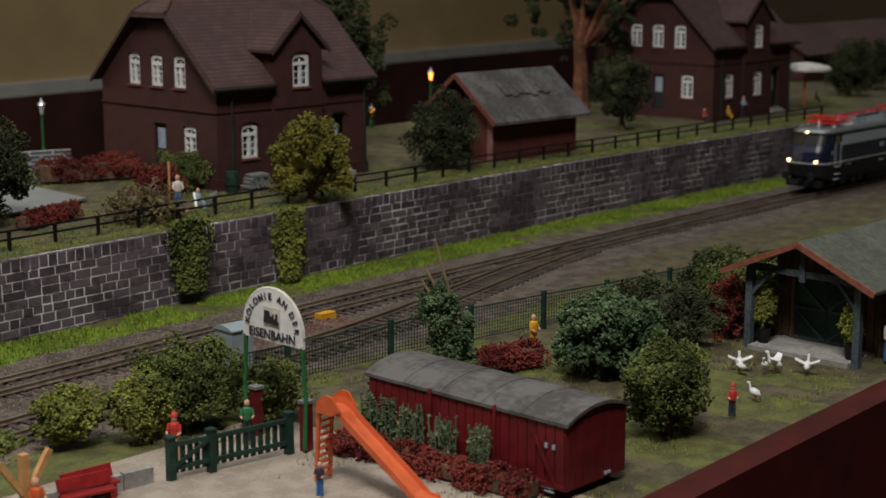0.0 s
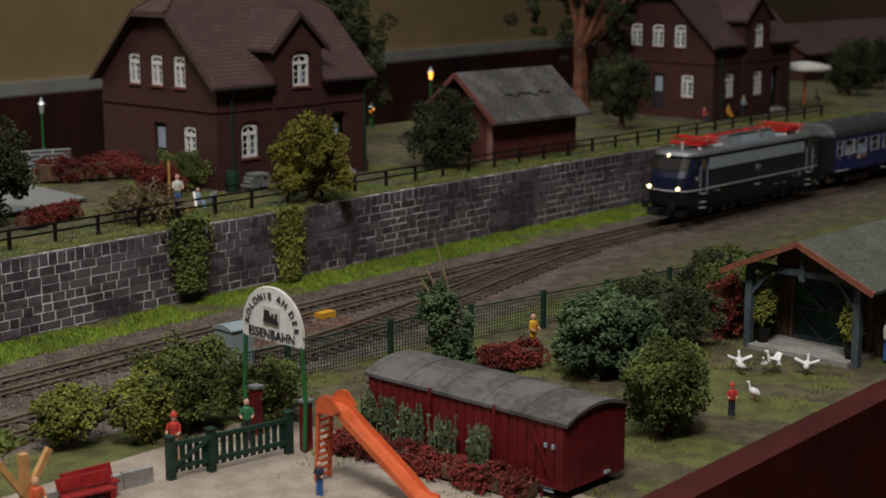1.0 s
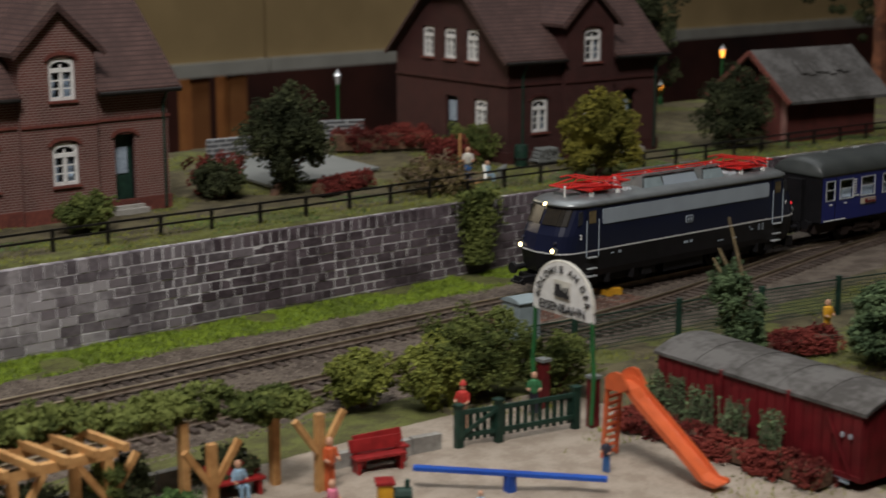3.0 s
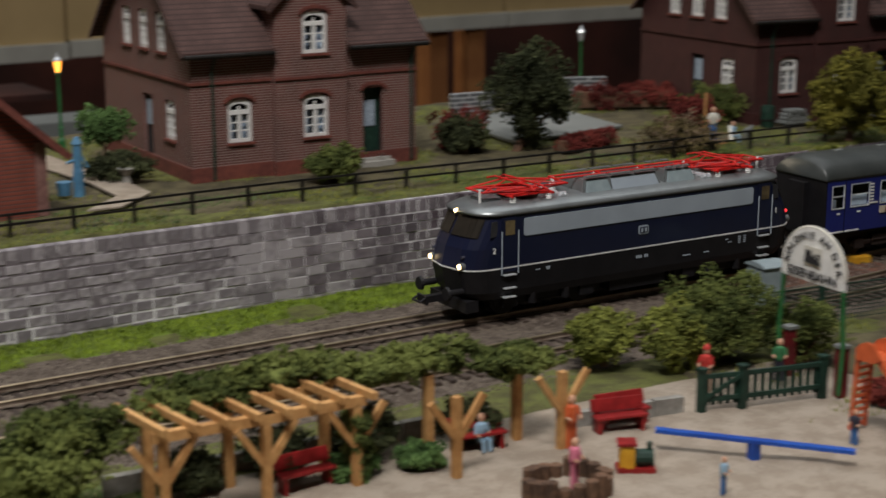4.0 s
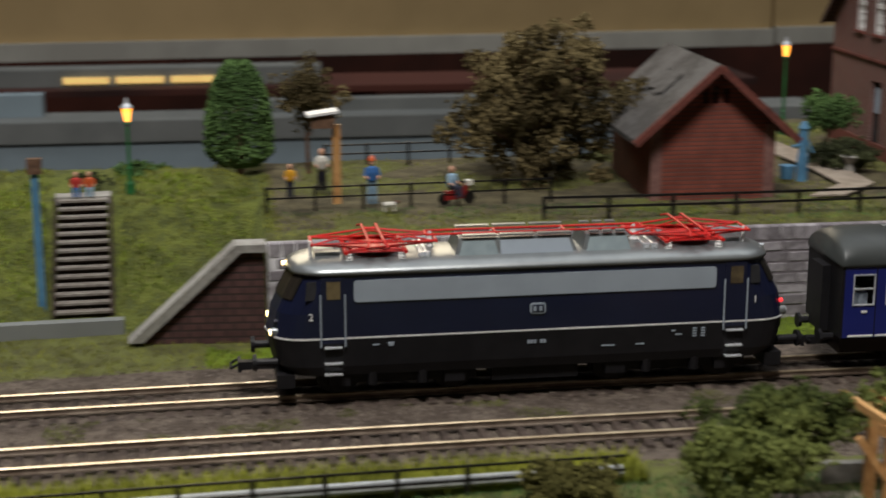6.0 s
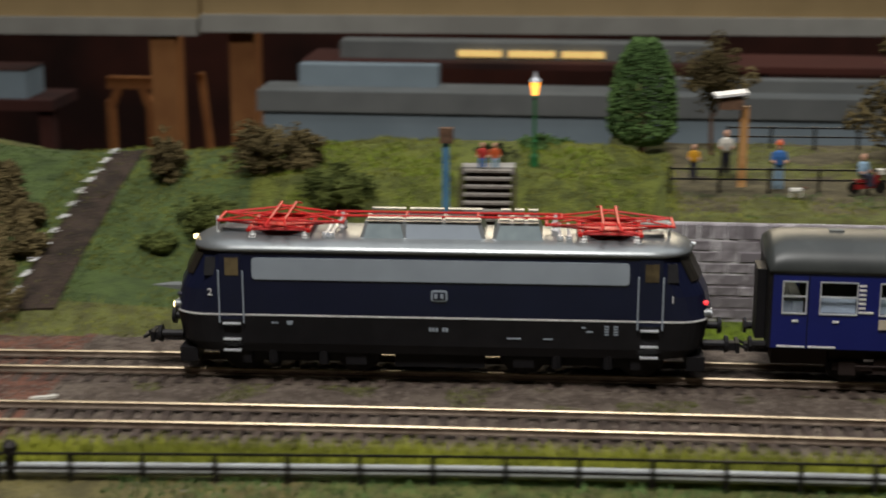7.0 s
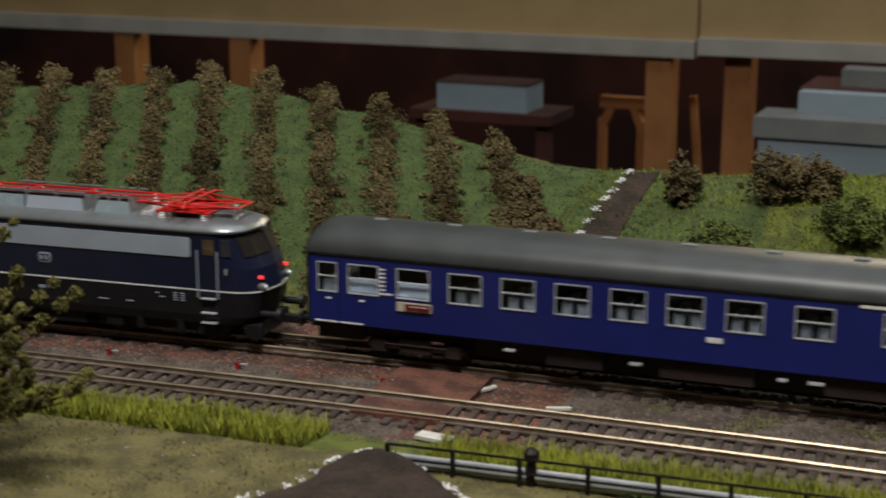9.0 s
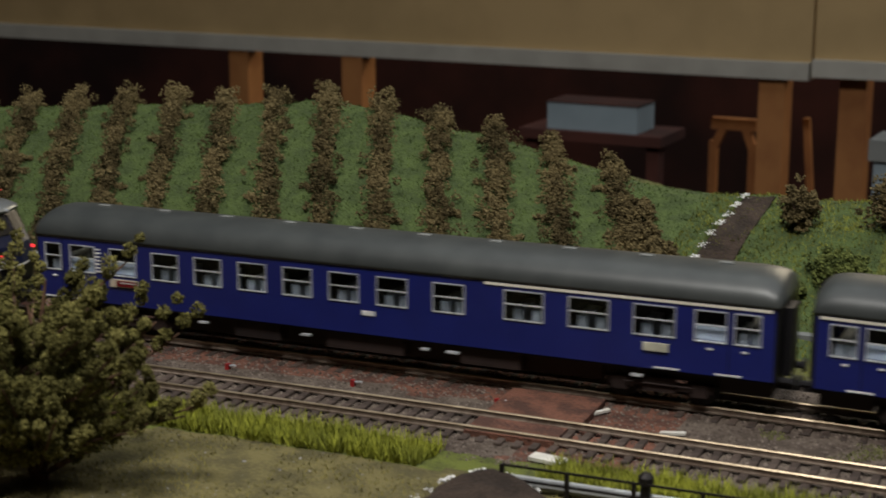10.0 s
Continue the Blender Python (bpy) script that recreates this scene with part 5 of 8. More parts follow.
        part("insulator", b, M["white_paint"], t)
    pantograph(t, -0.0540, -1)
    pantograph(t, 0.0560, 1)
    for sx in (-1, 1):
        b = bmesh.new()
        rod(b, (sx * 0.0755, -0.0045, 0.0462), (sx * 0.0755, -0.0045, 0.0522), 0.0006)
        part("horn", b, M["white_paint"], t, "short white whistle")
        part("roof_box", box(*sorted((sx * 0.0655, sx * 0.0740)), -0.0050, 0.0050, 0.0458, 0.0484), M["silver"], t)
    b = bmesh.new()
    for x in (-0.0385, -0.0365, 0.0395, 0.0425):
        rod(b, (x, -0.0090, 0.0450), (x, -0.0090, 0.0484), 0.0011)
        rod(b, (x, -0.0110, 0.0474), (x, 0.0110, 0.0474), 0.0006)
    part("switch_gear", b, M["chrome"], t)
    return t


COACH_L = 0.3008
# left edges and widths of the side windows, from the coach's leading end
SEATS = [(0.0042, 0.0076, 0), (0.0162, 0.0118, 1), (0.0352, 0.0122, 1), (0.0548, 0.0122, 0), (0.0742, 0.0122, 0), (0.0938, 0.0122, 0), (0.1132, 0.0124, 0), (0.1328, 0.0124, 0), (0.1526, 0.0124, 0), (0.1722 + 0.0030, 0.0124, 0), (0.2030, 0.0148, 0), (0.2272, 0.0148, 0), (0.2508, 0.0148, 0), (0.2725, 0.0110, 1), (0.2862, 0.0090, 0)]


def coach(label, mirror=False):
    """An express coach of folded blue sheet with framed windows; its middle is the origin."""
    t = thing("passenger_coach", (0, 0, 0), label, "coach", "coaches of the train")
    H = COACH_L / 2
    seats = [(COACH_L - a - w, w, m) for a, w, m in SEATS] if mirror else SEATS
    holes = [(a - H, a - H + w, 0.0254, 0.0362) for a, w, m in seats]
    for s in (-1, 1):
        b = bmesh.new()
        ya, yb = sorted((s * 0.0158, s * 0.0168))
        wall_cells(b, -H + 0.001, H - 0.001, 0.0135, 0.0390, holes, lambda p, q, r, u: bx(b, p, q, ya, yb, r, u))
        part("side_wall", b, M["coach_blue"], t, "cobalt blue coach side")
        for (a, w, m), h in zip(seats, holes):
            e = new("coach_window")
            e.parent = t
            b = bmesh.new()
            y0, y1 = sorted((s * 0.0165, s * 0.01715))
            f = 0.00020
            bx(b, h[0] - f, h[0] + f, y0, y1, h[2] - f, h[3] + f)
            bx(b, h[1] - f, h[1] + f, y0, y1, h[2] - f, h[3] + f)
            bx(b, h[0] + f, h[1] - f, y0, y1, h[2] - f, h[2] + f)
            bx(b, h[0] + f, h[1] - f, y0, y1, h[3] - f, h[3] + f)
            zb = (h[2] + h[3]) / 2 + 0.0004
            bx(b, h[0] + f, h[1] - f, y0, y1, zb - 0.0002, zb + 0.0002)
            part("window_frame", b, M["chrome"], e, "bright metal window frame")
            b = bmesh.new()
            y0, y1 = sorted((s * 0.0160, s * 0.0162))
            bx(b, h[0] + f, h[1] - f, y0, y1, h[2] + f, h[3] - f)
            p = part("pane", b, M["pane"], e)
            p.visible_shadow = False
            if m:
                b = bmesh.new()
                y0, y1 = sorted((s * 0.0152, s * 0.0155))
                bx(b, h[0] + f, h[1] - f, y0, y1, h[2] + f, zb - 0.0003)
                part("frosted_pane", b, M["panel_grey"], e, "frosted lower pane")
    b = bmesh.new()
    for a, w, m in seats:
        if not m:
            for k in (0.25, 0.72):
                bx(b, a - H + w * k - 0.0017, a - H + w * k + 0.0017, -0.0122, 0.0122, 0.0140, 0.0284)
    part("seat", b, M["seat_grey"], t, "pale grey seat backs")
    part("coach_floor", box(-H + 0.001, H - 0.001, -0.0157, 0.0157, 0.0125, 0.0140), M["loco_black"], t)
    part("partition", box(-H + 0.012, H - 0.012, 0.0030, 0.0038, 0.0140, 0.0385), M["near_black"], t)
    for sx in (-1, 1):
        b = bmesh.new()
        bx(b, *sorted((sx * (H - 0.001), sx * H)), -0.0168, 0.0168, 0.0135, 0.0390)
        bx(b, *sorted((sx * H, sx * (H + 0.0030))), -0.0055, 0.0055, 0.0130, 0.0370)
        part("end_wall", b, M["loco_black"], t, "dark coach end with gangway")
        for y in (-0.0105, 0.0105):
            b = bmesh.new()
            rod(b, (sx * H, y, 0.0125), (sx * (H + 0.0045), y, 0.0125), 0.0013)
            rod(b, (sx * (H + 0.0045), y, 0.0125), (sx * (H + 0.0055), y, 0.0125), 0.0028)
            part("buffer", b, M["loco_black"], t)
        b = bmesh.new()
        bx(b, *sorted((sx * (H - 0.004), sx * (H + 0.0058))), -0.0015, 0.0015, 0.0068, 0.0095)
        part("coupling", b, M["loco_black"], t)
    prof = [(-0.0172, 0.0389), (-0.0173, 0.0402), (-0.0163, 0.0432), (-0.0138, 0.0460), (-0.0095, 0.0481), (-0.0045, 0.0491), (0.0, 0.0494)]
    prof = prof + [(-y, z) for y, z in prof[-2::-1]]
    b = bmesh.new()
    stations = [(-H - 0.0004, 0.72), (-H + 0.0015, 0.88), (-H + 0.005, 0.97), (-H + 0.010, 1.0), (H - 0.010, 1.0), (H - 0.005, 0.97), (H - 0.0015, 0.88), (H + 0.0004, 0.72)]
    rings = [[b.verts.new((x, y * (0.97 + 0.03 * k), 0.0389 + (z - 0.0389) * k)) for y, z in prof] for x, k in stations]
    for r0, r1 in zip(rings, rings[1:]):
        for i in range(len(prof) - 1):
            b.faces.new((r0[i], r0[i + 1], r1[i + 1], r1[i]))
        b.faces.new((r0[-1], r0[0], r1[0], r1[-1]))
    b.faces.new(rings[0])
    b.faces.new(rings[-1][::-1])
    part("roof", b, M["roof_grey"], t, "grey rounded coach roof", True)
    b = bmesh.new()
    for k in range(10):
        x = -H + 0.02 + k * 0.0285
        bx(b, x, x + 0.005, -0.0012, 0.0012, 0.0488, 0.0498)
    part("roof_vent", b, M["slate_grey"], t, "small pale roof vents")
    b = bmesh.new()
    for s in (-1, 1):
        y0, y1 = sorted((s * 0.0168, s * 0.0172))
        x0, x1 = (-H + 0.002, 0.045 - 0.0) if mirror else (0.045, H - 0.002)
        bx(b, x0, x1, y0, y1, 0.0377, 0.0386)
    part("class_stripe", b, mat("cream", (0.85, 0.82, 0.72), (0.8, 0.76, 0.66), 0.5, bump=0), t, "thin cream line below the roof")
    b = bmesh.new()
    for s in (-1, 1):
        y0, y1 = sorted((s * 0.0168, s * 0.0172))
        g = -1 if mirror else 1
        bx(b, *sorted((g * (-H + 0.1465), g * (-H + 0.1518))), y0, y1, 0.0209, 0.0226)
        for k in range(7):
            xa = g * (-H + 0.0285)
            bx(b, *sorted((xa, xa + g * (0.0048 if k == 0 else 0.0022))), y0, y1, 0.0260 + k * 0.0015, 0.0266 + k * 0.0015)
        for xa in (0.0030, 0.013, 0.2585, 0.28):
            bx(b, *sorted((g * (-H + xa), g * (-H + xa + 0.009))), y0, y1, 0.0139, 0.0144)
        for xa in (0.0075, 0.0205, 0.277, 0.289):
            bx(b, *sorted((g * (-H + xa), g * (-H + xa + 0.0020))), y0, y1, 0.0226, 0.0232)
    part("sign_bars", b, M["white_paint"], t, "small pale lettering bars")
    b = bmesh.new()
    g = -1 if mirror else 1
    bx(b, *sorted((g * (-H + 0.0352), g * (-H + 0.0485))), -0.0174, -0.0168, 0.0208, 0.0240)
    board = part("route_board", b, mat("board_edge", (0.62, 0.55, 0.42), None, 0.5, bump=0), t, "dark red route board with a pale rim")
    b = bmesh.new()
    bx(b, *sorted((g * (-H + 0.0385), g * (-H + 0.0480))), -0.0177, -0.01745, 0.0213, 0.0236)
    part("field", b, M["wine_red"], board)
    b = bmesh.new()
    for k in range(5):
        bx(b, *sorted((g * (-H + 0.0405 + k * 0.0014), g * (-H + 0.0413 + k * 0.0014))), -0.0179, -0.0178, 0.0226, 0.0231)
    part("mark", b, M["white_paint"], board)
    b = bmesh.new()
    bx(b, *sorted((g * (-H + 0.2545), g * (-H + 0.2635))), -0.0174, -0.0168, 0.0200, 0.0229)
    part("service_board", b, mat("pale_board", (0.62, 0.62, 0.48), None, 0.5, bump=0), t, "pale yellow-green service board")
    b = bmesh.new()
    for s in (-1, 1):
        for xa in (0.0125, 0.2845):
            xx = g * (-H + xa)
            bx(b, xx - 0.00015, xx + 0.00015, *sorted((s * 0.0168, s * 0.0170)), 0.0140, 0.0385)
    part("door_seam", b, M["loco_black"], t)
    for xb in (-H + 0.041, H - 0.041):
        e = new("bogie")
        e.parent, e.matrix_basis = t, pose(xb, 0, 0)
        for s in (-1, 1):
            b = bmesh.new()
            bx(b, -0.0190, 0.0190, *sorted((s * 0.0115, s * 0.0128)), 0.0050, 0.0078)
            for x in (-0.0143, 0.0143):
                bx(b, x - 0.0028, x + 0.0028, *sorted((s * 0.0128, s * 0.0138)), 0.0038, 0.0085)
            bx(b, -0.0060, 0.0060, *sorted((s * 0.0128, s * 0.0140)), 0.0044, 0.0095)
            rod(b, (-0.012, s * 0.0145, 0.0072), (0.012, s * 0.0145, 0.0072), 0.0003)
            part("bogie_frame", b, M["underframe"], e)
        for x in (-0.0143, 0.0143):
            wheelset(e, x, 0.0055, M["iron"])
    for xa, xb in ((-0.060, -0.040), (-0.020, 0.012), (0.035, 0.058)):
        part("underfloor_box", box(xa, xb, -0.0145, 0.0145, 0.0060, 0.0125), M["underframe"], t)
    # Solid sill added to keep light from behind out of the shaded underside.
    part("centre_sill", box(-H + 0.062, H - 0.062, -0.0100, 0.0100, 0.0050, 0.0124), M["underframe"], t, "dark underframe fill that keeps the space between the bogies shaded")
    for sx in (-1, 1):
        part("end_sill", box(*sorted((sx * (H - 0.020), sx * (H - 0.002))), -0.0120, 0.0120, 0.0065, 0.0124), M["underframe"], t)
        part("bolster", box(*sorted((sx * (H - 0.061), sx * (H - 0.021))), -0.0110, 0.0110, 0.0085, 0.0124), M["underframe"], t)
    b = bmesh.new()
    for xa, w in ((-0.075, 0.004), (-0.03, 0.004), (0.02, 0.003), (0.03, 0.005), (0.10, 0.004)):
        bx(b, xa, xa + w, -0.0172, -0.0150, 0.0100, 0.0106)
    part("underfloor_fitting", b, M["chrome"], t)
    return t


LOCO = locomotive()
COACHES = [coach("cobalt blue express coach with grey roof, coupled behind the locomotive"), coach("cobalt blue express coach with grey roof and cream line", True), coach("cobalt blue express coach at the end of the train")]

# ---------------------------------------------------------------- greenery


def bush(board, x, y, z, r, h, material, label, seed, n=1400, size=0.0016, rough=0.35, stems=True, name="bush", category="bush", leaf=0.5, group=""):
    t = settle(thing(name, (0, 0, 0), label, category, group), board, x, y, z)
    foliage("crown", (0, 0, h * 0.50), (r, r * 0.9, h * 0.54), int(n * 1.7), size * 0.78, material, seed, t, rough, leaf, base=-0.9)
    if stems:
        rr = random.Random(seed)
        b = bmesh.new()
        for k in range(5):
            a = 6.28 * k / 5 + rr.uniform(-0.4, 0.4)
            rod(b, (rr.uniform(-1, 1) * r * 0.15, rr.uniform(-1, 1) * r * 0.15, -0.002), (math.cos(a) * r * 0.6, math.sin(a) * r * 0.6, h * 0.6), r * 0.05 + 0.0003, 0.0002, 6)
        part("stems", b, M["bark"], t)
    return t


def tree(board, x, y, z, h, r, trunk_h, material, label, seed, n=2600, size=0.0017, trunk_r=0.0022, lean=0.0, bark="bark", name="tree", squash=1.0, shift=0.0):
    t = settle(thing(name, (0, 0, 0), label, "tree"), board, x, y, z)
    rr = random.Random(seed)
    b = bmesh.new()
    p, rad = Vector((0, 0, -0.003)), trunk_r * 1.3
    for k in range(4):
        q = Vector((lean * (k + 1) / 4 + rr.uniform(-1, 1) * 0.001, rr.uniform(-1, 1) * 0.001, trunk_h * (k + 1) / 4 * 1.25))
        rod(b, p, q, rad, rad * 0.85, 8)
        p, rad = q, rad * 0.85
    top = p
    part("trunk", b, M[bark], t, "brown tapered trunk")
    b = bmesh.new()
    for k in range(9):
        a = 2.4 * k
        s = top * rr.uniform(0.55, 1.0)
        e = Vector((math.cos(a) * r * 0.75 + lean + shift, math.sin(a) * r * 0.75, trunk_h + (h - trunk_h) * rr.uniform(0.25, 0.85)))
        m = s.lerp(e, 0.5) + Vector((0, 0, (h - trunk_h) * 0.06))
        rod(b, s, m, trunk_r * 0.5, trunk_r * 0.3, 6)
        rod(b, m, e, trunk_r * 0.3, 0.0002, 6)
    part("limb", b, M[bark], t)
    foliage("crown", (lean + shift, 0, trunk_h + (h - trunk_h) * 0.48), (r, r * squash, (h - trunk_h) * 0.56), int(n * 1.6), size * 0.8, material, seed, t, 0.42, 0.5)
    return t


def conifer(board, x, y, z, h, r, label, seed):
    """A columnar clipped tree."""
    t = settle(thing("tree", (0, 0, 0), label, "tree"), board, x, y, z)
    rng = np.random.default_rng(seed)
    n = 6000
    u = rng.uniform(0, 1, n)
    a = rng.uniform(0, 6.28, n)
    rad = r * np.where(u < 0.12, 0.55 + u * 3.7, np.sqrt(np.clip(1.04 - (np.maximum(u - 0.12, 0) / 0.9) ** 2.2, 0, 1))) * rng.uniform(0.82, 1.05, n)
    p = np.stack([rad * np.cos(a), rad * np.sin(a), 0.003 + u * h * 0.97], 1)
    v1, f1 = lumps(p[:4800], 0.0009, rng)
    v2, f2 = flakes(p[4800:], 0.0011, rng)
    ob = mesh_np("crown", np.concatenate([v1, v2]), np.concatenate([f1, f2 + len(v1)]), M["leaf_green"])
    ob.parent = t
    part("trunk", rod(bmesh.new(), (0, 0, -0.003), (0, 0, h * 0.5), 0.0020, 0.0010), M["bark"], t)
    return t


def hedge(board, x0, y0, x1, y1, z, h, w, material, label, seed, n=1500, name="hedge"):
    t = settle(thing(name, (0, 0, 0), label, "hedge"), board, 0, 0, z)
    rng = np.random.default_rng(seed)
    d = np.array([x1 - x0, y1 - y0])
    long = float(np.linalg.norm(d))
    nn = np.array([-d[1], d[0]]) / long
    rc = min(w, h) * 0.42
    m = max(14, int(long / rc * 7))
    u, a = rng.uniform(0, 1, m), rng.uniform(0.05, math.pi - 0.05, m)
    k = 0.82 + 0.2 * np.sin(u * 31 + seed) * np.sin(u * 13) + rng.normal(0, 0.08, m)
    across = (w * np.cos(a) * k)[:, None] * nn
    c = np.stack([x0 + d[0] * u + across[:, 0], y0 + d[1] * u + across[:, 1], h * (0.12 + 0.72 * np.sin(a) * k)], 1)
    p = puff_points(c, rc * rng.uniform(0.6, 1.2, m), max(20, n * 4 // m), rng)
    p[:, 2] = np.maximum(p[:, 2], 0.0003)
    v, f = leaf_mesh(p, 0.00062, rng, 0.6)
    ob = mesh_np("foliage", v, f, material)
    ob.parent = t
    part("core", beam(bmesh.new(), (x0, y0, h * 0.35), (x1, y1, h * 0.35), w * 1.1, h * 0.6), M["bark"], t)
    return t


def blades(name, pts, length, material, label, seed, lean=0.5, width=0.00035):
    """Static-grass blades at the points, one mesh."""
    rng = np.random.default_rng(seed)
    p = np.asarray(pts)
    n = len(p)
    L = length * rng.uniform(0.5, 1.35, (n, 1))
    a = rng.uniform(0, 6.28, n)
    tilt = np.stack([np.cos(a), np.sin(a), 0 * a], 1) * (lean * rng.uniform(0, 1, (n, 1)))
    side = np.stack([-np.sin(a), np.cos(a), 0 * a], 1) * width
    tip = p + L * (tilt + [0, 0, 1])
    v = np.stack([p - side, p + side, tip], 1).reshape(-1, 3)
    f = np.arange(3 * n).reshape(-1, 3)
    ob = mesh_np(name, v, f, material)
    return tagged(ob, label, "grass", kind="stuff")


def grass_points(n, x0, x1, y0, y1, seed, keep=lambda x, y: True):
    """Random ground points between two lines that follow the curve of the track."""
    rng = np.random.default_rng(seed)
    out = []
    while len(out) < n:
        x, y = rng.uniform(x0, x1), rng.uniform(y0, y1)
        if keep(x, y):
            yy = y + swing(x)
            out.append((x, yy, hill(x, yy) - 0.0004))
    return out


def off_stairs(x, y):
    """Clear of the flight of steps."""
    yw = y + swing(x) + 0.0449
    return abs(x + 0.0164 + 0.0457 * yw) > 0.0135 or yw > 0.79


def patchy(x, y):
    return noise.noise(Vector((x * 38, y * 38, 9))) > -0.28 and y < 0.668 + 0 * x and y > 0.640 + 0.006 * noise.noise(Vector((x * 70, 0, 2)))


blades("grass", grass_points(42000, 0.0, 1.15, 0.636, 0.669, 1, patchy), 0.0018, M["grass"], "bright green static grass at the foot of the wall", 1, 0.8)
blades("grass", grass_points(7000, -0.50, 0.02, 0.640, 0.684, 2, lambda x, y: noise.noise(Vector((x * 30, y * 30, 4))) > -0.3), 0.0020, M["straw_grass"], "yellow-green grass below the bank", 2, 0.7)
blades("grass", grass_points(34000, -0.42, 0.13, 0.508, 0.529, 3, lambda x, y: not (-0.245 < x < -0.205) and (x > -0.22 or y > 0.505)), 0.0050, M["long_grass"], "long yellow-green grass beside the second track", 3, 0.9)
blades("grass", grass_points(22000, -0.55, -0.085, 0.37, 0.512, 18, lambda x, y: noise.noise(Vector((x * 40, y * 40, 3))) > -0.15), 0.0013, M["dry_grass"], "short dry olive grass on the bare ground", 18, 1.0)
blades("grass", grass_points(9000, -0.14, 0.20, 0.46, 0.512, 4), 0.0022, M["leaf_green"], "short dull green grass before the pipe fence", 4, 0.9)
blades("grass", grass_points(26000, -0.24, 0.03, 0.688, 0.80, 5, off_stairs), 0.0015, M["straw_grass"], "yellow-green grass on the bank", 5, 0.9)
blades("grass", grass_points(16000, 0.024, 1.3, 0.673, 0.712, 6, lambda x, y: noise.noise(Vector((x * 22, y * 22, 8))) > -0.25), 0.0015, M["straw_grass"], "dry grass along the top of the wall", 6, 0.9)
blades("grass", grass_points(9000, 0.40, 0.95, 0.335, 0.53, 7, lambda x, y: noise.noise(Vector((x * 26, y * 26, 3))) > 0.08), 0.0018, M["straw_grass"], "thin dry grass in the allotment", 7, 0.9)
blades("grass", grass_points(5000, -0.16, 0.18, 0.566, 0.590, 8, lambda x, y: noise.noise(Vector((x * 55, y * 55, 6))) > 0.16), 0.0011, M["weed"], "small weeds between the tracks", 8, 1.0)
blades("grass", grass_points(14000, 0.03, 1.2, 0.676, 0.72, 16, lambda x, y: noise.noise(Vector((x * 31, y * 31, 2))) > 0.0), 0.0013, M["leaf_green"], "short green grass behind the wall", 16, 1.0)
blades("grass", grass_points(9000, -0.15, 0.02, 0.69, 0.80, 17, lambda x, y: off_stairs(x, y) and noise.noise(Vector((x * 45, y * 45, 2))) > 0.0), 0.0016, M["grass"], "fresh green tufts on the bank", 17, 1.0)
blades("grass", grass_points(12000, 0.024, 0.75, 0.70, 0.90, 9, lambda x, y: noise.noise(Vector((x * 24, y * 24, 5))) < -0.02), 0.0016, M["straw_grass"], "patchy garden lawn on the terrace", 9, 1.0)

_rng = np.random.default_rng(3)
_p = np.array(grass_points(46000, -0.55, 0.75, 0.522, 0.642, 12, lambda x, y: x < 0.52 or y + swing(x) > t2_y(x) - 0.018))
_p[:, 2] += 0.0004
_v, _f = lumps(_p, 0.00062, _rng)
tagged(mesh_np("ballast_stones", _v, _f, M["stone_chip"]), "loose brown-grey ballast chips between the rails", "ballast", kind="stuff")
_p = np.array(grass_points(260, -0.36, -0.08, 0.43, 0.51, 13))
_v, _f = lumps(_p, 0.0008, _rng)
tagged(mesh_np("gravel", _v, _f, M["concrete"]), "pale grit scattered by the dark road", "gravel", kind="stuff")

# vineyard on the hill: rows of brown vines
VINE_FOOT, VINE_STEP, VINE_LEAN = -0.2270, 0.0283, 0.0640
for _k in range(15):
    _t = thing("vine_row", (0, 0, 0), "row of dry brown-green vines climbing the hill", "vine row", "vine rows on the hill")
    _r = np.random.default_rng(200 + _k)
    _c, _s = [], []
    for _y in np.arange(0.655, 0.797, 0.0030):
        _u = (_y - 0.655) / 0.14
        _x = VINE_FOOT - VINE_STEP * _k - (VINE_LEAN + 0.0015 * _k) * _u
        _wy = _y + swing(_x)
        _z = hill(_x, _wy)
        for _q in range(6):
            _c.append((_x + 0.0022 * math.sin(_y * 700 + _k * 2) + _r.normal(0, 0.0031), _wy + _r.normal(0, 0.001), _z + _r.uniform(0.0008, 0.0095)))
            _s.append(_r.uniform(0.0014, 0.0034))
    # the tall plant that ends the row, and shoots across to the next
    for _q in range(26):
        _h = _r.uniform(0, 1)
        _c.append((_x + _r.normal(0, 0.0022) + 0.002 * math.sin(_k * 3 + _h * 2), _wy + _r.normal(0, 0.0018), _z + 0.002 + _h * (0.013 + 0.004 * math.sin(_k * 5.1))))
        _s.append(0.0030 * (1.15 - 0.5 * _h))
    for _q in range(3):
        _u = _r.uniform(0.05, 0.9)
        _x0, _d = VINE_FOOT - VINE_STEP * _k - (VINE_LEAN + 0.0015 * _k) * _u, _r.choice((-1, 1))
        for _e in range(5):
            _x = _x0 + _d * (0.004 + 0.0016 * _e)
            _wy = 0.655 + 0.14 * _u + swing(_x) + _r.normal(0, 0.0006)
            _c.append((_x, _wy, hill(_x, _wy) + 0.0015))
            _s.append(0.0013)
    _v, _f = leaf_mesh(puff_points(np.array(_c), np.array(_s), 26, _r), 0.00062, _r, 0.5)
    _o = mesh_np("vines", _v, _f, M["leaf_brown"])
    _o.parent = _t

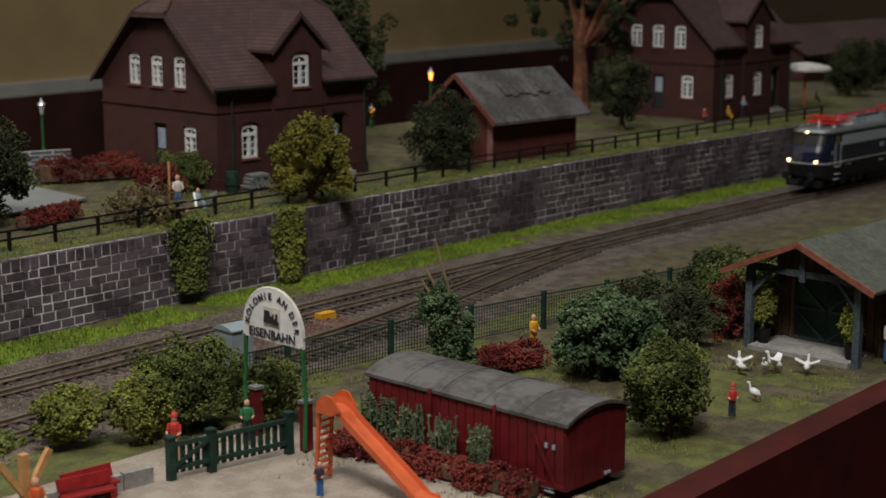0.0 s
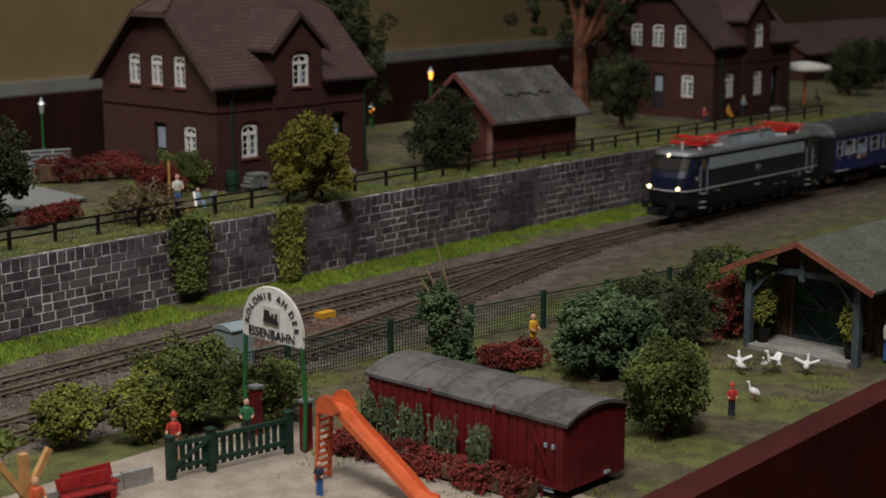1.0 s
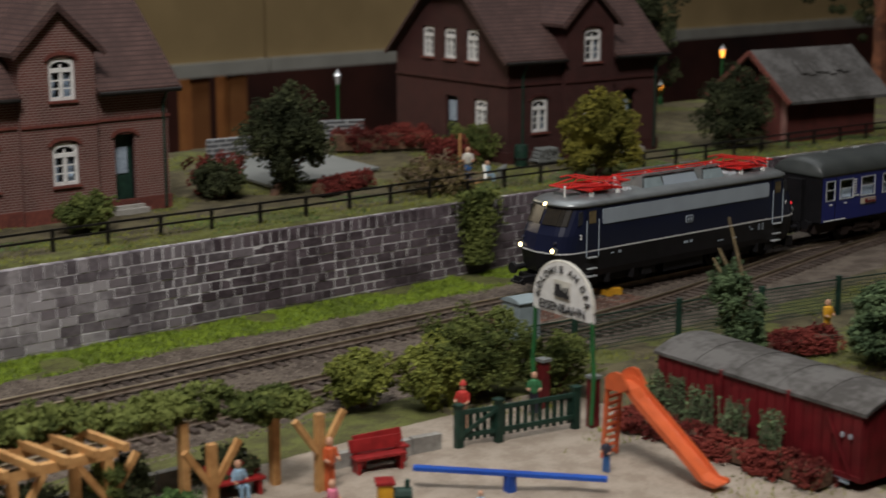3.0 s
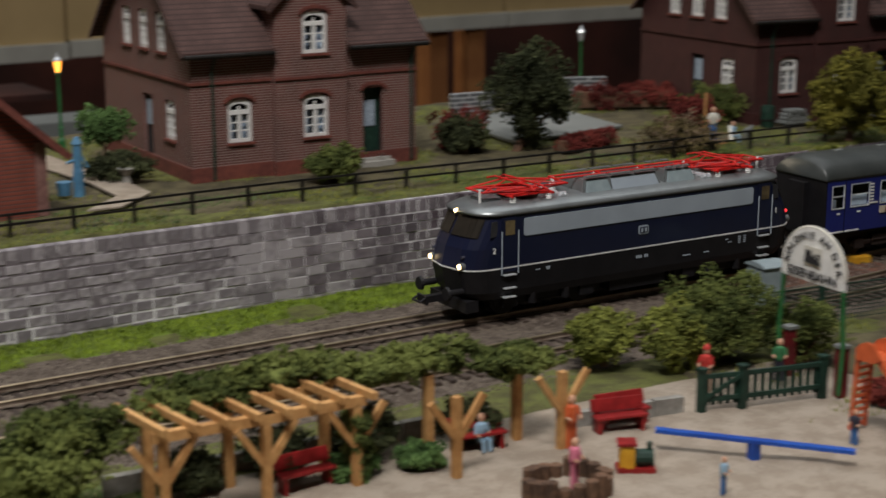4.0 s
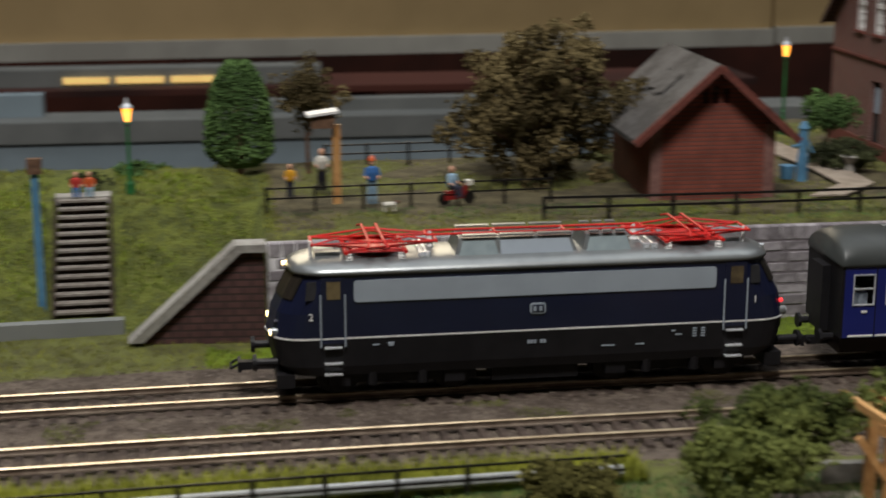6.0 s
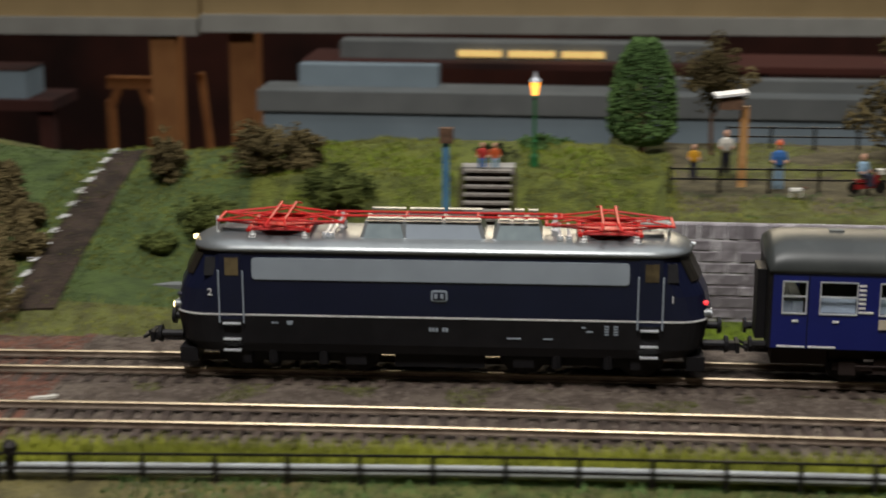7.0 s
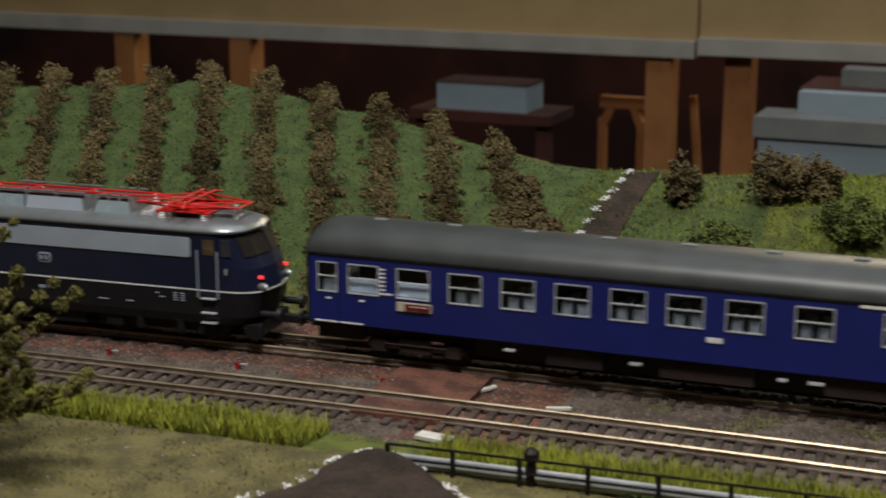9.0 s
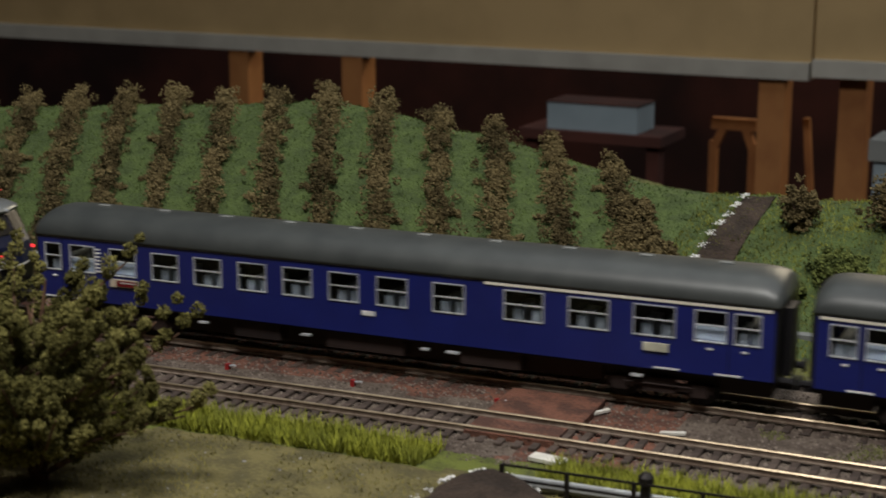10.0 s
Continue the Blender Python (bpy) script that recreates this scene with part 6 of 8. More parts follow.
blades("grass", grass_points(60000, -0.72, -0.20, 0.662, 0.80, 19), 0.0011, M["field_grass"], "short dull green turf between the vines", 19, 1.1)
for _i, (_x, _y) in enumerate(((-0.252, 0.672), (-0.240, 0.660), (-0.262, 0.690), (-0.233, 0.640))):
    _m = VIEW_ZONE["hill"].inverted() @ Vector((_x, _y, 0))
    bush("hill", _m.x, _m.y, hill(_x, _y) - 0.001, 0.0085, 0.0105, M["leaf_brown"], "ragged brown vine shrub at the foot of the field", 150 + _i, 700, name="vine_shrub")

# trees and bushes, east part
tree("east", 0.648, 0.712, T_Z - 0.004, 0.048, 0.0215, 0.010, M["leaf_yellow"], "yellow-green young tree leaning over the wall", 31, 2400, 0.0021, lean=0.004)
tree("east", 0.870, 0.93, T_Z, 0.125, 0.040, 0.02, M["leaf_dark"], "tall dark green tree behind the brick house", 32, 4200, 0.0026, 0.003)
tree("east", 1.142, 0.905, T_Z, 0.185, 0.078, 0.058, M["leaf_dark"], "large shady tree with an orange-brown trunk", 33, 9000, 0.0026, 0.0066, lean=-0.004, shift=0.050, bark="orange_bark")
tree("east", 1.068, 0.806, T_Z, 0.054, 0.022, 0.012, M["leaf_dark"], "small dark leafy tree by the hut", 34, 2000, 0.002)
bush("east", 0.803, 0.752, T_Z, 0.024, 0.046, M["leaf_dark"], "dark green bush on the terrace", 35, 2200, 0.0019)
bush("east", 1.450, 0.815, T_Z, 0.024, 0.052, M["leaf_dark"], "clipped round green tree in the far garden", 36, 1600, 0.002, 0.15, name="shrub")
bush("east", 1.530, 0.835, T_Z, 0.026, 0.050, M["leaf_dark"], "clipped dark tree in the far garden", 37, 1600, 0.002, 0.15, name="shrub")
_t = settle(thing("brushwood", (0, 0, 0), "tangled heap of bare brown branches and dry twigs", "brushwood"), "east", 0.548, 0.729, T_Z)
foliage("dry_leaves", (0, 0, 0.007), (0.019, 0.015, 0.012), 1100, 0.0013, M["leaf_brown"], 38, _t, 0.5, 0.9)
_r, _b = random.Random(38), bmesh.new()
for _k in range(110):
    _a, _q, _h = _r.uniform(0, 6.28), _r.uniform(0.004, 0.021), _r.uniform(0.002, 0.022)
    _p = Vector((math.cos(_a) * _q, math.sin(_a) * _q * 0.8, _h * (1.1 - _q / 0.03)))
    for _e in range(3):
        _n = _p + Vector((_r.uniform(-1, 1) * 0.0045, _r.uniform(-1, 1) * 0.0040, _r.uniform(-0.35, 0.8) * 0.0032))
        rod(_b, _p, _n, 0.00042 - 0.0001 * _e, 0.00034 - 0.0001 * _e, 5)
        _p = _n
_o = part("twigs", _b, mat("dry_twig", (0.24, 0.17, 0.11), (0.10, 0.07, 0.045), 0.9, scale=400), _t, "bare crooked brown twigs")
_o["kind"] = "stuff"
hedge("east", 0.585, 0.885, 0.640, 0.862, T_Z, 0.016, 0.010, M["leaf_red"], "rust-red clipped hedge before the house", 39, 1800)
hedge("east", 0.490, 0.752, 0.530, 0.768, T_Z, 0.009, 0.006, M["leaf_red"], "low rust-red hedge round the paved yard", 40, 1000)
bush("east", 0.600, 0.785, T_Z, 0.016, 0.018, M["leaf_red"], "rust-red garden shrub in the yard", 41, 800)
bush("east", 0.628, 0.802, T_Z, 0.018, 0.022, M["leaf"], "olive garden shrub beside the gable", 42, 1000)
tree("mid", 0.508, 0.748, T_Z, 0.058, 0.022, 0.006, M["leaf_dark"], "dark olive tree in the garden", 43, 2600, 0.0019, lean=0.010)
bush("mid", 0.487, 0.770, T_Z, 0.016, 0.020, M["leaf_red"], "dull red shrub by the house corner", 44, 1000)
bush("mid", 0.480, 0.757, T_Z, 0.014, 0.019, M["leaf_dark"], "dark green shrub by the house corner", 45, 900)
bush("mid", 0.386, 0.722, T_Z, 0.0135, 0.0155, M["leaf"], "low green shrub before the house", 46, 1200)
t_ = tree("mid", 0.302, 0.802, T_Z, 0.030, 0.012, 0.014, M["leaf_green"], "small round garden tree with bright tips", 47, 900, 0.0017, 0.0008)
bush("mid", 0.300, 0.775, T_Z, 0.016, 0.013, M["leaf_dark"], "dark shrub beside the path", 48, 800)
tree("stairs", 0.186, 0.768, T_Z - 0.004, 0.072, 0.036, 0.008, M["leaf_brown"], "broad olive-brown tree beside the hut", 49, 5200, 0.0022, 0.003)
conifer("stairs", 0.055, 0.812, T_Z - 0.001, 0.050, 0.0155, "clipped green column tree on the bank", 50)
tree("stairs", 0.086, 0.800, T_Z, 0.050, 0.014, 0.024, M["leaf_brown"], "thin brown garden tree", 51, 700, 0.0017, 0.0009)
bush("stairs", 0.008, 0.790, T_Z - 0.002, 0.014, 0.010, M["leaf_green"], "dark green shrub behind the lamp", 52, 700)
bush("stairs", -0.012, 0.778, T_Z - 0.002, 0.010, 0.008, M["leaf_dark"], "low dark shrub by the bench", 53, 500)
for _i, (_x, _y, _r, _h) in enumerate(((-0.150, 0.705, 0.0125, 0.022), (-0.134, 0.712, 0.010, 0.018), (-0.190, 0.700, 0.0085, 0.021), (-0.113, 0.690, 0.0165, 0.015), (-0.166, 0.672, 0.014, 0.013), (-0.148, 0.660, 0.011, 0.010), (-0.182, 0.655, 0.007, 0.007), (-0.128, 0.648, 0.009, 0.007))):
    _m = VIEW_ZONE["crossing"].inverted() @ Vector((_x, _y, 0))
    bush("crossing", _m.x, _m.y, hill(_x, _y) - 0.001, _r, _h, M["leaf_brown"] if _i < 3 else M["leaf"], "small dark shrub on the grassy bank", 60 + _i, 700)
# the near tree at the end of the ride
_t = settle(thing("tree", (0, 0, 0), "bushy olive tree close to the track with bare twigs", "tree"), "hill", -0.312, 0.464, -0.002)
_r = np.random.default_rng(71)
_c, _s, _b = [], [], bmesh.new()
rod(_b, (0, 0, -0.002), (-0.006, 0, 0.034), 0.0032, 0.0016)
for _k in range(92):
    _a = _k * 2.399 + _r.uniform(-0.3, 0.3)
    _z0 = 0.001 + 0.040 * (_k % 37) / 37
    _reach = (0.053 - 0.36 * (_z0 - 0.004)) * _r.uniform(0.6, 1.15)
    _p = Vector((-0.006 * _z0 / 0.034, 0, _z0))
    _e = _p + Vector((math.cos(_a) * _reach, math.sin(_a) * _reach * 0.8, 0.006 + 0.62 * _reach * _r.uniform(0.2, 1.1)))
    rod(_b, _p, _p.lerp(_e, 0.9), 0.0008, 0.0003, 5)
    for _q in range(9):
        _u = 0.30 + 0.70 * _q / 8
        _m = _p.lerp(_e, _u) + Vector((_r.normal(0, 0.0016), _r.normal(0, 0.0016), 0.004 * _u * _u))
        _c.append(_m[:])
        _s.append(0.0034 * (1.15 - 0.6 * _u) * _r.uniform(0.7, 1.25))
for _x, _y, _h in ((-0.030, 0.010, 0.062), (-0.022, 0.004, 0.058), (-0.040, 0.0, 0.055), (-0.010, 0.012, 0.052), (0.010, 0.010, 0.046)):
    rod(_b, (_x * 0.6, _y, 0.030), (_x, _y, _h), 0.0009, 0.0004, 6)
    for _q in range(9):
        _c.append((_x * (0.6 + 0.4 * _q / 8) + _r.normal(0, 0.0012), _y + _r.normal(0, 0.0012), 0.030 + (_h - 0.034) * _q / 8))
        _s.append(0.0026 * (1.2 - 0.6 * _q / 8))
_v, _f = leaf_mesh(puff_points(np.array(_c), np.array(_s), 90, _r), 0.00060, _r, 0.4)
_o = mesh_np("crown", _v, _f, M["leaf_olive"])
_o.parent = _t
rod(_b, (-0.010, 0.016, 0.034), (-0.007, 0.018, 0.0585), 0.0010, 0.0004, 6)
part("twig", _b, M["bark"], _t, "bare reddish twigs")

# allotment greenery
bush("east", 0.418, 0.522, 0, 0.022, 0.030, M["leaf"], "dense leafy hedge bush behind the sign", 80, 2200)
bush("east", 0.395, 0.522, 0, 0.013, 0.023, M["leaf_bright"], "yellow-green climbing bush on the fence", 81, 1300)
bush("east", 0.374, 0.540, 0, 0.013, 0.019, M["leaf_bright"], "yellow-green arching bush on the fence", 82, 1100)
bush("east", 0.440, 0.505, 0, 0.014, 0.022, M["leaf"], "green bush beside the sign post", 83, 1000)
bush("east", 0.588, 0.452, 0, 0.028, 0.031, M["leaf_blue"], "large rounded grey-green shrub", 84, 3600, 0.0024, 0.22, leaf=0.3)
bush("east", 0.530, 0.385, 0, 0.018, 0.034, M["leaf"], "dense olive shrub by the layout's edge", 85, 2600, 0.0016)
hedge("east", 0.541, 0.492, 0.578, 0.486, 0, 0.009, 0.008, M["leaf_red"], "deep red low shrub", 86, 1200)
hedge("east", 0.437, 0.461, 0.443, 0.376, -0.001, 0.008, 0.007, M["leaf_red"], "long deep red hedge along the freight wagon", 87, 2400)
for _i, (_x, _y) in enumerate(((0.4505, 0.452), (0.4530, 0.444), (0.4480, 0.434), (0.4450, 0.4165), (0.4440, 0.3985))):
    _t = settle(thing("climber", (0, 0, 0), "stiff grey-green climber strands against the wagon", "climber", "climbers on the wagon"), "east", _x - 0.002, _y, 0)
    _r, _b, _c = np.random.default_rng(90 + _i), bmesh.new(), []
    _w = 0.0052 if _i else 0.0085
    for _k in range(int(_w * 9000)):
        _p = Vector((_r.normal(0, 0.0013), _r.uniform(-_w, _w), 0))
        _q = _p + Vector((_r.normal(0, 0.0010), _r.normal(0, 0.0010), _r.uniform(0.011, 0.0195)))
        rod(_b, _p, _q, 0.00032, 0.00022, 4)
        _c += [_p.lerp(_q, _u)[:] for _u in _r.uniform(0.05, 1.0, 14)]
    _c = np.array(_c)
    _v, _f = leaf_mesh(_c + _r.normal(0, 0.0005, _c.shape), 0.00062, _r, 0.7)
    _o = mesh_np("leaves", _v, _f, M["leaf_blue"])
    _o.parent = _t
    part("strand", _b, mat("strand", (0.20, 0.22, 0.13), (0.09, 0.10, 0.06), 0.9, scale=300), _t, "pale upright strands")
bush("east", 0.700, 0.452, 0, 0.030, 0.032, M["leaf"], "dark tangled shrub by the shed", 96, 2400, 0.0018)
bush("east", 0.640, 0.462, 0, 0.026, 0.030, M["leaf_dark"], "dark green shrub at the fence", 97, 2000, 0.0018)
bush("east", 0.672, 0.448, 0, 0.010, 0.026, M["leaf_red"], "deep red shrub beside the shed", 98, 700)
bush("east", 0.735, 0.498, 0, 0.020, 0.022, M["leaf_dark"], "dark green shrub along the line", 99, 1400)
bush("east", 0.78, 0.52, 0, 0.020, 0.016, M["leaf"], "low olive shrub along the line", 100, 1200)

# ivy-clad stump with bare sticks
_t = settle(thing("tree_stump", (0, 0, 0), "dead crooked tree overgrown with dark ivy", "tree"), "east", 0.535, 0.497, 0)
foliage("ivy", (0.0, 0, 0.012), (0.0095, 0.009, 0.016), 1300, 0.0014, M["leaf_blue"], 101, _t, 0.4, 0.5)
foliage("ivy", (-0.004, 0.005, 0.029), (0.009, 0.009, 0.011), 900, 0.0014, M["leaf_blue"], 102, _t, 0.5, 0.5)
_b = bmesh.new()
rod(_b, (0, 0, -0.002), (-0.002, 0.003, 0.030), 0.0028, 0.0018)
for _p0, _p1 in (((0.002, 0, 0.026), (-0.004, 0.006, 0.058)), ((-0.004, 0.006, 0.030), (-0.008, 0.010, 0.041)), ((-0.002, 0.004, 0.032), (-0.006, 0.009, 0.045)), ((0.003, 0, 0.02), (0.000, 0.004, 0.040)), ((0.001, -0.004, 0.008), (-0.004, -0.001, 0.030))):
    rod(_b, _p0, _p1, 0.0009, 0.0004, 6)
part("stick", _b, mat("pale_wood", (0.30, 0.23, 0.12), (0.16, 0.12, 0.07), 0.8, scale=500), _t, "bare pale sticks")

# ivy on the retaining wall
for _i, (_x, _z, _w, _h) in enumerate(((0.548, 0.024, 0.012, 0.020), (0.617, 0.020, 0.010, 0.021))):
    _t = settle(thing("wall_ivy", (0, 0, 0), "green ivy hanging down the stone wall", "ivy"), "east", _x, 0.6935 + 0.002 * _i, _z)
    _r = np.random.default_rng(110 + _i)
    _n = 3200
    _q = np.stack([_r.normal(0, _w * 0.45, _n), _r.uniform(-0.004, 0.001, _n) - 0.001, _r.uniform(-_h, _h * 0.9, _n)], 1)
    _q[:, 0] *= 0.55 + 0.45 * np.clip((_q[:, 2] + _h) / (1.2 * _h), 0, 1)
    _v1, _f1 = lumps(_q[:1400], 0.0009, _r)
    _v2, _f2 = flakes(_q[1400:], 0.0014, _r)
    _o = mesh_np("leaves", np.concatenate([_v1, _v2]), np.concatenate([_f1, _f2 + len(_v1)]), M["leaf_bright"] if _i else M["leaf"])
    _o.parent = _t
    _b = bmesh.new()
    for _k in range(4):
        rod(_b, (-0.003 + 0.002 * _k, -0.0012, -_h), (-0.004 + 0.003 * _k, -0.0012, _h * 0.7), 0.0004, 0.0003, 5)
    part("stem", _b, M["bark"], _t)

# ---------------------------------------------------------------- allotment things


def freight_wagon():
    """A grounded wine-red van body with a bowed grey roof; its long side runs along y."""
    t = settle(thing("freight_wagon", (0, 0, 0), "wine-red wooden freight wagon body with a bowed grey roof", "wagon"), "east", 0.4495, 0.3670, 0)
    W, L, H = 0.0320, 0.0915, 0.0255
    b = box(0, W, 0, L, 0.0015, H)
    part("body", b, M["wine_red"], t, "wine-red boarded body")
    for k in range(23):
        b = box(-0.0005, 0.0, 0.0006 + k * 0.00397, 0.0041 + k * 0.00397, 0.0018, H - 0.0006)
        part("plank", b, M["wine_red"], t)
    for k in range(8):
        part("plank", box(0.0006 + k * 0.00392, 0.0041 + k * 0.00392, -0.0005, 0.0, 0.0018, H - 0.0006), M["wine_red"], t)
    b = bmesh.new()
    n, ring = 12, []
    for k in range(n + 1):
        a = -1 + 2 * k / n
        ring.append((W / 2 + a * (W / 2 + 0.0013), H - 0.0004 + 0.0042 * (1 - a * a)))
    pts = [(x, -0.0015, z) for x, z in ring] + [(x, -0.0015, z - 0.0012) for x, z in reversed(ring)]
    slab(b, pts, (0, L + 0.003, 0))
    part("roof", b, M["felt"], t, "weathered grey felt roof")
    b = bmesh.new()
    for y in (0.018, 0.036, 0.055, 0.073):
        q = [(x, y, z + 0.0002) for x, z in ring] + [(x, y, z - 0.0003) for x, z in reversed(ring)]
        slab(b, q, (0, 0.0006, 0))
    part("roof_seam", b, M["felt"], t)
    slab_b = bmesh.new()
    slab(slab_b, [(0, -0.0004, H), (W, -0.0004, H), (W * 0.75, -0.0004, H + 0.0014), (W * 0.5, -0.0004, H + 0.0024), (W * 0.25, -0.0004, H + 0.0014)], (0, L + 0.0008, 0))
    part("end_board", slab_b, M["wine_red"], t)
    b = bmesh.new()
    for y in (0.030, 0.060):
        beam(b, (-0.0012, y, 0.002), (-0.0012, y, H), 0.0010, 0.0010)
    beam(b, (-0.0010, 0.004, 0.003), (-0.0010, 0.014, H - 0.004), 0.0008, 0.0010)
    beam(b, (-0.0010, 0.0, 0.0030), (-0.0010, L, 0.0030), 0.0008, 0.0016)
    part("frame_iron", b, M["wine_red"], t)
    b = bmesh.new()
    for y in (0.004, 0.0072):
        bx(b, -0.0013, -0.0006, y, y + 0.0010, 0.0155, 0.0170)
    bx(b, -0.0013, -0.0006, 0.004, 0.0110, 0.0018, 0.0026)
    bx(b, -0.0013, -0.0006, 0.0042, 0.0080, 0.0005, 0.0011)
    bx(b, W * 0.62, W * 0.62 + 0.003, -0.0012, -0.0006, 0.0030, 0.0040)
    part("stencil_bars", b, M["panel_grey"], t, "small pale stencil bars")
    return t


def slide():
    t = settle(thing("playground_slide", (0, 0, 0), "glossy orange plastic playground slide with a ladder", "slide"), "east", 0.4098, 0.4380, -0.001)
    c, d = Vector((0.13, -0.99, 0)), Vector((0.99, 0.13, 0))
    H, hw = 0.0258, 0.0035
    # side view of the chute: a level start, a long straight run and a flat end
    run = [(0.000, H), (0.004, H + 0.0002), (0.0075, H - 0.0012), (0.0105, H - 0.0040), (0.0340, 0.0050), (0.0370, 0.0026), (0.0400, 0.0016), (0.0440, 0.0014)]
    prof = [(-hw - 0.0006, 0.0), (-hw - 0.0006, 0.0028), (-hw, 0.0030), (-hw + 0.0003, 0.0010), (hw - 0.0003, 0.0010), (hw, 0.0030), (hw + 0.0006, 0.0028), (hw + 0.0006, 0.0)]
    b = bmesh.new()
    rings = [[b.verts.new(c * q + d * u + Vector((0, 0, z + w * (1.0 if q < 0.038 else 0.5)))) for u, w in prof] for q, z in run]
    for r0, r1 in zip(rings, rings[1:]):
        for i in range(len(prof)):
            b.faces.new((r0[i], r0[(i + 1) % len(prof)], r1[(i + 1) % len(prof)], r1[i]))
    b.faces.new(rings[0][::-1])
    b.faces.new(rings[-1])
    part("chute", b, M["orange"], t, "orange chute with raised rims")
    for sg in (-1, 1):
        b = bmesh.new()
        pts = [(-0.0012, H - 0.001), (-0.0012, H + 0.0028), (0.0006, H + 0.0046), (0.0030, H + 0.0056), (0.0056, H + 0.0052), (0.0090, H + 0.0008), (0.0060, H - 0.001)]
        slab(b, [c * q + d * (sg * (hw + 0.0004)) + Vector((0, 0, z)) for q, z in pts], d * (sg * 0.0009))
        part("cheek", b, M["orange"], t, "rounded orange side cheek")
        b = beam(bmesh.new(), c * -0.0025 + d * (sg * hw), c * -0.0010 + d * (sg * hw) + Vector((0, 0, H + 0.001)), 0.0009, 0.0013)
        part("ladder_rail", b, M["orange"], t)
    for k in range(10):
        u = (k + 0.6) / 10.4
        m = c * (-0.0025 + 0.0015 * u) + Vector((0, 0, H * u))
        part("rung", beam(bmesh.new(), m - d * hw, m + d * hw, 0.0011, 0.0008), M["orange"], t)
    return t


def colony_sign():
    """The arched white name board on its two green tubes; it faces -x."""
    t = settle(thing("name_sign", (0, 0, 0), "white arched name board with black letters on green posts", "sign"), "east", 0.4235, 0.482, 0)
    n, w = 20, 0.0163
    pts = [(0, -w, 0.0372)] + [(0, -w * math.cos(math.pi * k / n), 0.0412 + 0.0156 * math.sin(math.pi * k / n)) for k in range(n + 1)] + [(0, w, 0.0372)]
    part("board", slab(bmesh.new(), pts, (0.0012, 0, 0)), M["white_paint"], t, "white arched board")
    b = bmesh.new()
    for k in range(n):
        a0, a1 = math.pi * k / n, math.pi * (k + 1) / n
        rod(b, (0.0006, -w * math.cos(a0), 0.0412 + 0.0156 * math.sin(a0)), (0.0006, -w * math.cos(a1), 0.0412 + 0.0156 * math.sin(a1)), 0.0007, n=6)
    part("rim", b, M["cloth_white"], t)
    black = M["near_black"]
    lettering("letters", "EISENBAHN", 0.0049, black, t, pose(-0.0003, 0, 0.0396, 90, 0, -90), 0.00015, "black sign letters")
    word = "KOLONIE AN DER"
    widths = [{" ": 0.55, "I": 0.6}.get(ch, 1.0) for ch in word]
    for i, ch in enumerate(word):
        if ch == " ":
            continue
        a = math.radians(172 - 165 * (sum(widths[:i]) + widths[i] / 2 - 0.5) / (sum(widths) - 1))
        r = 0.0134
        m = pose(-0.0003, -r * math.cos(a), 0.0418 + r * math.sin(a) * 0.90, 90, 0, -90) @ pose(0, 0, 0, 0, 0, math.degrees(a) - 90)
        lettering("letters", ch, 0.0036, black, t, m, 0.00015)
    part("picture", box(-0.0004, -0.0001, -0.0044, 0.0044, 0.0433, 0.0500), M["cloth_white"], t, "small framed engine picture")
    b = bmesh.new()
    slab(b, [(-0.0007, 0.0040, 0.0441), (-0.0007, -0.0042, 0.0437), (-0.0007, -0.0042, 0.0451), (-0.0007, 0.0004, 0.0469), (-0.0007, 0.0008, 0.0485), (-0.0007, 0.0034, 0.0487)], (0.0002, 0, 0))
    part("picture_mark", b, black, t)
    b = bmesh.new()
    rod(b, (-0.0006, -0.0030, 0.0455), (-0.0006, -0.0030, 0.0479), 0.0005, n=6)
    rod(b, (-0.0006, -0.0012, 0.0463), (-0.0006, -0.0012, 0.0477), 0.0004, n=6)
    part("picture_chimney", b, black, t)
    for s in (-1, 1):
        b = bmesh.new()
        q = [(0.0006, s * (w - 0.0008), 0.0378), (0.0006, s * (w - 0.0002), 0.025), (0.0006, s * (w + 0.0006), 0.018), (0.0006, s * (w - 0.0004), 0.0)]
        for p0, p1 in zip(q, q[1:]):
            rod(b, p0, p1, 0.0008)
        part("post", b, M["green_paint"], t, "green tube post")
    for s in (-1, 1):
        e = settle(thing("gate_pillar", (0, 0, 0), "dark red brick gate pillar with a grey cap", "pillar", "gate pillars"), "east", 0.4268, 0.482 + s * 0.0138, 0)
        part("shaft", box(-0.0017, 0.0017, -0.0017, 0.0017, -0.002, 0.0165), M["wine_red"], e)
        part("cap", box(-0.0022, 0.0022, -0.0022, 0.0022, 0.0165, 0.0176), M["slate_grey"], e)
    return t


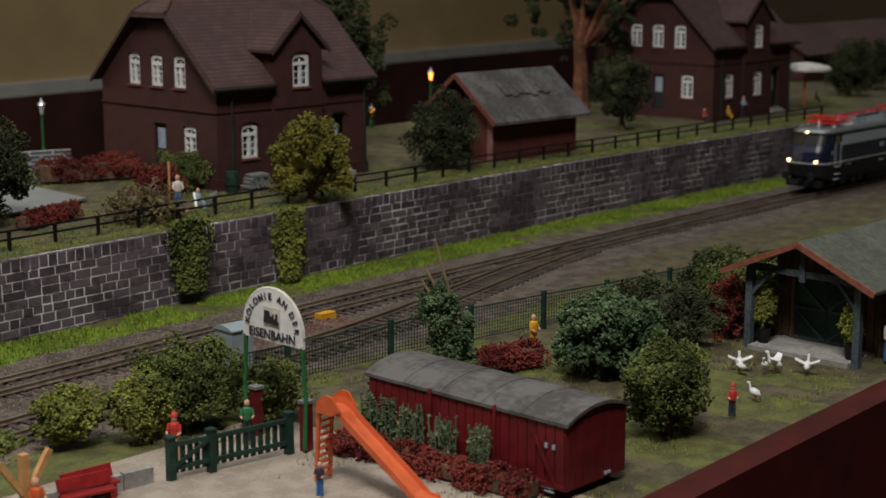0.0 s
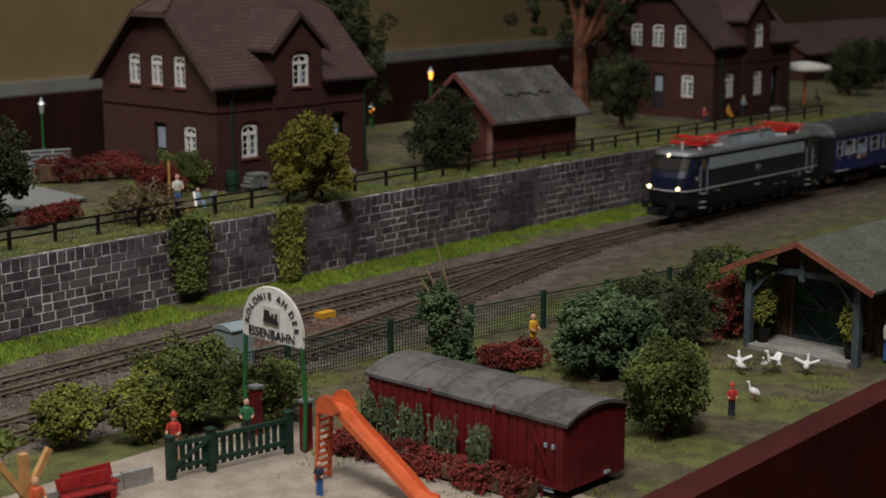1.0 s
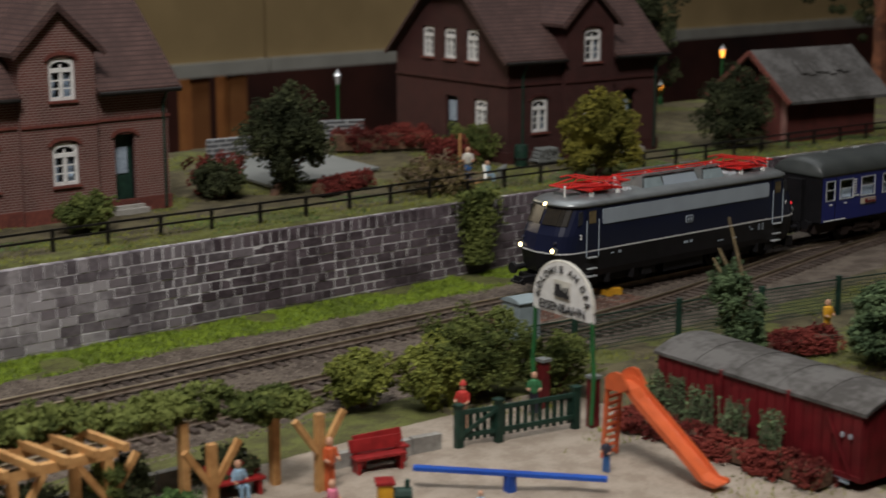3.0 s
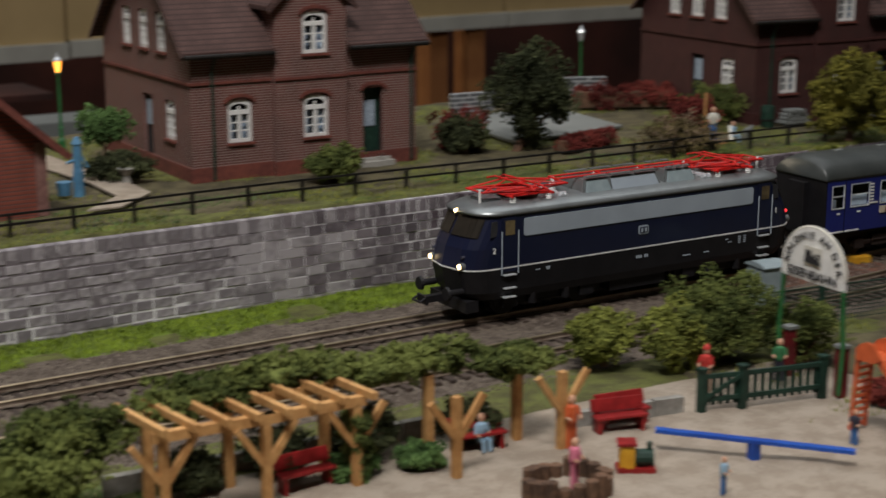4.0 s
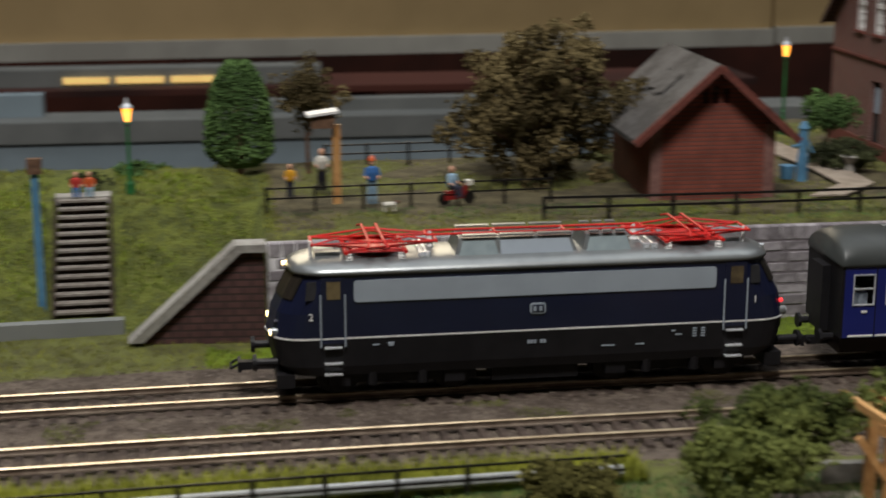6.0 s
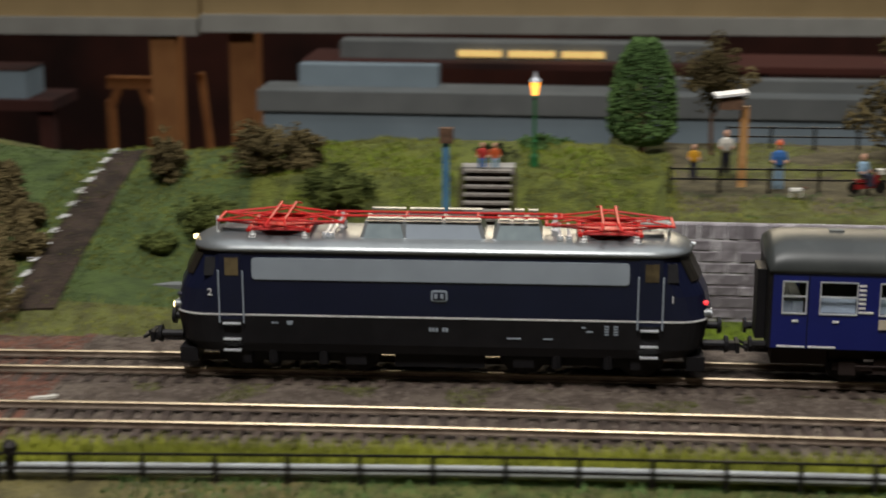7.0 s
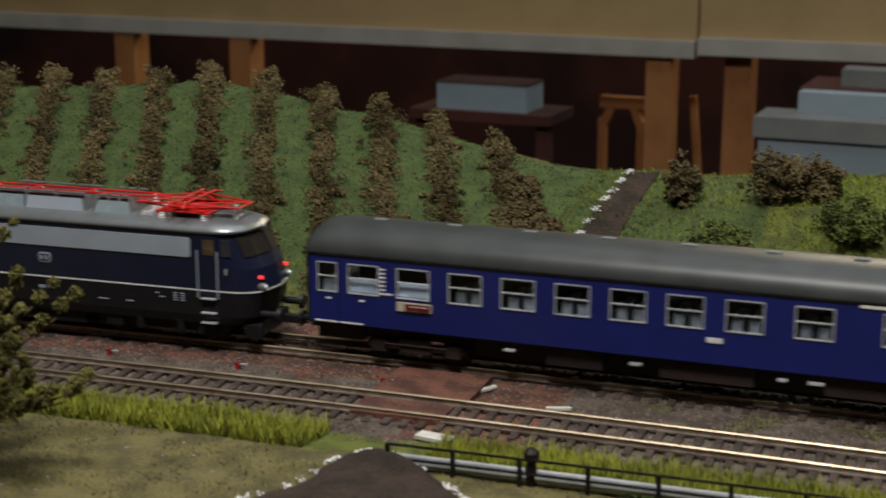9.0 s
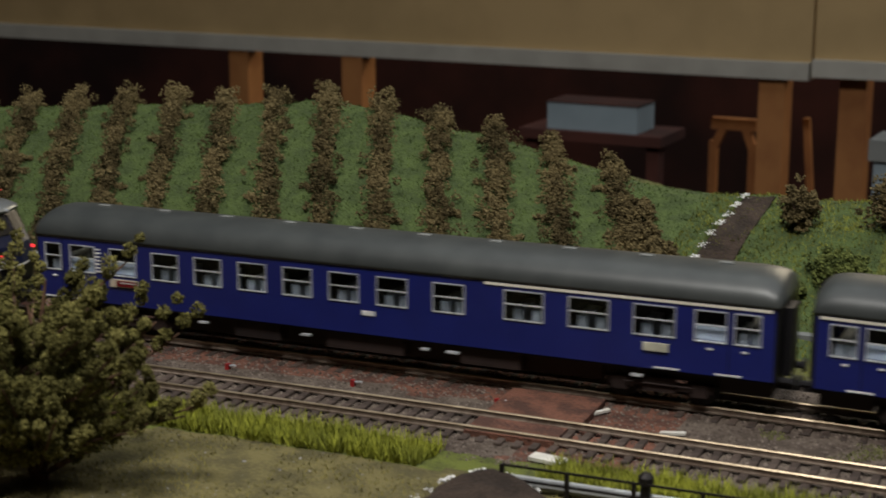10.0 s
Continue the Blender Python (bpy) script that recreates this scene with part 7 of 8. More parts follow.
def garden_gate():
    t = settle(thing("picket_fence", (0, 0, 0), "dark green wooden picket gate and fence", "fence"), "east", 0, 0, 0)
    posts = [Vector((0.3735, 0.4775, 0)), Vector((0.3885, 0.4745, 0)), Vector((0.4200, 0.4700, 0))]
    for p in posts:
        b = box(p.x - 0.0013, p.x + 0.0013, p.y - 0.0013, p.y + 0.0013, -0.002, 0.0136)
        bx(b, p.x - 0.0016, p.x + 0.0016, p.y - 0.0016, p.y + 0.0016, 0.0136, 0.0144)
        part("post", b, M["dark_green"], t)
    for p, q, m in ((posts[0], posts[1], 5), (posts[1], posts[2], 10)):
        for z in (0.0030, 0.0112):
            part("cross_rail", beam(bmesh.new(), p + Vector((0, 0, z)), q + Vector((0, 0, z)), 0.0010, 0.0016), M["dark_green"], t)
        if m == 5:
            part("brace", beam(bmesh.new(), p + Vector((0, -0.0006, 0.003)), q + Vector((0, -0.0006, 0.0115)), 0.0008, 0.0013), M["dark_green"], t)
        for k in range(m):
            v = p.lerp(q, (k + 0.8) / (m + 0.6))
            part("picket", box(v.x - 0.0009, v.x + 0.0009, v.y + 0.0003, v.y + 0.0010, 0.0008, 0.0105), M["dark_green"], t)
    for i in range(4):
        e = settle(thing("kerb_block", (0, 0, 0), "pale concrete block edging the sandy playground", "kerb", "kerb blocks"), "east", 0.3685 - 0.0115 * i, 0.4815 + 0.0014 * i, 0, -8)
        part("block", box(-0.0112, -0.0002, -0.0015, 0.0015, -0.003, 0.0042 - 0.0002 * i), M["concrete"], e)
    for i in range(8):
        e = settle(thing("kerb_block", (0, 0, 0), "pale concrete block edging the sandy playground", "kerb", "kerb blocks"), "mid", 0.3200 - 0.0165 * i, 0.4915 + 0.0008 * i, 0, -3)
        part("block", box(-0.0160, -0.0002, -0.0015, 0.0015, -0.003, 0.0045), M["concrete"], e)


def relay_box():
    t = settle(thing("relay_box", (0, 0, 0), "grey sheet-metal trackside box with a bowed lid", "box"), "east", 0.4790, 0.5795, -0.003, -2)
    part("body", box(0, 0.0115, -0.0060, 0.0060, 0, 0.0185), M["box_grey"], t)
    b = bmesh.new()
    ring = [(-0.0068 + 0.0136 * k / 8, 0.0185 + 0.0018 * (1 - (2 * k / 8 - 1) ** 2)) for k in range(9)]
    slab(b, [(-0.0006, y, z) for y, z in ring] + [(-0.0006, 0.0068, 0.0180), (-0.0006, -0.0068, 0.0180)], (0.0128, 0, 0))
    part("lid", b, M["box_grey"], t)
    part("label_plate", box(-0.0003, -0.00005, -0.0022, 0.0012, 0.0035, 0.0085), M["white_paint"], t)
    lettering("letter", "F", 0.0046, M["near_black"], t, pose(-0.0004, -0.0005, 0.0060, 90, 0, -90), 0.0001)


def mesh_fence():
    """Green wire mesh between square posts along the second track."""
    t = settle(thing("mesh_fence", (0, 0, 0), "dark green wire mesh fence along the track", "fence"), "east", 0, 0, 0)
    line = [(0.425, 0.5440), (0.481, 0.5400), (0.537, 0.5355), (0.583, 0.5295), (0.628, 0.5235), (0.669, 0.5170), (0.715, 0.512), (0.765, 0.507), (0.83, 0.50)]
    for x, y in line:
        part("post", box(x - 0.0010, x + 0.0010, y - 0.0010, y + 0.0010, -0.003, 0.0170), M["dark_green"], t)
    b = bmesh.new()
    for (xa, ya), (xb, yb) in zip(line, line[1:]):
        p, q = Vector((xa, ya, 0)), Vector((xb, yb, 0))
        m = int((q - p).length / 0.0016)
        for k in range(1, m):
            v = p.lerp(q, k / m)
            bx(b, v.x - 0.00012, v.x + 0.00012, v.y - 0.00012, v.y + 0.00012, 0.0, 0.0150)
        for k in range(10):
            z = 0.0006 + k * 0.0016
            beam(b, p + Vector((0, 0, z)), q + Vector((0, 0, z)), 0.00022, 0.00022)
        beam(b, p + Vector((0, 0, 0.0152)), q + Vector((0, 0, 0.0152)), 0.0005, 0.0005)
    ob = part("wire_mesh", b, M["dark_green"], t)
    ob["kind"] = "stuff"


def timber_shed():
    """An open-fronted shed with blue-grey posts, brown boards and green double doors; its front faces -x."""
    t = settle(thing("timber_shed", (0, 0, 0), "brown board shed with a porch on blue-grey posts", "shed"), "east", 0.6655, 0.3795, 0)
    D, W, H, R = 0.105, 0.0540, 0.0365, 0.0500
    blue = mat("blue_timber", (0.075, 0.10, 0.115), (0.04, 0.052, 0.06), 0.75, scale=500, bump=0.4)
    brown = mat("brown_board", (0.17, 0.10, 0.07), (0.09, 0.052, 0.038), 0.85, scale=500, bump=0.5, rnd=0.5)
    for y in (0.0, W):
        part("post", box(-0.0016, 0.0016, y - 0.0016, y + 0.0016, -0.002, H), blue, t, "blue-grey porch post")
        b = bmesh.new()
        s = 1 if y == 0 else -1
        beam(b, (0, y, H - 0.014), (0, y + s * 0.011, H - 0.001), 0.0016, 0.0016)
        part("brace", b, blue, t)
    part("tie_beam", box(-0.0014, 0.0014, 0, W, H - 0.0018, H + 0.0012), blue, t)
    part("king_post", box(-0.0020, -0.0014, W / 2 - 0.0014, W / 2 + 0.0014, H - 0.004, R), blue, t)
    x0 = 0.022
    for k in range(14):
        y = k * W / 14
        if 0.010 < y + W / 28 < W - 0.010:
            part("board", box(x0, x0 + 0.0012, y + 0.0002, y + W / 14 - 0.0002, 0.0300, H + 0.002 + 0.010 * (1 - abs(2 * (k + 0.5) / 14 - 1))), brown, t)
        else:
            part("board", box(x0, x0 + 0.0012, y + 0.0002, y + W / 14 - 0.0002, -0.002, H + 0.002 + 0.010 * (1 - abs(2 * (k + 0.5) / 14 - 1))), brown, t)
    for s in (0, 1):
        d = new("shed_door")
        d.parent = t
        y0 = 0.0105 + s * 0.0166
        part("leaf", box(x0 - 0.0003, x0 + 0.0008, y0, y0 + 0.0164, 0.0, 0.0295), M["dark_green"], d, "dark green door leaf")
        b = bmesh.new()
        for z in (0.0008, 0.0148, 0.0280):
            bx(b, x0 - 0.0010, x0 - 0.0003, y0 + 0.0003, y0 + 0.0161, z, z + 0.0014)
        for z in (0.002, 0.016):
            beam(b, (x0 - 0.0007, y0 + (0.001 if s else 0.0154), z), (x0 - 0.0007, y0 + (0.0154 if s else 0.001), z + 0.0122), 0.0006, 0.0012)
        part("ledge", b, blue, d)
    b = bmesh.new()
    bx(b, x0 - 0.0012, x0, 0.0088, 0.0104, 0, 0.0310)
    bx(b, x0 - 0.0012, x0, 0.0437, 0.0453, 0, 0.0310)
    bx(b, x0 - 0.0012, x0, 0.0088, 0.0453, 0.0297, 0.0312)
    part("door_frame", b, brown, t)
    for y in (0.0, W - 0.0012):
        for k in range(10):
            xa = x0 + 0.0014 + k * (D - x0) / 10
            part("side_board", box(xa, xa + (D - x0) / 10 - 0.0003, y, y + 0.0012, -0.002, H), brown, t)
    part("back_wall", box(D, D + 0.0012, 0, W, -0.002, H + 0.004), brown, t)
    part("window_shutter", box(x0 + 0.010, x0 + 0.022, -0.0010, -0.0001, 0.014, 0.028), blue, t, "blue-grey side shutter")
    part("porch_slab", box(-0.004, x0 - 0.0014, 0.002, W - 0.002, -0.003, 0.0006), M["concrete"], t, "pale paved porch floor")
    for s in (-1, 1):
        b = bmesh.new()
        k = (R - H) / (W / 2)
        q = [(-0.0070, W / 2, R), (D + 0.004, W / 2, R), (D + 0.004, W / 2 + s * (W / 2 + 0.0110), H - k * 0.0110 + 0.002), (-0.0070, W / 2 + s * (W / 2 + 0.0110), H - k * 0.0110 + 0.002)]
        slab(b, q, (0, 0, 0.0014))
        part("roof_slope", b, mat("green_felt", (0.105, 0.115, 0.085), (0.065, 0.07, 0.055), 0.9, scale=350, bump=0.5), t, "mossy grey-green roof felt")
        b = bmesh.new()
        beam(b, (-0.0076, W / 2, R + 0.0002), (-0.0076, W / 2 + s * (W / 2 + 0.0110), H - k * 0.0110 + 0.0022), 0.0012, 0.0026)
        part("barge_board", b, mat("red_board", (0.24, 0.085, 0.05), (0.15, 0.05, 0.03), 0.7, scale=400), t, "red-brown barge board")
    for y in (0.0050, 0.0490):
        p = settle(thing("potted_shrub", (0, 0, 0), "light green shrub in a black tub", "plant", "tubs before the shed"), "east", 0.6700, 0.3795 + y, 0.0006)
        part("tub", lathe(bmesh.new(), [(0.0024, 0), (0.0034, 0.007), (0.0030, 0.007)], 14), M["iron"], p)
        foliage("crown", (0, 0, 0.0165), (0.0048, 0.0048, 0.0105), 700, 0.0011, M["leaf_bright"], int(y * 1e4), p, 0.2, 0.6)


def bench(board, x, y, z, turn, w=0.0185):
    t = settle(thing("garden_bench", (0, 0, 0), "small red painted garden bench", "bench", "red benches"), board, x, y, z, turn)
    part("seat", box(0, w, -0.0045, 0.0, 0.0036, 0.0044), M["bench_red"], t)
    b = bmesh.new()
    slab(b, [(0, 0.0, 0.0052), (w, 0.0, 0.0052), (w, 0.0014, 0.0090), (0, 0.0014, 0.0090)], (0, 0.0008, 0))
    part("backrest", b, M["bench_red"], t)
    for xx in (0.001, w - 0.0022):
        part("leg", box(xx, xx + 0.0012, -0.0040, 0.0, -0.002, 0.0036), M["bench_red"], t)
        part("back_strut", box(xx, xx + 0.0012, 0.0001, 0.0009, -0.002, 0.0060), M["bench_red"], t)


def pergola():
    t = settle(thing("pergola", (0, 0, 0), "pale pine pergola overgrown with green climbers", "pergola"), "mid", 0, 0, -0.002)
    front = [(0.1960, 0.4680), (0.2265, 0.4660), (0.2560, 0.4660), (0.2850, 0.4560), (0.3265, 0.4590)]
    back = [(0.1980, 0.4855), (0.2230, 0.4850), (0.2535, 0.4820), (0.2890, 0.4790), (0.3195, 0.4740)]
    H = 0.0262
    for x, y in front:
        part("post", box(x - 0.0013, x + 0.0013, y - 0.0013, y + 0.0013, -0.002, H), M["pine"], t)
        for s in (-1, 1):
            part("brace", beam(bmesh.new(), (x + s * 0.001, y - 0.0003, H - 0.0125), (x + s * 0.0095, y - 0.0003, H - 0.0005), 0.0018, 0.0019), M["pine"], t)
    for x, y in back:
        part("post", box(x - 0.0014, x + 0.0014, y - 0.0014, y + 0.0014, -0.002, H), M["pine"], t)
    for row in (front, back):
        for (xa, ya), (xb, yb) in zip(row, row[1:]):
            if xb > 0.257:
                continue
            part("beam", beam(bmesh.new(), (xa - 0.003, ya, H + 0.001), (xb + 0.003, yb, H + 0.001), 0.0026, 0.0030), M["pine"], t)
    for k in range(8):
        x = 0.193 + k * 0.0092
        y0 = float(np.interp(x, [p[0] for p in front], [p[1] for p in front]))
        part("rafter", beam(bmesh.new(), (x + 0.002, y0 - 0.0055, H + 0.0035), (x - 0.002, y0 + 0.024, H + 0.0035), 0.0019, 0.0022), M["pine"], t)
    for i, (x, y, z, rx, ry, rz, m) in enumerate(((0.158, 0.476, 0.022, 0.021, 0.016, 0.015, "leaf"), (0.172, 0.482, 0.029, 0.018, 0.012, 0.009, "leaf"), (0.215, 0.487, 0.032, 0.022, 0.010, 0.007, "leaf"), (0.245, 0.489, 0.033, 0.026, 0.010, 0.008, "leaf"), (0.285, 0.483, 0.032, 0.026, 0.011, 0.006, "leaf"), (0.318, 0.474, 0.030, 0.014, 0.010, 0.005, "leaf"), (0.258, 0.468, 0.016, 0.004, 0.004, 0.013, "leaf"), (0.112, 0.492, 0.006, 0.014, 0.012, 0.009, "leaf_olive"))):
        foliage("climber", (x, y, z - 0.002), (rx, ry, rz * 0.85), 2400, 0.0014, M[m], 130 + i, t, 0.45, 0.55)
    return t


def pergola_shrubs():
    for i, (x, y, r, h) in enumerate(((0.212, 0.487, 0.010, 0.013), (0.240, 0.486, 0.011, 0.015), (0.268, 0.484, 0.012, 0.016), (0.280, 0.470, 0.008, 0.006), (0.258, 0.474, 0.009, 0.006), (0.305, 0.481, 0.010, 0.013))):
        bush("mid", x, y, -0.001, r, h, M["leaf_dark"] if h > 0.01 else M["leaf_green"], "low dark shrub growing under the pergola", 170 + i, 700, 0.0014)


def toy_things():
    t = settle(thing("seesaw", (0, 0, 0), "long bright blue seesaw plank on a pivot", "seesaw"), "sign", 0.3665, 0.4295, -0.001)
    part("plank", beam(bmesh.new(), (-0.0225, 0.0210, 0.0065), (0.0225, -0.0210, 0.0045), 0.0030, 0.0012), M["blue_paint"], t)
    part("pivot", box(-0.0015, 0.0015, -0.0015, 0.0015, -0.002, 0.005), M["blue_paint"], t)
    t = settle(thing("rocking_engine", (0, 0, 0), "toy rocking engine, green boiler and yellow cab", "toy"), "sign", 0.3285, 0.4400, -0.002, -30)
    part("chassis", box(-0.006, 0.006, -0.003, 0.003, 0.0005, 0.0020), M["bench_red"], t)
    b = bmesh.new()
    rod(b, (-0.0005, 0, 0.0048), (0.0055, 0, 0.0048), 0.0026, n=12)
    rod(b, (0.0042, 0, 0.006), (0.0042, 0, 0.0098), 0.0008)
    part("boiler", b, M["dark_green"], t)
    part("cab", box(-0.0050, -0.0005, -0.0028, 0.0028, 0.0020, 0.0092), M["yellow_paint"], t)
    part("cab_roof", box(-0.0058, 0.0002, -0.0032, 0.0032, 0.0092, 0.0100), M["bench_red"], t)
    for x in (-0.004, 0.0, 0.004):
        part("wheel", rod(bmesh.new(), (x, -0.0034, 0.0012), (x, 0.0034, 0.0012), 0.0013, n=10), M["bench_red"], t)
    t = settle(thing("sandpit", (0, 0, 0), "ring of upright brown log palisades", "sandpit"), "sign", 0.3000, 0.4350, -0.002)
    for k in range(18):
        a = 6.28 * k / 18
        hh = 0.006 + 0.002 * ((k * 5) % 4) / 3
        part("log", rod(bmesh.new(), (0.0125 * math.cos(a), 0.0095 * math.sin(a), -0.001), (0.0125 * math.cos(a), 0.0095 * math.sin(a), hh), 0.0020, n=8), M["bark"], t)
    part("sand_fill", lathe(bmesh.new(), [(0.011, 0.0), (0.010, 0.0022), (0.002, 0.0028)], 16), M["sand"], t)


def figure(board, x, y, z, h, top, legs, label, turn=0.0, hat=None, seated=False):
    """A small painted figure as one plain shape."""
    b = bmesh.new()
    s = h / 0.0205
    if seated:
        for q in (-1, 1):
            rod(b, (q * 0.0012 * s, 0, 0.004 * s), (q * 0.0014 * s, -0.0042 * s, 0.0045 * s), 0.0011 * s, 0.0009 * s, 6, 1)
            rod(b, (q * 0.0014 * s, -0.0042 * s, 0.0045 * s), (q * 0.0014 * s, -0.0046 * s, 0.0), 0.0009 * s, 0.0008 * s, 6, 1)
        base = 0.0035 * s
    else:
        for q in (-1, 1):
            rod(b, (q * 0.0013 * s, 0, 0), (q * 0.0009 * s, 0, 0.0098 * s), 0.0010 * s, 0.0012 * s, 6, 1)
        base = 0.0092 * s
    lathe(b, [(0.0012 * s, base), (0.0021 * s, base + 0.0012 * s), (0.0023 * s, base + 0.0048 * s), (0.0020 * s, base + 0.0066 * s), (0.0008 * s, base + 0.0074 * s)], 8, mi=0)
    for q in (-1, 1):
        rod(b, (q * 0.0022 * s, 0, base + 0.0064 * s), (q * 0.0030 * s, -0.0010 * s, base + 0.0030 * s), 0.0008 * s, 0.0006 * s, 6, 0)
        rod(b, (q * 0.0030 * s, -0.0010 * s, base + 0.0030 * s), (q * 0.0022 * s, -0.0028 * s, base + 0.0022 * s), 0.0006 * s, 0.0005 * s, 6, 2)
    lathe(b, [(0.0006 * s, base + 0.0070 * s), (0.0013 * s, base + 0.0082 * s), (0.0014 * s, base + 0.0094 * s), (0.0009 * s, base + 0.0104 * s), (0.0002 * s, base + 0.0107 * s)], 8, mi=2)
    if hat:
        lathe(b, [(0.0017 * s, base + 0.0097 * s), (0.0013 * s, base + 0.0108 * s), (0.0003 * s, base + 0.0120 * s)], 8, mi=3)
    ob = part("figurine", b, [top, legs, M["skin"], hat or M["bark"]])
    tagged(ob, label, "figurine", "painted figurines")
    ob.matrix_basis = on(board, x, y, z, turn)
    return ob


def goose(board, x, y, z, turn, spread, s=1.0):
    t = settle(thing("goose", (0, 0, 0), "white model goose on the grass", "goose", "geese in the yard"), board, x, y, z, turn)
    b = bmesh.new()
    lathe(b, [(0.0003, -0.0030), (0.0013, -0.0016), (0.0017, 0.0), (0.0014, 0.0018), (0.0004, 0.0030)], 10)
    bmesh.ops.rotate(b, verts=b.verts, matrix=Matrix.Rotation(radians(70), 3, "Y"))
    bmesh.ops.translate(b, verts=b.verts, vec=(0, 0, 0.0032))
    part("body", b, M["white_paint"], t, "white plump body", True)
    b = bmesh.new()
    rod(b, (0.0022, 0, 0.0038), (0.0030, 0, 0.0068), 0.0006, 0.0005, 6)
    rod(b, (0.0028, 0, 0.0068), (0.0041, 0, 0.0070), 0.0007, 0.0004, 6)
    part("neck", b, M["white_paint"], t)
    for q in (-1, 1):
        b = bmesh.new()
        e = 0.0052 if spread else 0.0016
        slab(b, [(0.0014, q * 0.0010, 0.0040), (0.0010, q * e, 0.0058 if spread else 0.0030), (-0.0010, q * e, 0.0054 if spread else 0.0028), (-0.0018, q * 0.0010, 0.0038)], (0, 0, 0.0003))
        part("wing", b, M["white_paint"], t)
        part("leg", rod(bmesh.new(), (0, q * 0.0006, 0), (0, q * 0.0006, 0.0022), 0.0002, n=5), M["orange"], t)
    t.scale = (s, s, s)


def street_lamp(board, x, y, z, h, lit):
    t = settle(thing("street_lamp", (0, 0, 0), "green cast lamp post with a glowing lantern" if lit else "green cast lamp post with an unlit silver lantern", "lamp", "old street lamps"), board, x, y, z)
    b = bmesh.new()
    lathe(b, [(0.0022, -0.002), (0.0020, 0.004), (0.0012, 0.0055), (0.0009, 0.010), (0.0012, 0.0105), (0.0008, 0.0115), (0.0007, h - 0.0105), (0.0014, h - 0.0098), (0.0008, h - 0.009)], 12)
    part("pole", b, M["green_paint"], t, "green cast pole")
    b = bmesh.new()
    lathe(b, [(0.0010, h - 0.0090), (0.0020, h - 0.0035), (0.0021, h - 0.0030)], 8)
    part("lantern", b, M["lamp_warm"] if lit else M["chrome"], t, "glowing orange lantern glass" if lit else "silver lantern")
    b = bmesh.new()
    lathe(b, [(0.0026, h - 0.0031), (0.0022, h - 0.0022), (0.0010, h - 0.0010), (0.0005, h + 0.0006), (0.0002, h + 0.0016)], 10)
    part("cap", b, M["chrome"], t, "pale metal cap")
    return t


def terrace_fence():
    """A low dark rail along the top of the wall, posts every few centimetres."""
    t = thing("rail_fence", (0, 0, 0), "low dark brown two-rail fence along the terrace edge", "fence")
    xs = np.arange(0.135, 1.30, 0.0265)
    pts = [Vector((x, wall_y(x) + 0.0195 + 0.0015 * math.sin(x * 23), T_Z)) for x in xs]
    for p in pts:
        part("post", box(p.x - 0.0007, p.x + 0.0007, p.y - 0.0007, p.y + 0.0007, p.z - 0.002, p.z + 0.0090), M["iron"], t)
    for z in (0.0046, 0.0086):
        for p, q in zip(pts, pts[1:]):
            part("cross_rail", beam(bmesh.new(), p + Vector((0, -0.0008, z)), q + Vector((0, -0.0008, z)), 0.0006, 0.0010), M["iron"], t)


def pipe_fence():
    """The pale pipe beside the second track with its dark handrail."""
    t = settle(thing("pipe_rail", (0, 0, 0), "pale grey pipe and dark thin handrail beside the track", "railing"), "crossing", 0, 0, 0)
    x0, x1 = -0.184, 0.150
    yy = lambda x: 0.5065 - 0.018 * (x + 0.06) ** 2 * 4 - 0.02 * max(0, x)
    xs = np.linspace(x0, x1, 13)
    b = bmesh.new()
    for a, c in zip(xs, xs[1:]):
        rod(b, (a, yy(a) - 0.0030, 0.0012), (c, yy(c) - 0.0030, 0.0012), 0.0019, n=10)
    part("pipe", b, mat("pipe_grey", (0.42, 0.44, 0.43), (0.30, 0.31, 0.30), 0.5, scale=200), t, "pale grey pipe")
    for k, x in enumerate(np.arange(x0, x1, 0.0205)):
        b = box(x - 0.0006, x + 0.0006, yy(x) - 0.0066, yy(x) - 0.0054, -0.003, 0.0072)
        part("post", b, M["iron"], t)
    b = bmesh.new()
    for a, c in zip(xs, xs[1:]):
        for z in (0.0070, 0.0026):
            beam(b, (a, yy(a) - 0.0060, z), (c, yy(c) - 0.0060, z), 0.0006, 0.0007)
    part("handrail", b, M["iron"], t)
    b = bmesh.new()
    lathe(b, [(0.0016, -0.002), (0.0016, 0.006), (0.0024, 0.0068), (0.0024, 0.0088), (0.0012, 0.0100)], 10, (-0.1400, yy(-0.1400) - 0.004, 0))
    part("end_post", b, M["iron"], t, "dark mushroom-headed end post")


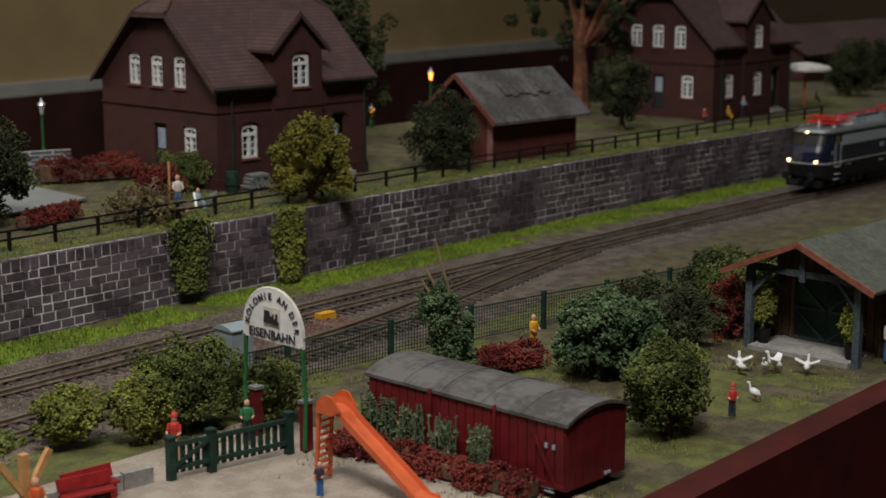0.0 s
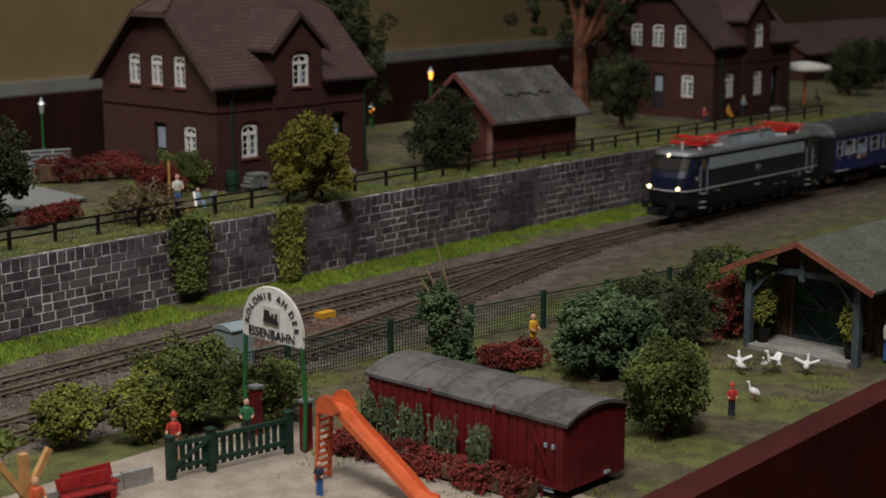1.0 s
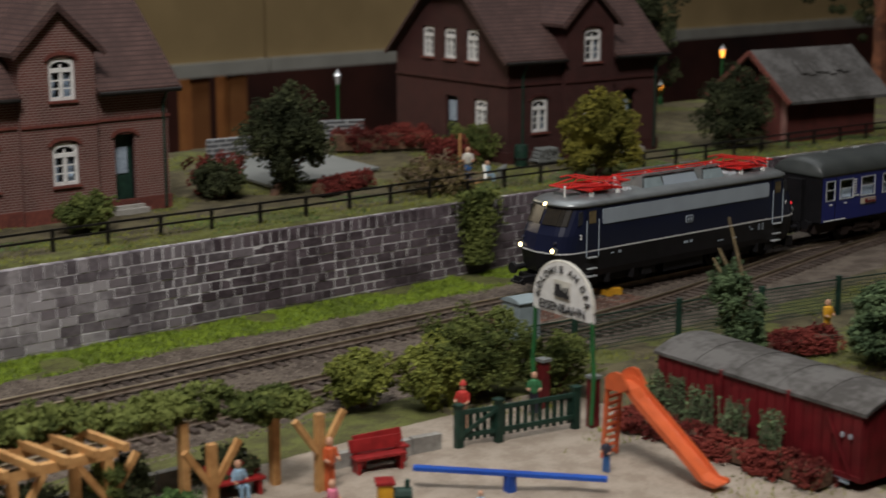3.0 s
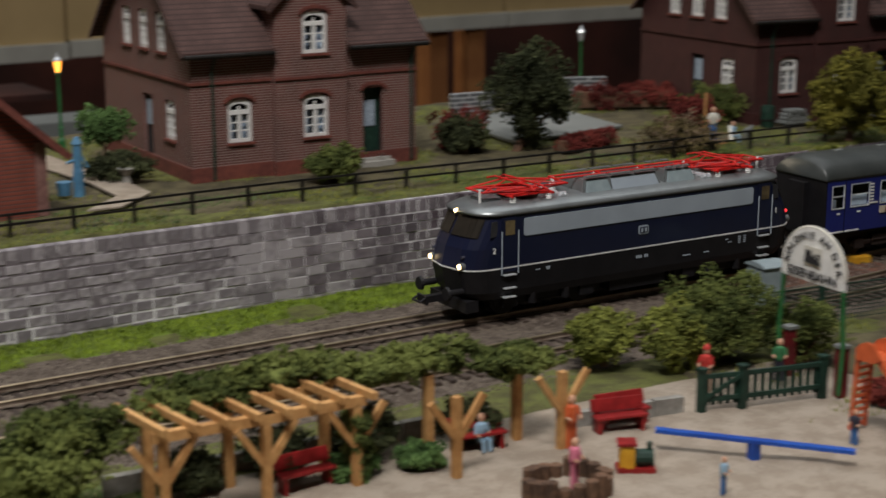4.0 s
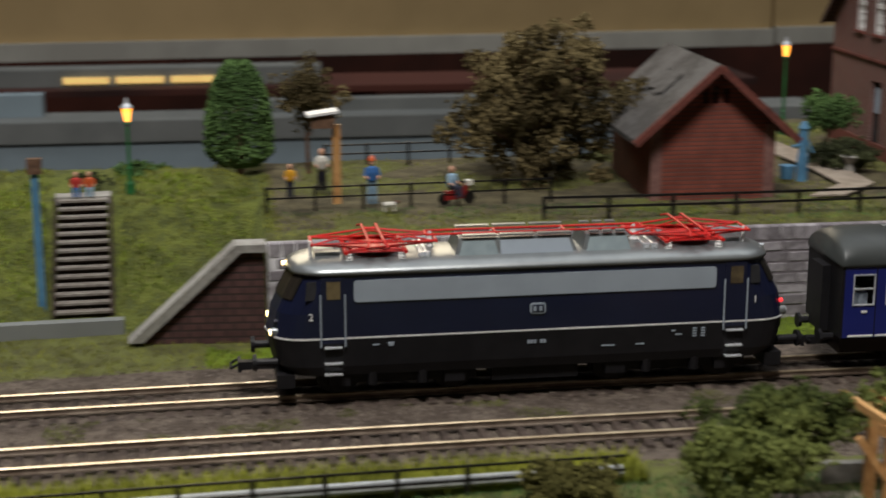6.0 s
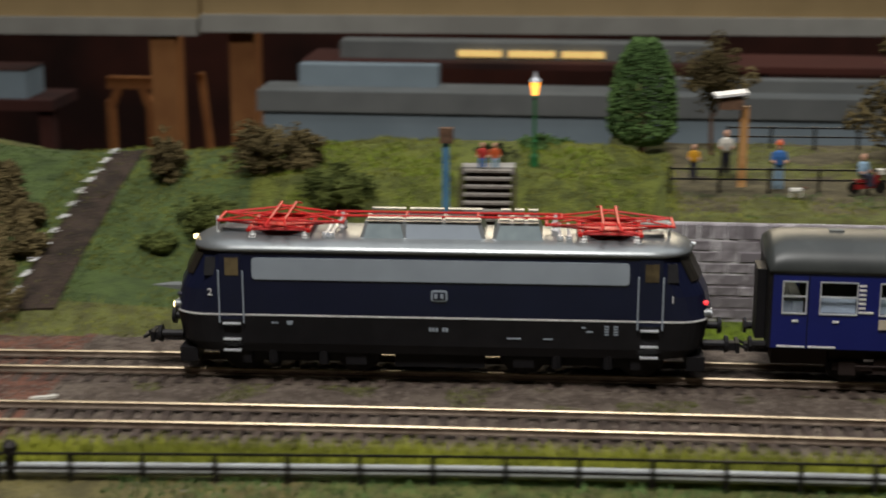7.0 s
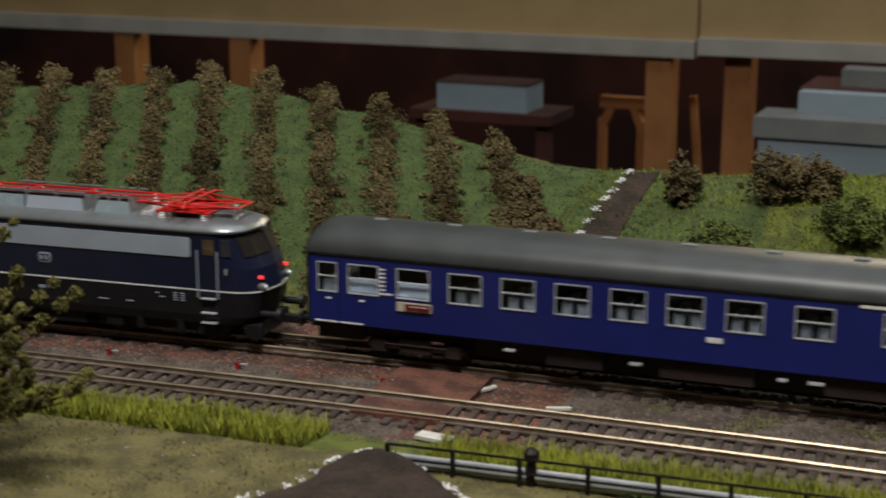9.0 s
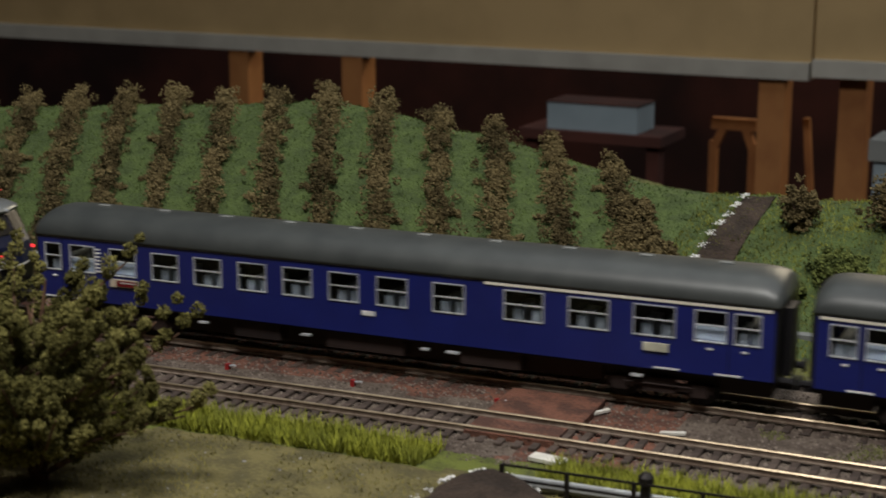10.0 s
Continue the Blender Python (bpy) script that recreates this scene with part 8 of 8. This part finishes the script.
def dark_road():
    """The dark ramp of earth road that climbs to the crossing, with pale crumbling edges."""
    rng = np.random.default_rng(8)
    n, m = 44, 34
    v, f = [], []

    def edges(y):
        d = 0.4475 - y
        return -0.2215 - 0.29 * d - 0.002 * math.sin(d * 160), -0.2110 + 1.45 * d + 0.002 * math.sin(d * 130 + 1)

    for i in range(n):
        y = 0.4490 - 0.150 * (i / (n - 1)) ** 1.3
        xa, xb = edges(y)
        for j in range(m):
            w = j / (m - 1) * 2 - 1
            x = xa + (xb - xa) * (w + 1) / 2
            z = 0.0004 + 0.0042 * (1 - w ** 4) * min(1, i / 6 + 0.2) + 0.0008 * noise.noise(Vector((x * 160, y * 160, 0))) + 0.0004 * noise.noise(Vector((x * 500, y * 500, 0)))
            if j in (0, m - 1) or i == 0:
                z = -0.006
            v.append((x, y + 0.0008 * noise.noise(Vector((x * 240, 0, 0))), z))
    for i in range(n - 1):
        for j in range(m - 1):
            a = i * m + j
            f.append((a, a + m, a + m + 1, a + 1))
    tagged(mesh_np("earth_road", v, f, M["asphalt"], True), "dark brown earth road ramp towards the crossing", "road", kind="structure")
    pts, big = [], []
    for k in range(330):
        y = 0.449 - 0.085 * rng.uniform() ** 1.2
        xa, xb = edges(y)
        if k % 2 and noise.noise(Vector((y * 120, 3, 0))) > -0.1:
            (big if rng.uniform() < 0.45 else pts).append((xb + rng.normal(0.0010, 0.0016), y, 0.0006 + abs(rng.normal(0, 0.0006))))
        elif noise.noise(Vector((y * 150, 9, 0))) > -0.05:
            pts.append((xa + rng.normal(-0.0004, 0.0009), y, 0.0006 + abs(rng.normal(0, 0.0004))))
    for k in range(26):
        pts.append((rng.uniform(-0.2225, -0.2100), 0.449 + rng.normal(0, 0.0009), 0.0008))
    va, fa = lumps(np.array(pts), 0.0007, rng, 0.7)
    vb, fb = lumps(np.array(big), 0.0013, rng, 0.6)
    tagged(mesh_np("edge_rubble", np.concatenate([va, vb]), np.concatenate([fa, fb + len(va)]), M["white_paint"]), "white plaster crumbs along the road edge", "rubble", kind="stuff")
    # the upper lane beside the vineyard
    b = bmesh.new()
    ring = []
    for k in range(14):
        s = k / 13
        y = 0.668 + 0.135 * s
        xc = -0.1660 + 0.018 * s
        p0, p1 = VIEW_ZONE["hill"] @ Vector((xc - 0.0085 * (1.1 - 0.3 * s), y, 0)), VIEW_ZONE["hill"] @ Vector((xc + 0.0085 * (1.1 - 0.3 * s), y, 0))
        ring.append([(q.x, q.y, hill(q.x, q.y) + 0.0009) for q in (p0.lerp(p1, u / 4) for u in range(5))])
    for ra, rb in zip(ring, ring[1:]):
        for u in range(4):
            slab(b, [ra[u], ra[u + 1], rb[u + 1], rb[u]], (0, 0, -0.004))
    tagged(part("field_lane", b, M["asphalt"]), "dark earth lane climbing beside the vineyard", "road", kind="structure")
    pts = []
    for a in [row[0] for row in ring]:
        for k in range(34):
            pts.append((a[0] + rng.normal(0, 0.0010), a[1] + rng.uniform(-0.006, 0.006), a[2] + 0.0008))
    vv, ff = lumps(np.array(pts), 0.00055, rng, 0.6)
    tagged(mesh_np("edge_rubble", vv, ff, M["white_paint"]), "white plaster crumbs beside the lane", "rubble", kind="stuff")


def stairway():
    t = settle(thing("stairway", (0, 0, 0), "weathered grey-brown steps up the grassy bank", "stairs"), "stairs", -0.0148, 0, 0)
    n = 14
    tread = mat("tread", (0.25, 0.23, 0.20), (0.15, 0.13, 0.11), 0.85, scale=400, bump=0.4)
    for k in range(n):
        y, z = 0.704 + k * 0.0038, 0.0010 + k * 0.0027
        w = 0.0108 - 0.0008 * k / n
        part("tread", box(-w, w, y, y + 0.0046, z, z + 0.0009), tread, t, "pale worn tread")
        part("riser", box(-w, w, y + 0.0014, y + 0.0020, z - 0.0026, z), M["asphalt"], t)
    part("landing", box(-0.0115, 0.0115, 0.704 + n * 0.0038, 0.782, 0.0345, 0.0378), M["concrete"], t, "paved landing")
    for s in (-1, 1):
        b = bmesh.new()
        slab(b, [(s * 0.0110, 0.702, -0.004), (s * 0.0110, 0.704 + n * 0.0038, 0.030), (s * 0.0110, 0.704 + n * 0.0038, 0.0375), (s * 0.0110, 0.702, 0.0015)], (s * 0.0012, 0, 0))
        part("side_wall", b, M["asphalt"], t)
    b = bmesh.new()
    p = settle(thing("blue_mast", (0, 0, 0), "slim pale blue mast with a brown box on top", "mast"), "stairs", -0.0305, 0.7065, 0)
    part("mast", box(-0.0014, 0.0014, -0.0010, 0.0010, -0.004, 0.0580), M["pump_blue"], p)
    part("head", box(-0.0026, 0.0030, -0.0020, 0.0020, 0.0580, 0.0640), M["bark"], p)


freight_wagon()
slide()
colony_sign()
garden_gate()
relay_box()
mesh_fence()
timber_shed()
pergola()
pergola_shrubs()
toy_things()
terrace_fence()
pipe_fence()
dark_road()
stairway()
bench("mid", 0.3480, 0.4690, 0, -8)
bench("mid", 0.2330, 0.4740, 0, 2)
bench("mid", 0.2945, 0.4755, 0, -10)
bench("east", 0.3300, 0.4790, 0, -10)
street_lamp("east", 0.6310, 0.9525, T_Z, 0.0425, False)
street_lamp("east", 0.9975, 0.9492, T_Z, 0.0430, True)
street_lamp("east", 0.935, 0.955, T_Z, 0.0175, True)
street_lamp("mid", 0.3062, 0.8790, T_Z, 0.0490, True)
street_lamp("stairs", 0.0050, 0.7660, T_Z, 0.0400, True)
for _x, _y, _t, _s, _k in ((0.6245, 0.4120, 40, True, 1.0), (0.6290, 0.4025, 200, False, 0.9), (0.6330, 0.4000, 100, True, 1.1), (0.6390, 0.3880, 20, True, 1.0), (0.6210, 0.4090, 120, False, 0.8), (0.5900, 0.3830, 90, False, 0.9)):
    goose("east", _x, _y, 0.0, _t, _s, _k)
# painted figurines
figure("east", 0.5905, 0.4985, -0.001, 0.0175, M["yellow_paint"], M["yellow_paint"], "small figurine in a long yellow dress")
figure("east", 0.5830, 0.7460, T_Z, 0.0190, M["cloth_white"], M["cloth_blue"], "small figurine in pale shirt and blue trousers", -30)
part_pole = tagged(part("garden_pole", rod(bmesh.new(), (0, 0, 0), (0, 0, 0.026), 0.0007), M["pine"]), "thin upright wooden pole", "pole")
part_pole.matrix_basis = on("east", 0.5790, 0.7480, T_Z)
figure("east", 0.5905, 0.7380, T_Z, 0.0160, M["cloth_pale"], M["cloth_pale"], "small grey-blue crouching figurine", 40, seated=True)
figure("east", 0.7780, 0.860, T_Z, 0.0170, M["cloth_pale"], M["cloth_red"], "small seated figurine on a garden bench", 0, seated=True)
figure("east", 0.6790, 0.3720, 0, 0.0200, M["cloth_white"], M["cloth_blue"], "small figurine in blue overalls by the shed", 60)
figure("east", 0.5640, 0.3770, 0, 0.0130, M["cloth_red"], M["cloth_dark"], "garden gnome figurine with a red cap", -40, M["cloth_red"])
figure("east", 0.3840, 0.4890, 0.001, 0.0170, M["cloth_red"], M["skin"], "small figurine with a red cap behind the gate", -60, M["cloth_red"])
figure("east", 0.4150, 0.4870, 0.001, 0.0160, M["cloth_green"], M["cloth_dark"], "small figurine in green behind the fence", -40)
figure("east", 0.3975, 0.4290, -0.001, 0.0120, M["cloth_dark"], M["cloth_blue"], "small dark-haired figurine at the slide", -70)
figure("mid", 0.3040, 0.4715, -0.001, 0.0170, M["cloth_pale"], M["cloth_pale"], "small seated figurine in a pale blue dress", 0, seated=True)
figure("mid", 0.3290, 0.4570, -0.001, 0.0180, M["orange"], M["orange"], "small figurine in orange by the pergola", 0)
figure("sign", 0.3010, 0.4330, 0.0008, 0.0160, M["cloth_pink"], M["cloth_pink"], "small pink figurine in the sandpit", 30)
figure("sign", 0.3390, 0.4110, -0.001, 0.0120, M["cloth_pale"], M["cloth_blue"], "small blue figurine on the sand", 30)
figure("stairs", -0.0175, 0.7600, 0.0378, 0.0150, M["cloth_red"], M["cloth_blue"], "small seated figurine in red on the steps", 0, seated=True)
figure("stairs", -0.0120, 0.7600, 0.0378, 0.0150, M["orange"], M["cloth_pale"], "small seated figurine in orange on the steps", 0, seated=True)
figure("stairs", 0.0720, 0.7430, T_Z, 0.0150, M["yellow_paint"], M["cloth_dark"], "small figurine in a yellow vest", 0)
figure("stairs", 0.0870, 0.7560, T_Z, 0.0190, M["cloth_white"], M["cloth_dark"], "small figurine in a pale jacket", 0)
figure("stairs", 0.1045, 0.7240, T_Z, 0.0200, M["cloth_blue"], M["cloth_pale"], "small figurine in blue with an orange cap", 0, M["orange"])
figure("stairs", 0.1370, 0.7170, T_Z + 0.0035, 0.0185, M["cloth_pale"], M["cloth_dark"], "small figurine in pale blue riding a moped", 40, seated=True)
figure("east", 1.155, 0.786, T_Z, 0.0150, M["cloth_red"], M["cloth_dark"], "small seated figurine before the far house", 0, seated=True)
figure("east", 1.1830, 0.781, T_Z, 0.0160, M["yellow_paint"], M["yellow_paint"], "small seated figurine in yellow", 0, seated=True)
figure("east", 1.2060, 0.781, T_Z, 0.0180, M["cloth_pale"], M["cloth_dark"], "small figurine in grey-blue before the house", 0)
figure("east", 1.3600, 0.800, T_Z, 0.0160, M["cloth_white"], M["cloth_dark"], "small figurine under the parasol", 0, seated=True)


def moped():
    t = settle(thing("moped", (0, 0, 0), "tiny red moped with a pale case", "moped"), "stairs", 0.1390, 0.7165, T_Z, 10)
    for x in (-0.0055, 0.0055):
        part("wheel", rod(bmesh.new(), (x, -0.0006, 0.0026), (x, 0.0006, 0.0026), 0.0026, n=14), M["iron"], t)
    b = bmesh.new()
    beam(b, (-0.0055, 0, 0.0030), (0.0030, 0, 0.0036), 0.0014, 0.0022)
    beam(b, (0.0030, 0, 0.0036), (0.0046, 0, 0.0085), 0.0012, 0.0018)
    bx(b, -0.0050, 0.0010, -0.0012, 0.0012, 0.0048, 0.0060)
    part("frame", b, M["bench_red"], t)
    part("case", box(0.0040, 0.0068, -0.0016, 0.0016, 0.0080, 0.0100), M["cloth_white"], t)
    d = settle(thing("small_dog", (0, 0, 0), "tiny white and brown model dog", "dog"), "stairs", 0.1095, 0.7085, T_Z)
    part("body", rod(bmesh.new(), (-0.0026, 0, 0.0026), (0.0022, 0, 0.0028), 0.0012, 0.0011), M["cloth_white"], d)
    part("head", rod(bmesh.new(), (0.0022, 0, 0.0034), (0.0042, 0, 0.0038), 0.0009, 0.0006), M["bark"], d)
    for x in (-0.0022, 0.0018):
        for y in (-0.0006, 0.0006):
            part("leg", rod(bmesh.new(), (x, y, 0), (x, y, 0.0024), 0.0004, n=5), M["cloth_white"], d)


def bird_house():
    t = settle(thing("bird_house", (0, 0, 0), "feeding house with a pale roof on a wooden post", "bird house"), "stairs", 0.0905, 0.7300, T_Z)
    part("post", box(-0.0016, 0.0016, -0.0016, 0.0016, -0.002, 0.0330), M["pine"], t)
    part("house", box(-0.0105, -0.0010, -0.0040, 0.0040, 0.0320, 0.0370), M["bark"], t)
    b = bmesh.new()
    slab(b, [(-0.0125, -0.0052, 0.0368), (0.0006, -0.0052, 0.0384), (0.0006, 0.0052, 0.0384), (-0.0125, 0.0052, 0.0368)], (0, 0, 0.0010))
    part("roof", b, M["white_paint"], t, "pale plank roof")


def water_pump():
    t = settle(thing("water_pump", (0, 0, 0), "blue cast-iron garden pump with a tub", "pump"), "mid", 0.2720, 0.7535, T_Z)
    part("column", lathe(bmesh.new(), [(0.0026, -0.002), (0.0024, 0.010), (0.0020, 0.012), (0.0020, 0.022), (0.0024, 0.023), (0.0010, 0.026)], 12), M["pump_blue"], t)
    part("tub", lathe(bmesh.new(), [(0.0030, 0), (0.0036, 0.006), (0.0030, 0.006)], 12, (-0.0065, 0.001, 0)), M["pump_blue"], t)
    b = bmesh.new()
    rod(b, (0, 0, 0.016), (-0.005, 0, 0.0145), 0.0007)
    rod(b, (0, 0, 0.021), (0.004, -0.002, 0.012), 0.0005)
    part("spout", b, M["pump_blue"], t)
    p = settle(thing("stone_trough", (0, 0, 0), "small grey stone bird bath by the path", "bird bath"), "mid", 0.2985, 0.7640, T_Z)
    part("bowl", lathe(bmesh.new(), [(0.0026, -0.001), (0.0016, 0.004), (0.0042, 0.0075), (0.0036, 0.0080)], 14), M["concrete"], p)
    q = settle(thing("garden_path", (0, 0, 0), "pale gravel garden path to the house", "path", kind="structure"), "mid", 0, 0, T_Z)
    pts = [(0.268, 0.712), (0.290, 0.735), (0.290, 0.775), (0.283, 0.83), (0.280, 0.88)]
    b = bmesh.new()
    for (xa, ya), (xb, yb) in zip(pts, pts[1:]):
        slab(b, [(xa - 0.007, ya, 0.0004), (xa + 0.009, ya, 0.0004), (xb + 0.009, yb, 0.0004), (xb - 0.007, yb, 0.0004)], (0, 0, 0.0008))
    part("gravel_bed", b, M["sand"], q)


def yard_things():
    p = settle(thing("paved_yard", (0, 0, 0), "light grey paved yard with hedges", "yard", kind="structure"), "mid", 0, 0, T_Z)
    b = bmesh.new()
    slab(b, [(0.515, 0.760, 0.0004), (0.600, 0.775, 0.0004), (0.610, 0.85, 0.0004), (0.530, 0.86, 0.0004)], (0, 0, 0.0012))
    part("paving", b, M["slate_grey"], p)
    for bd, x0, y0, x1, y1 in (("mid", 0.550, 0.880, 0.580, 0.878), ("mid", 0.600, 0.900, 0.635, 0.895), ("east", 0.585, 0.955, 0.640, 0.935)):
        w = settle(thing("garden_wall", (0, 0, 0), "low grey stone garden wall with white joints", "wall", "garden walls"), bd, 0, 0, T_Z)
        b = bmesh.new()
        beam(b, (x0, y0, 0.005), (x1, y1, 0.005), 0.003, 0.012)
        part("stonework", b, courses("yard_stone", (0.10, 0.105, 0.115), (0.34, 0.35, 0.36), 0.009, 0.0028, 0.0005), w)
    r = settle(thing("rain_barrel", (0, 0, 0), "dark green rain barrel under the downpipe", "barrel"), "east", 0.6440, 0.7740, T_Z)
    part("barrel", lathe(bmesh.new(), [(0.0036, -0.001), (0.0042, 0.004), (0.0042, 0.008), (0.0036, 0.0115), (0.0030, 0.0115)], 16), M["dark_green"], r)
    part("hoop", lathe(bmesh.new(), [(0.0040, 0.0028), (0.0045, 0.0031), (0.0045, 0.0037), (0.0040, 0.0040)], 16), M["iron"], r)
    s = settle(thing("log_pile", (0, 0, 0), "pile of grey cut firewood against the house", "firewood"), "east", 0.6620, 0.7730, T_Z)
    rr = random.Random(4)
    for row in range(4):
        for k in range(8 - row):
            x = -0.008 + 0.0024 * k + 0.0012 * row
            part("log", rod(bmesh.new(), (x, -0.004 + rr.uniform(-1, 1) * 0.0008, 0.0012 + 0.0021 * row), (x + rr.uniform(-1, 1) * 0.0006, 0.004, 0.0012 + 0.0021 * row), 0.00115, n=7), M["slate_grey"], s)
    d = settle(thing("garden_dog", (0, 0, 0), "grey model dog beside the figurine", "dog"), "east", 0.6010, 0.7390, T_Z, 30)
    part("body", rod(bmesh.new(), (-0.004, 0, 0.0048), (0.004, 0, 0.0052), 0.0016, 0.0018), M["slate_grey"], d)
    for x in (-0.0034, 0.0034):
        for y in (-0.0009, 0.0009):
            part("leg", rod(bmesh.new(), (x, y, 0), (x, y, 0.0045), 0.0005, n=5), M["slate_grey"], d)
    part("head", rod(bmesh.new(), (0.004, 0, 0.0060), (0.0068, 0, 0.0066), 0.0013, 0.0008), M["slate_grey"], d)
    g = settle(thing("timber_pile", (0, 0, 0), "loose pale planks lying by the brushwood", "timber"), "east", 0.578, 0.731, T_Z)
    for k, (x, y, a, z) in enumerate(((0, 0, 0.4, 0.001), (-0.008, 0.003, 0.2, 0.0016), (0.002, -0.004, 1.0, 0.004))):
        part("plank", beam(bmesh.new(), (x - 0.006 * math.cos(a), y - 0.006 * math.sin(a), z), (x + 0.006 * math.cos(a), y + 0.006 * math.sin(a), z + (0.006 if k == 2 else 0)), 0.0013, 0.0007), M["cloth_white"] if k == 2 else M["pine"], g)
    u = settle(thing("parasol", (0, 0, 0), "pale garden parasol on an orange pole", "parasol"), "east", 1.3365, 0.7985, T_Z)
    part("canopy", lathe(bmesh.new(), [(0.0245, 0.0310), (0.0225, 0.0345), (0.012, 0.0372), (0.002, 0.0385)], 16), M["cloth_white"], u, "pale cream canopy", True)
    part("pole", rod(bmesh.new(), (0, 0, -0.001), (0, 0, 0.037), 0.0011), M["orange"], u)
    t = settle(thing("picnic_table", (0, 0, 0), "small wooden garden table with benches", "table"), "east", 0.790, 0.855, T_Z, -10)
    part("tabletop", box(-0.010, 0.010, -0.005, 0.005, 0.0080, 0.0090), M["pine"], t)
    for y in (-0.009, 0.009):
        part("plank_seat", box(-0.010, 0.010, y - 0.0018, y + 0.0018, 0.0045, 0.0052), M["pine"], t)
    for x in (-0.007, 0.007):
        part("trestle", box(x - 0.0007, x + 0.0007, -0.0095, 0.0095, -0.001, 0.0040), M["pine"], t)
        part("leg", box(x - 0.0007, x + 0.0007, -0.0008, 0.0008, 0.0040, 0.0080), M["pine"], t)
    f = settle(thing("farm_building", (0, 0, 0), "long dark red-brown building with a low tiled roof", "building"), "east", 1.56, 0.93, T_Z)
    part("wall", box(0, 0.30, 0, 0.09, -0.003, 0.030), M["brick_dark"], f)
    for sg in (-1, 1):
        b = bmesh.new()
        slab(b, [(-0.008, 0.045, 0.056), (0.31, 0.045, 0.056), (0.31, 0.045 + sg * 0.055, 0.027), (-0.008, 0.045 + sg * 0.055, 0.027)], (0, 0, 0.002))
        part("roof_slope", b, M["tile"], f)
    b = bmesh.new()
    slab(b, [(0, 0.0005, 0.030), (0, 0.0895, 0.030), (0, 0.045, 0.054)], (0.002, 0, 0))
    part("gable_wall", b, M["brick_dark"], f)


def back_fence():
    t = settle(thing("rail_fence", (0, 0, 0), "thin dark two-rail garden fence", "fence"), "stairs", 0, 0, T_Z)
    for y, x0, x1 in ((0.815, 0.095, 0.175), (0.7185, 0.060, 0.180)):
        for x in np.arange(x0, x1 + 0.001, 0.020):
            part("post", box(x - 0.0006, x + 0.0006, y - 0.0006, y + 0.0006, -0.002, 0.0098), M["iron"], t)
        for z in (0.0050, 0.0092):
            part("cross_rail", beam(bmesh.new(), (x0, y - 0.0008, z), (x1, y - 0.0008, z), 0.0005, 0.0007), M["iron"], t)


def crossing_details():
    b = box(-0.0060, 0.0060, -0.0026, 0.0026, 0, 0.0012)
    ob = tagged(part("concrete_slab", b, M["cloth_white"]), "small pale slab beside the rails", "slab")
    ob.matrix_basis = on("crossing", -0.1800, 0.5310, -0.0025, -8)
    for x, y, tn in ((-0.1790, 0.5835, 60), (-0.150, 0.572, 20)):
        ob = tagged(part("pale_stone", slab(bmesh.new(), [(-0.0045, -0.0008, 0), (0.0040, -0.0011, 0), (0.0046, 0.0006, 0), (-0.0038, 0.0010, 0)], (0, 0, 0.0009)), M["cloth_white"]), "flat pale stone strip between the tracks", "stone")
        ob.matrix_basis = on("crossing", x, y, -0.0030, tn)
    part_ = settle(thing("crossing_deck", (0, 0, 0), "rust-brown planking of the level crossing", "crossing", kind="structure"), "crossing", 0, 0, 0)
    part("deck", box(-0.215, -0.180, 0.566, 0.5935, -0.005, -0.0012), M["rust_bed"], part_)
    part("deck", box(-0.215, -0.183, 0.5450, 0.5600, -0.005, -0.0014), M["rust_bed"], part_)
    for x, y in ((-0.262, 0.5875), (-0.315, 0.5885), (-0.205, 0.5860)):
        s = settle(thing("point_lantern", (0, 0, 0), "tiny red and silver point lantern beside the track", "lantern", "point lanterns"), "hill", x, y, -0.003)
        part("housing", box(-0.0008, 0.0008, -0.0008, 0.0008, -0.001, 0.0017), M["bench_red"], s)
        part("lever", rod(bmesh.new(), (0.001, 0, 0.0010), (0.0040, -0.001, 0.0016), 0.0004), M["chrome"], s)
    s = settle(thing("point_motor", (0, 0, 0), "yellow point machine box beside the rails", "box"), "east", 0.577, 0.6215, -0.004)
    part("housing", box(-0.005, 0.005, -0.0025, 0.0025, 0, 0.0035), M["yellow_paint"], s)


moped()
bird_house()
water_pump()
yard_things()
back_fence()
crossing_details()


# ---------------------------------------------------------------- what moves


def loco_x(t):
    """Where the locomotive's middle is at t seconds."""
    return float(np.interp(t, [0.0, 1.0, 2.5, 4.0, 5.0, 6.0, 6.2, 7.3, 8.0, 8.5, 10.0], [1.186, 1.0059, 0.7359, 0.4564, 0.2834, 0.1120, 0.0783, -0.1060, -0.2268, -0.3085, -0.5642]))


def motions():
    times = [0.0, 1.0, 2.0, 2.5, 3.2, 4.0, 4.5, 5.0, 5.5, 6.0, 6.6, 7.3, 8.0, 8.5, 9.0, 9.5, 10.0]
    for ob, off in ((LOCO, 0.0), (COACHES[0], 0.1084 + COACH_L / 2), (COACHES[1], 0.4212 + COACH_L / 2), (COACHES[2], 0.7340 + COACH_L / 2)):
        rows = []
        for t in times:
            x = loco_x(t) + off
            rows.append((t, pose(x, track_y(x), 0.0, 0, 0, track_turn(x))))
        walk(ob, rows)


motions()
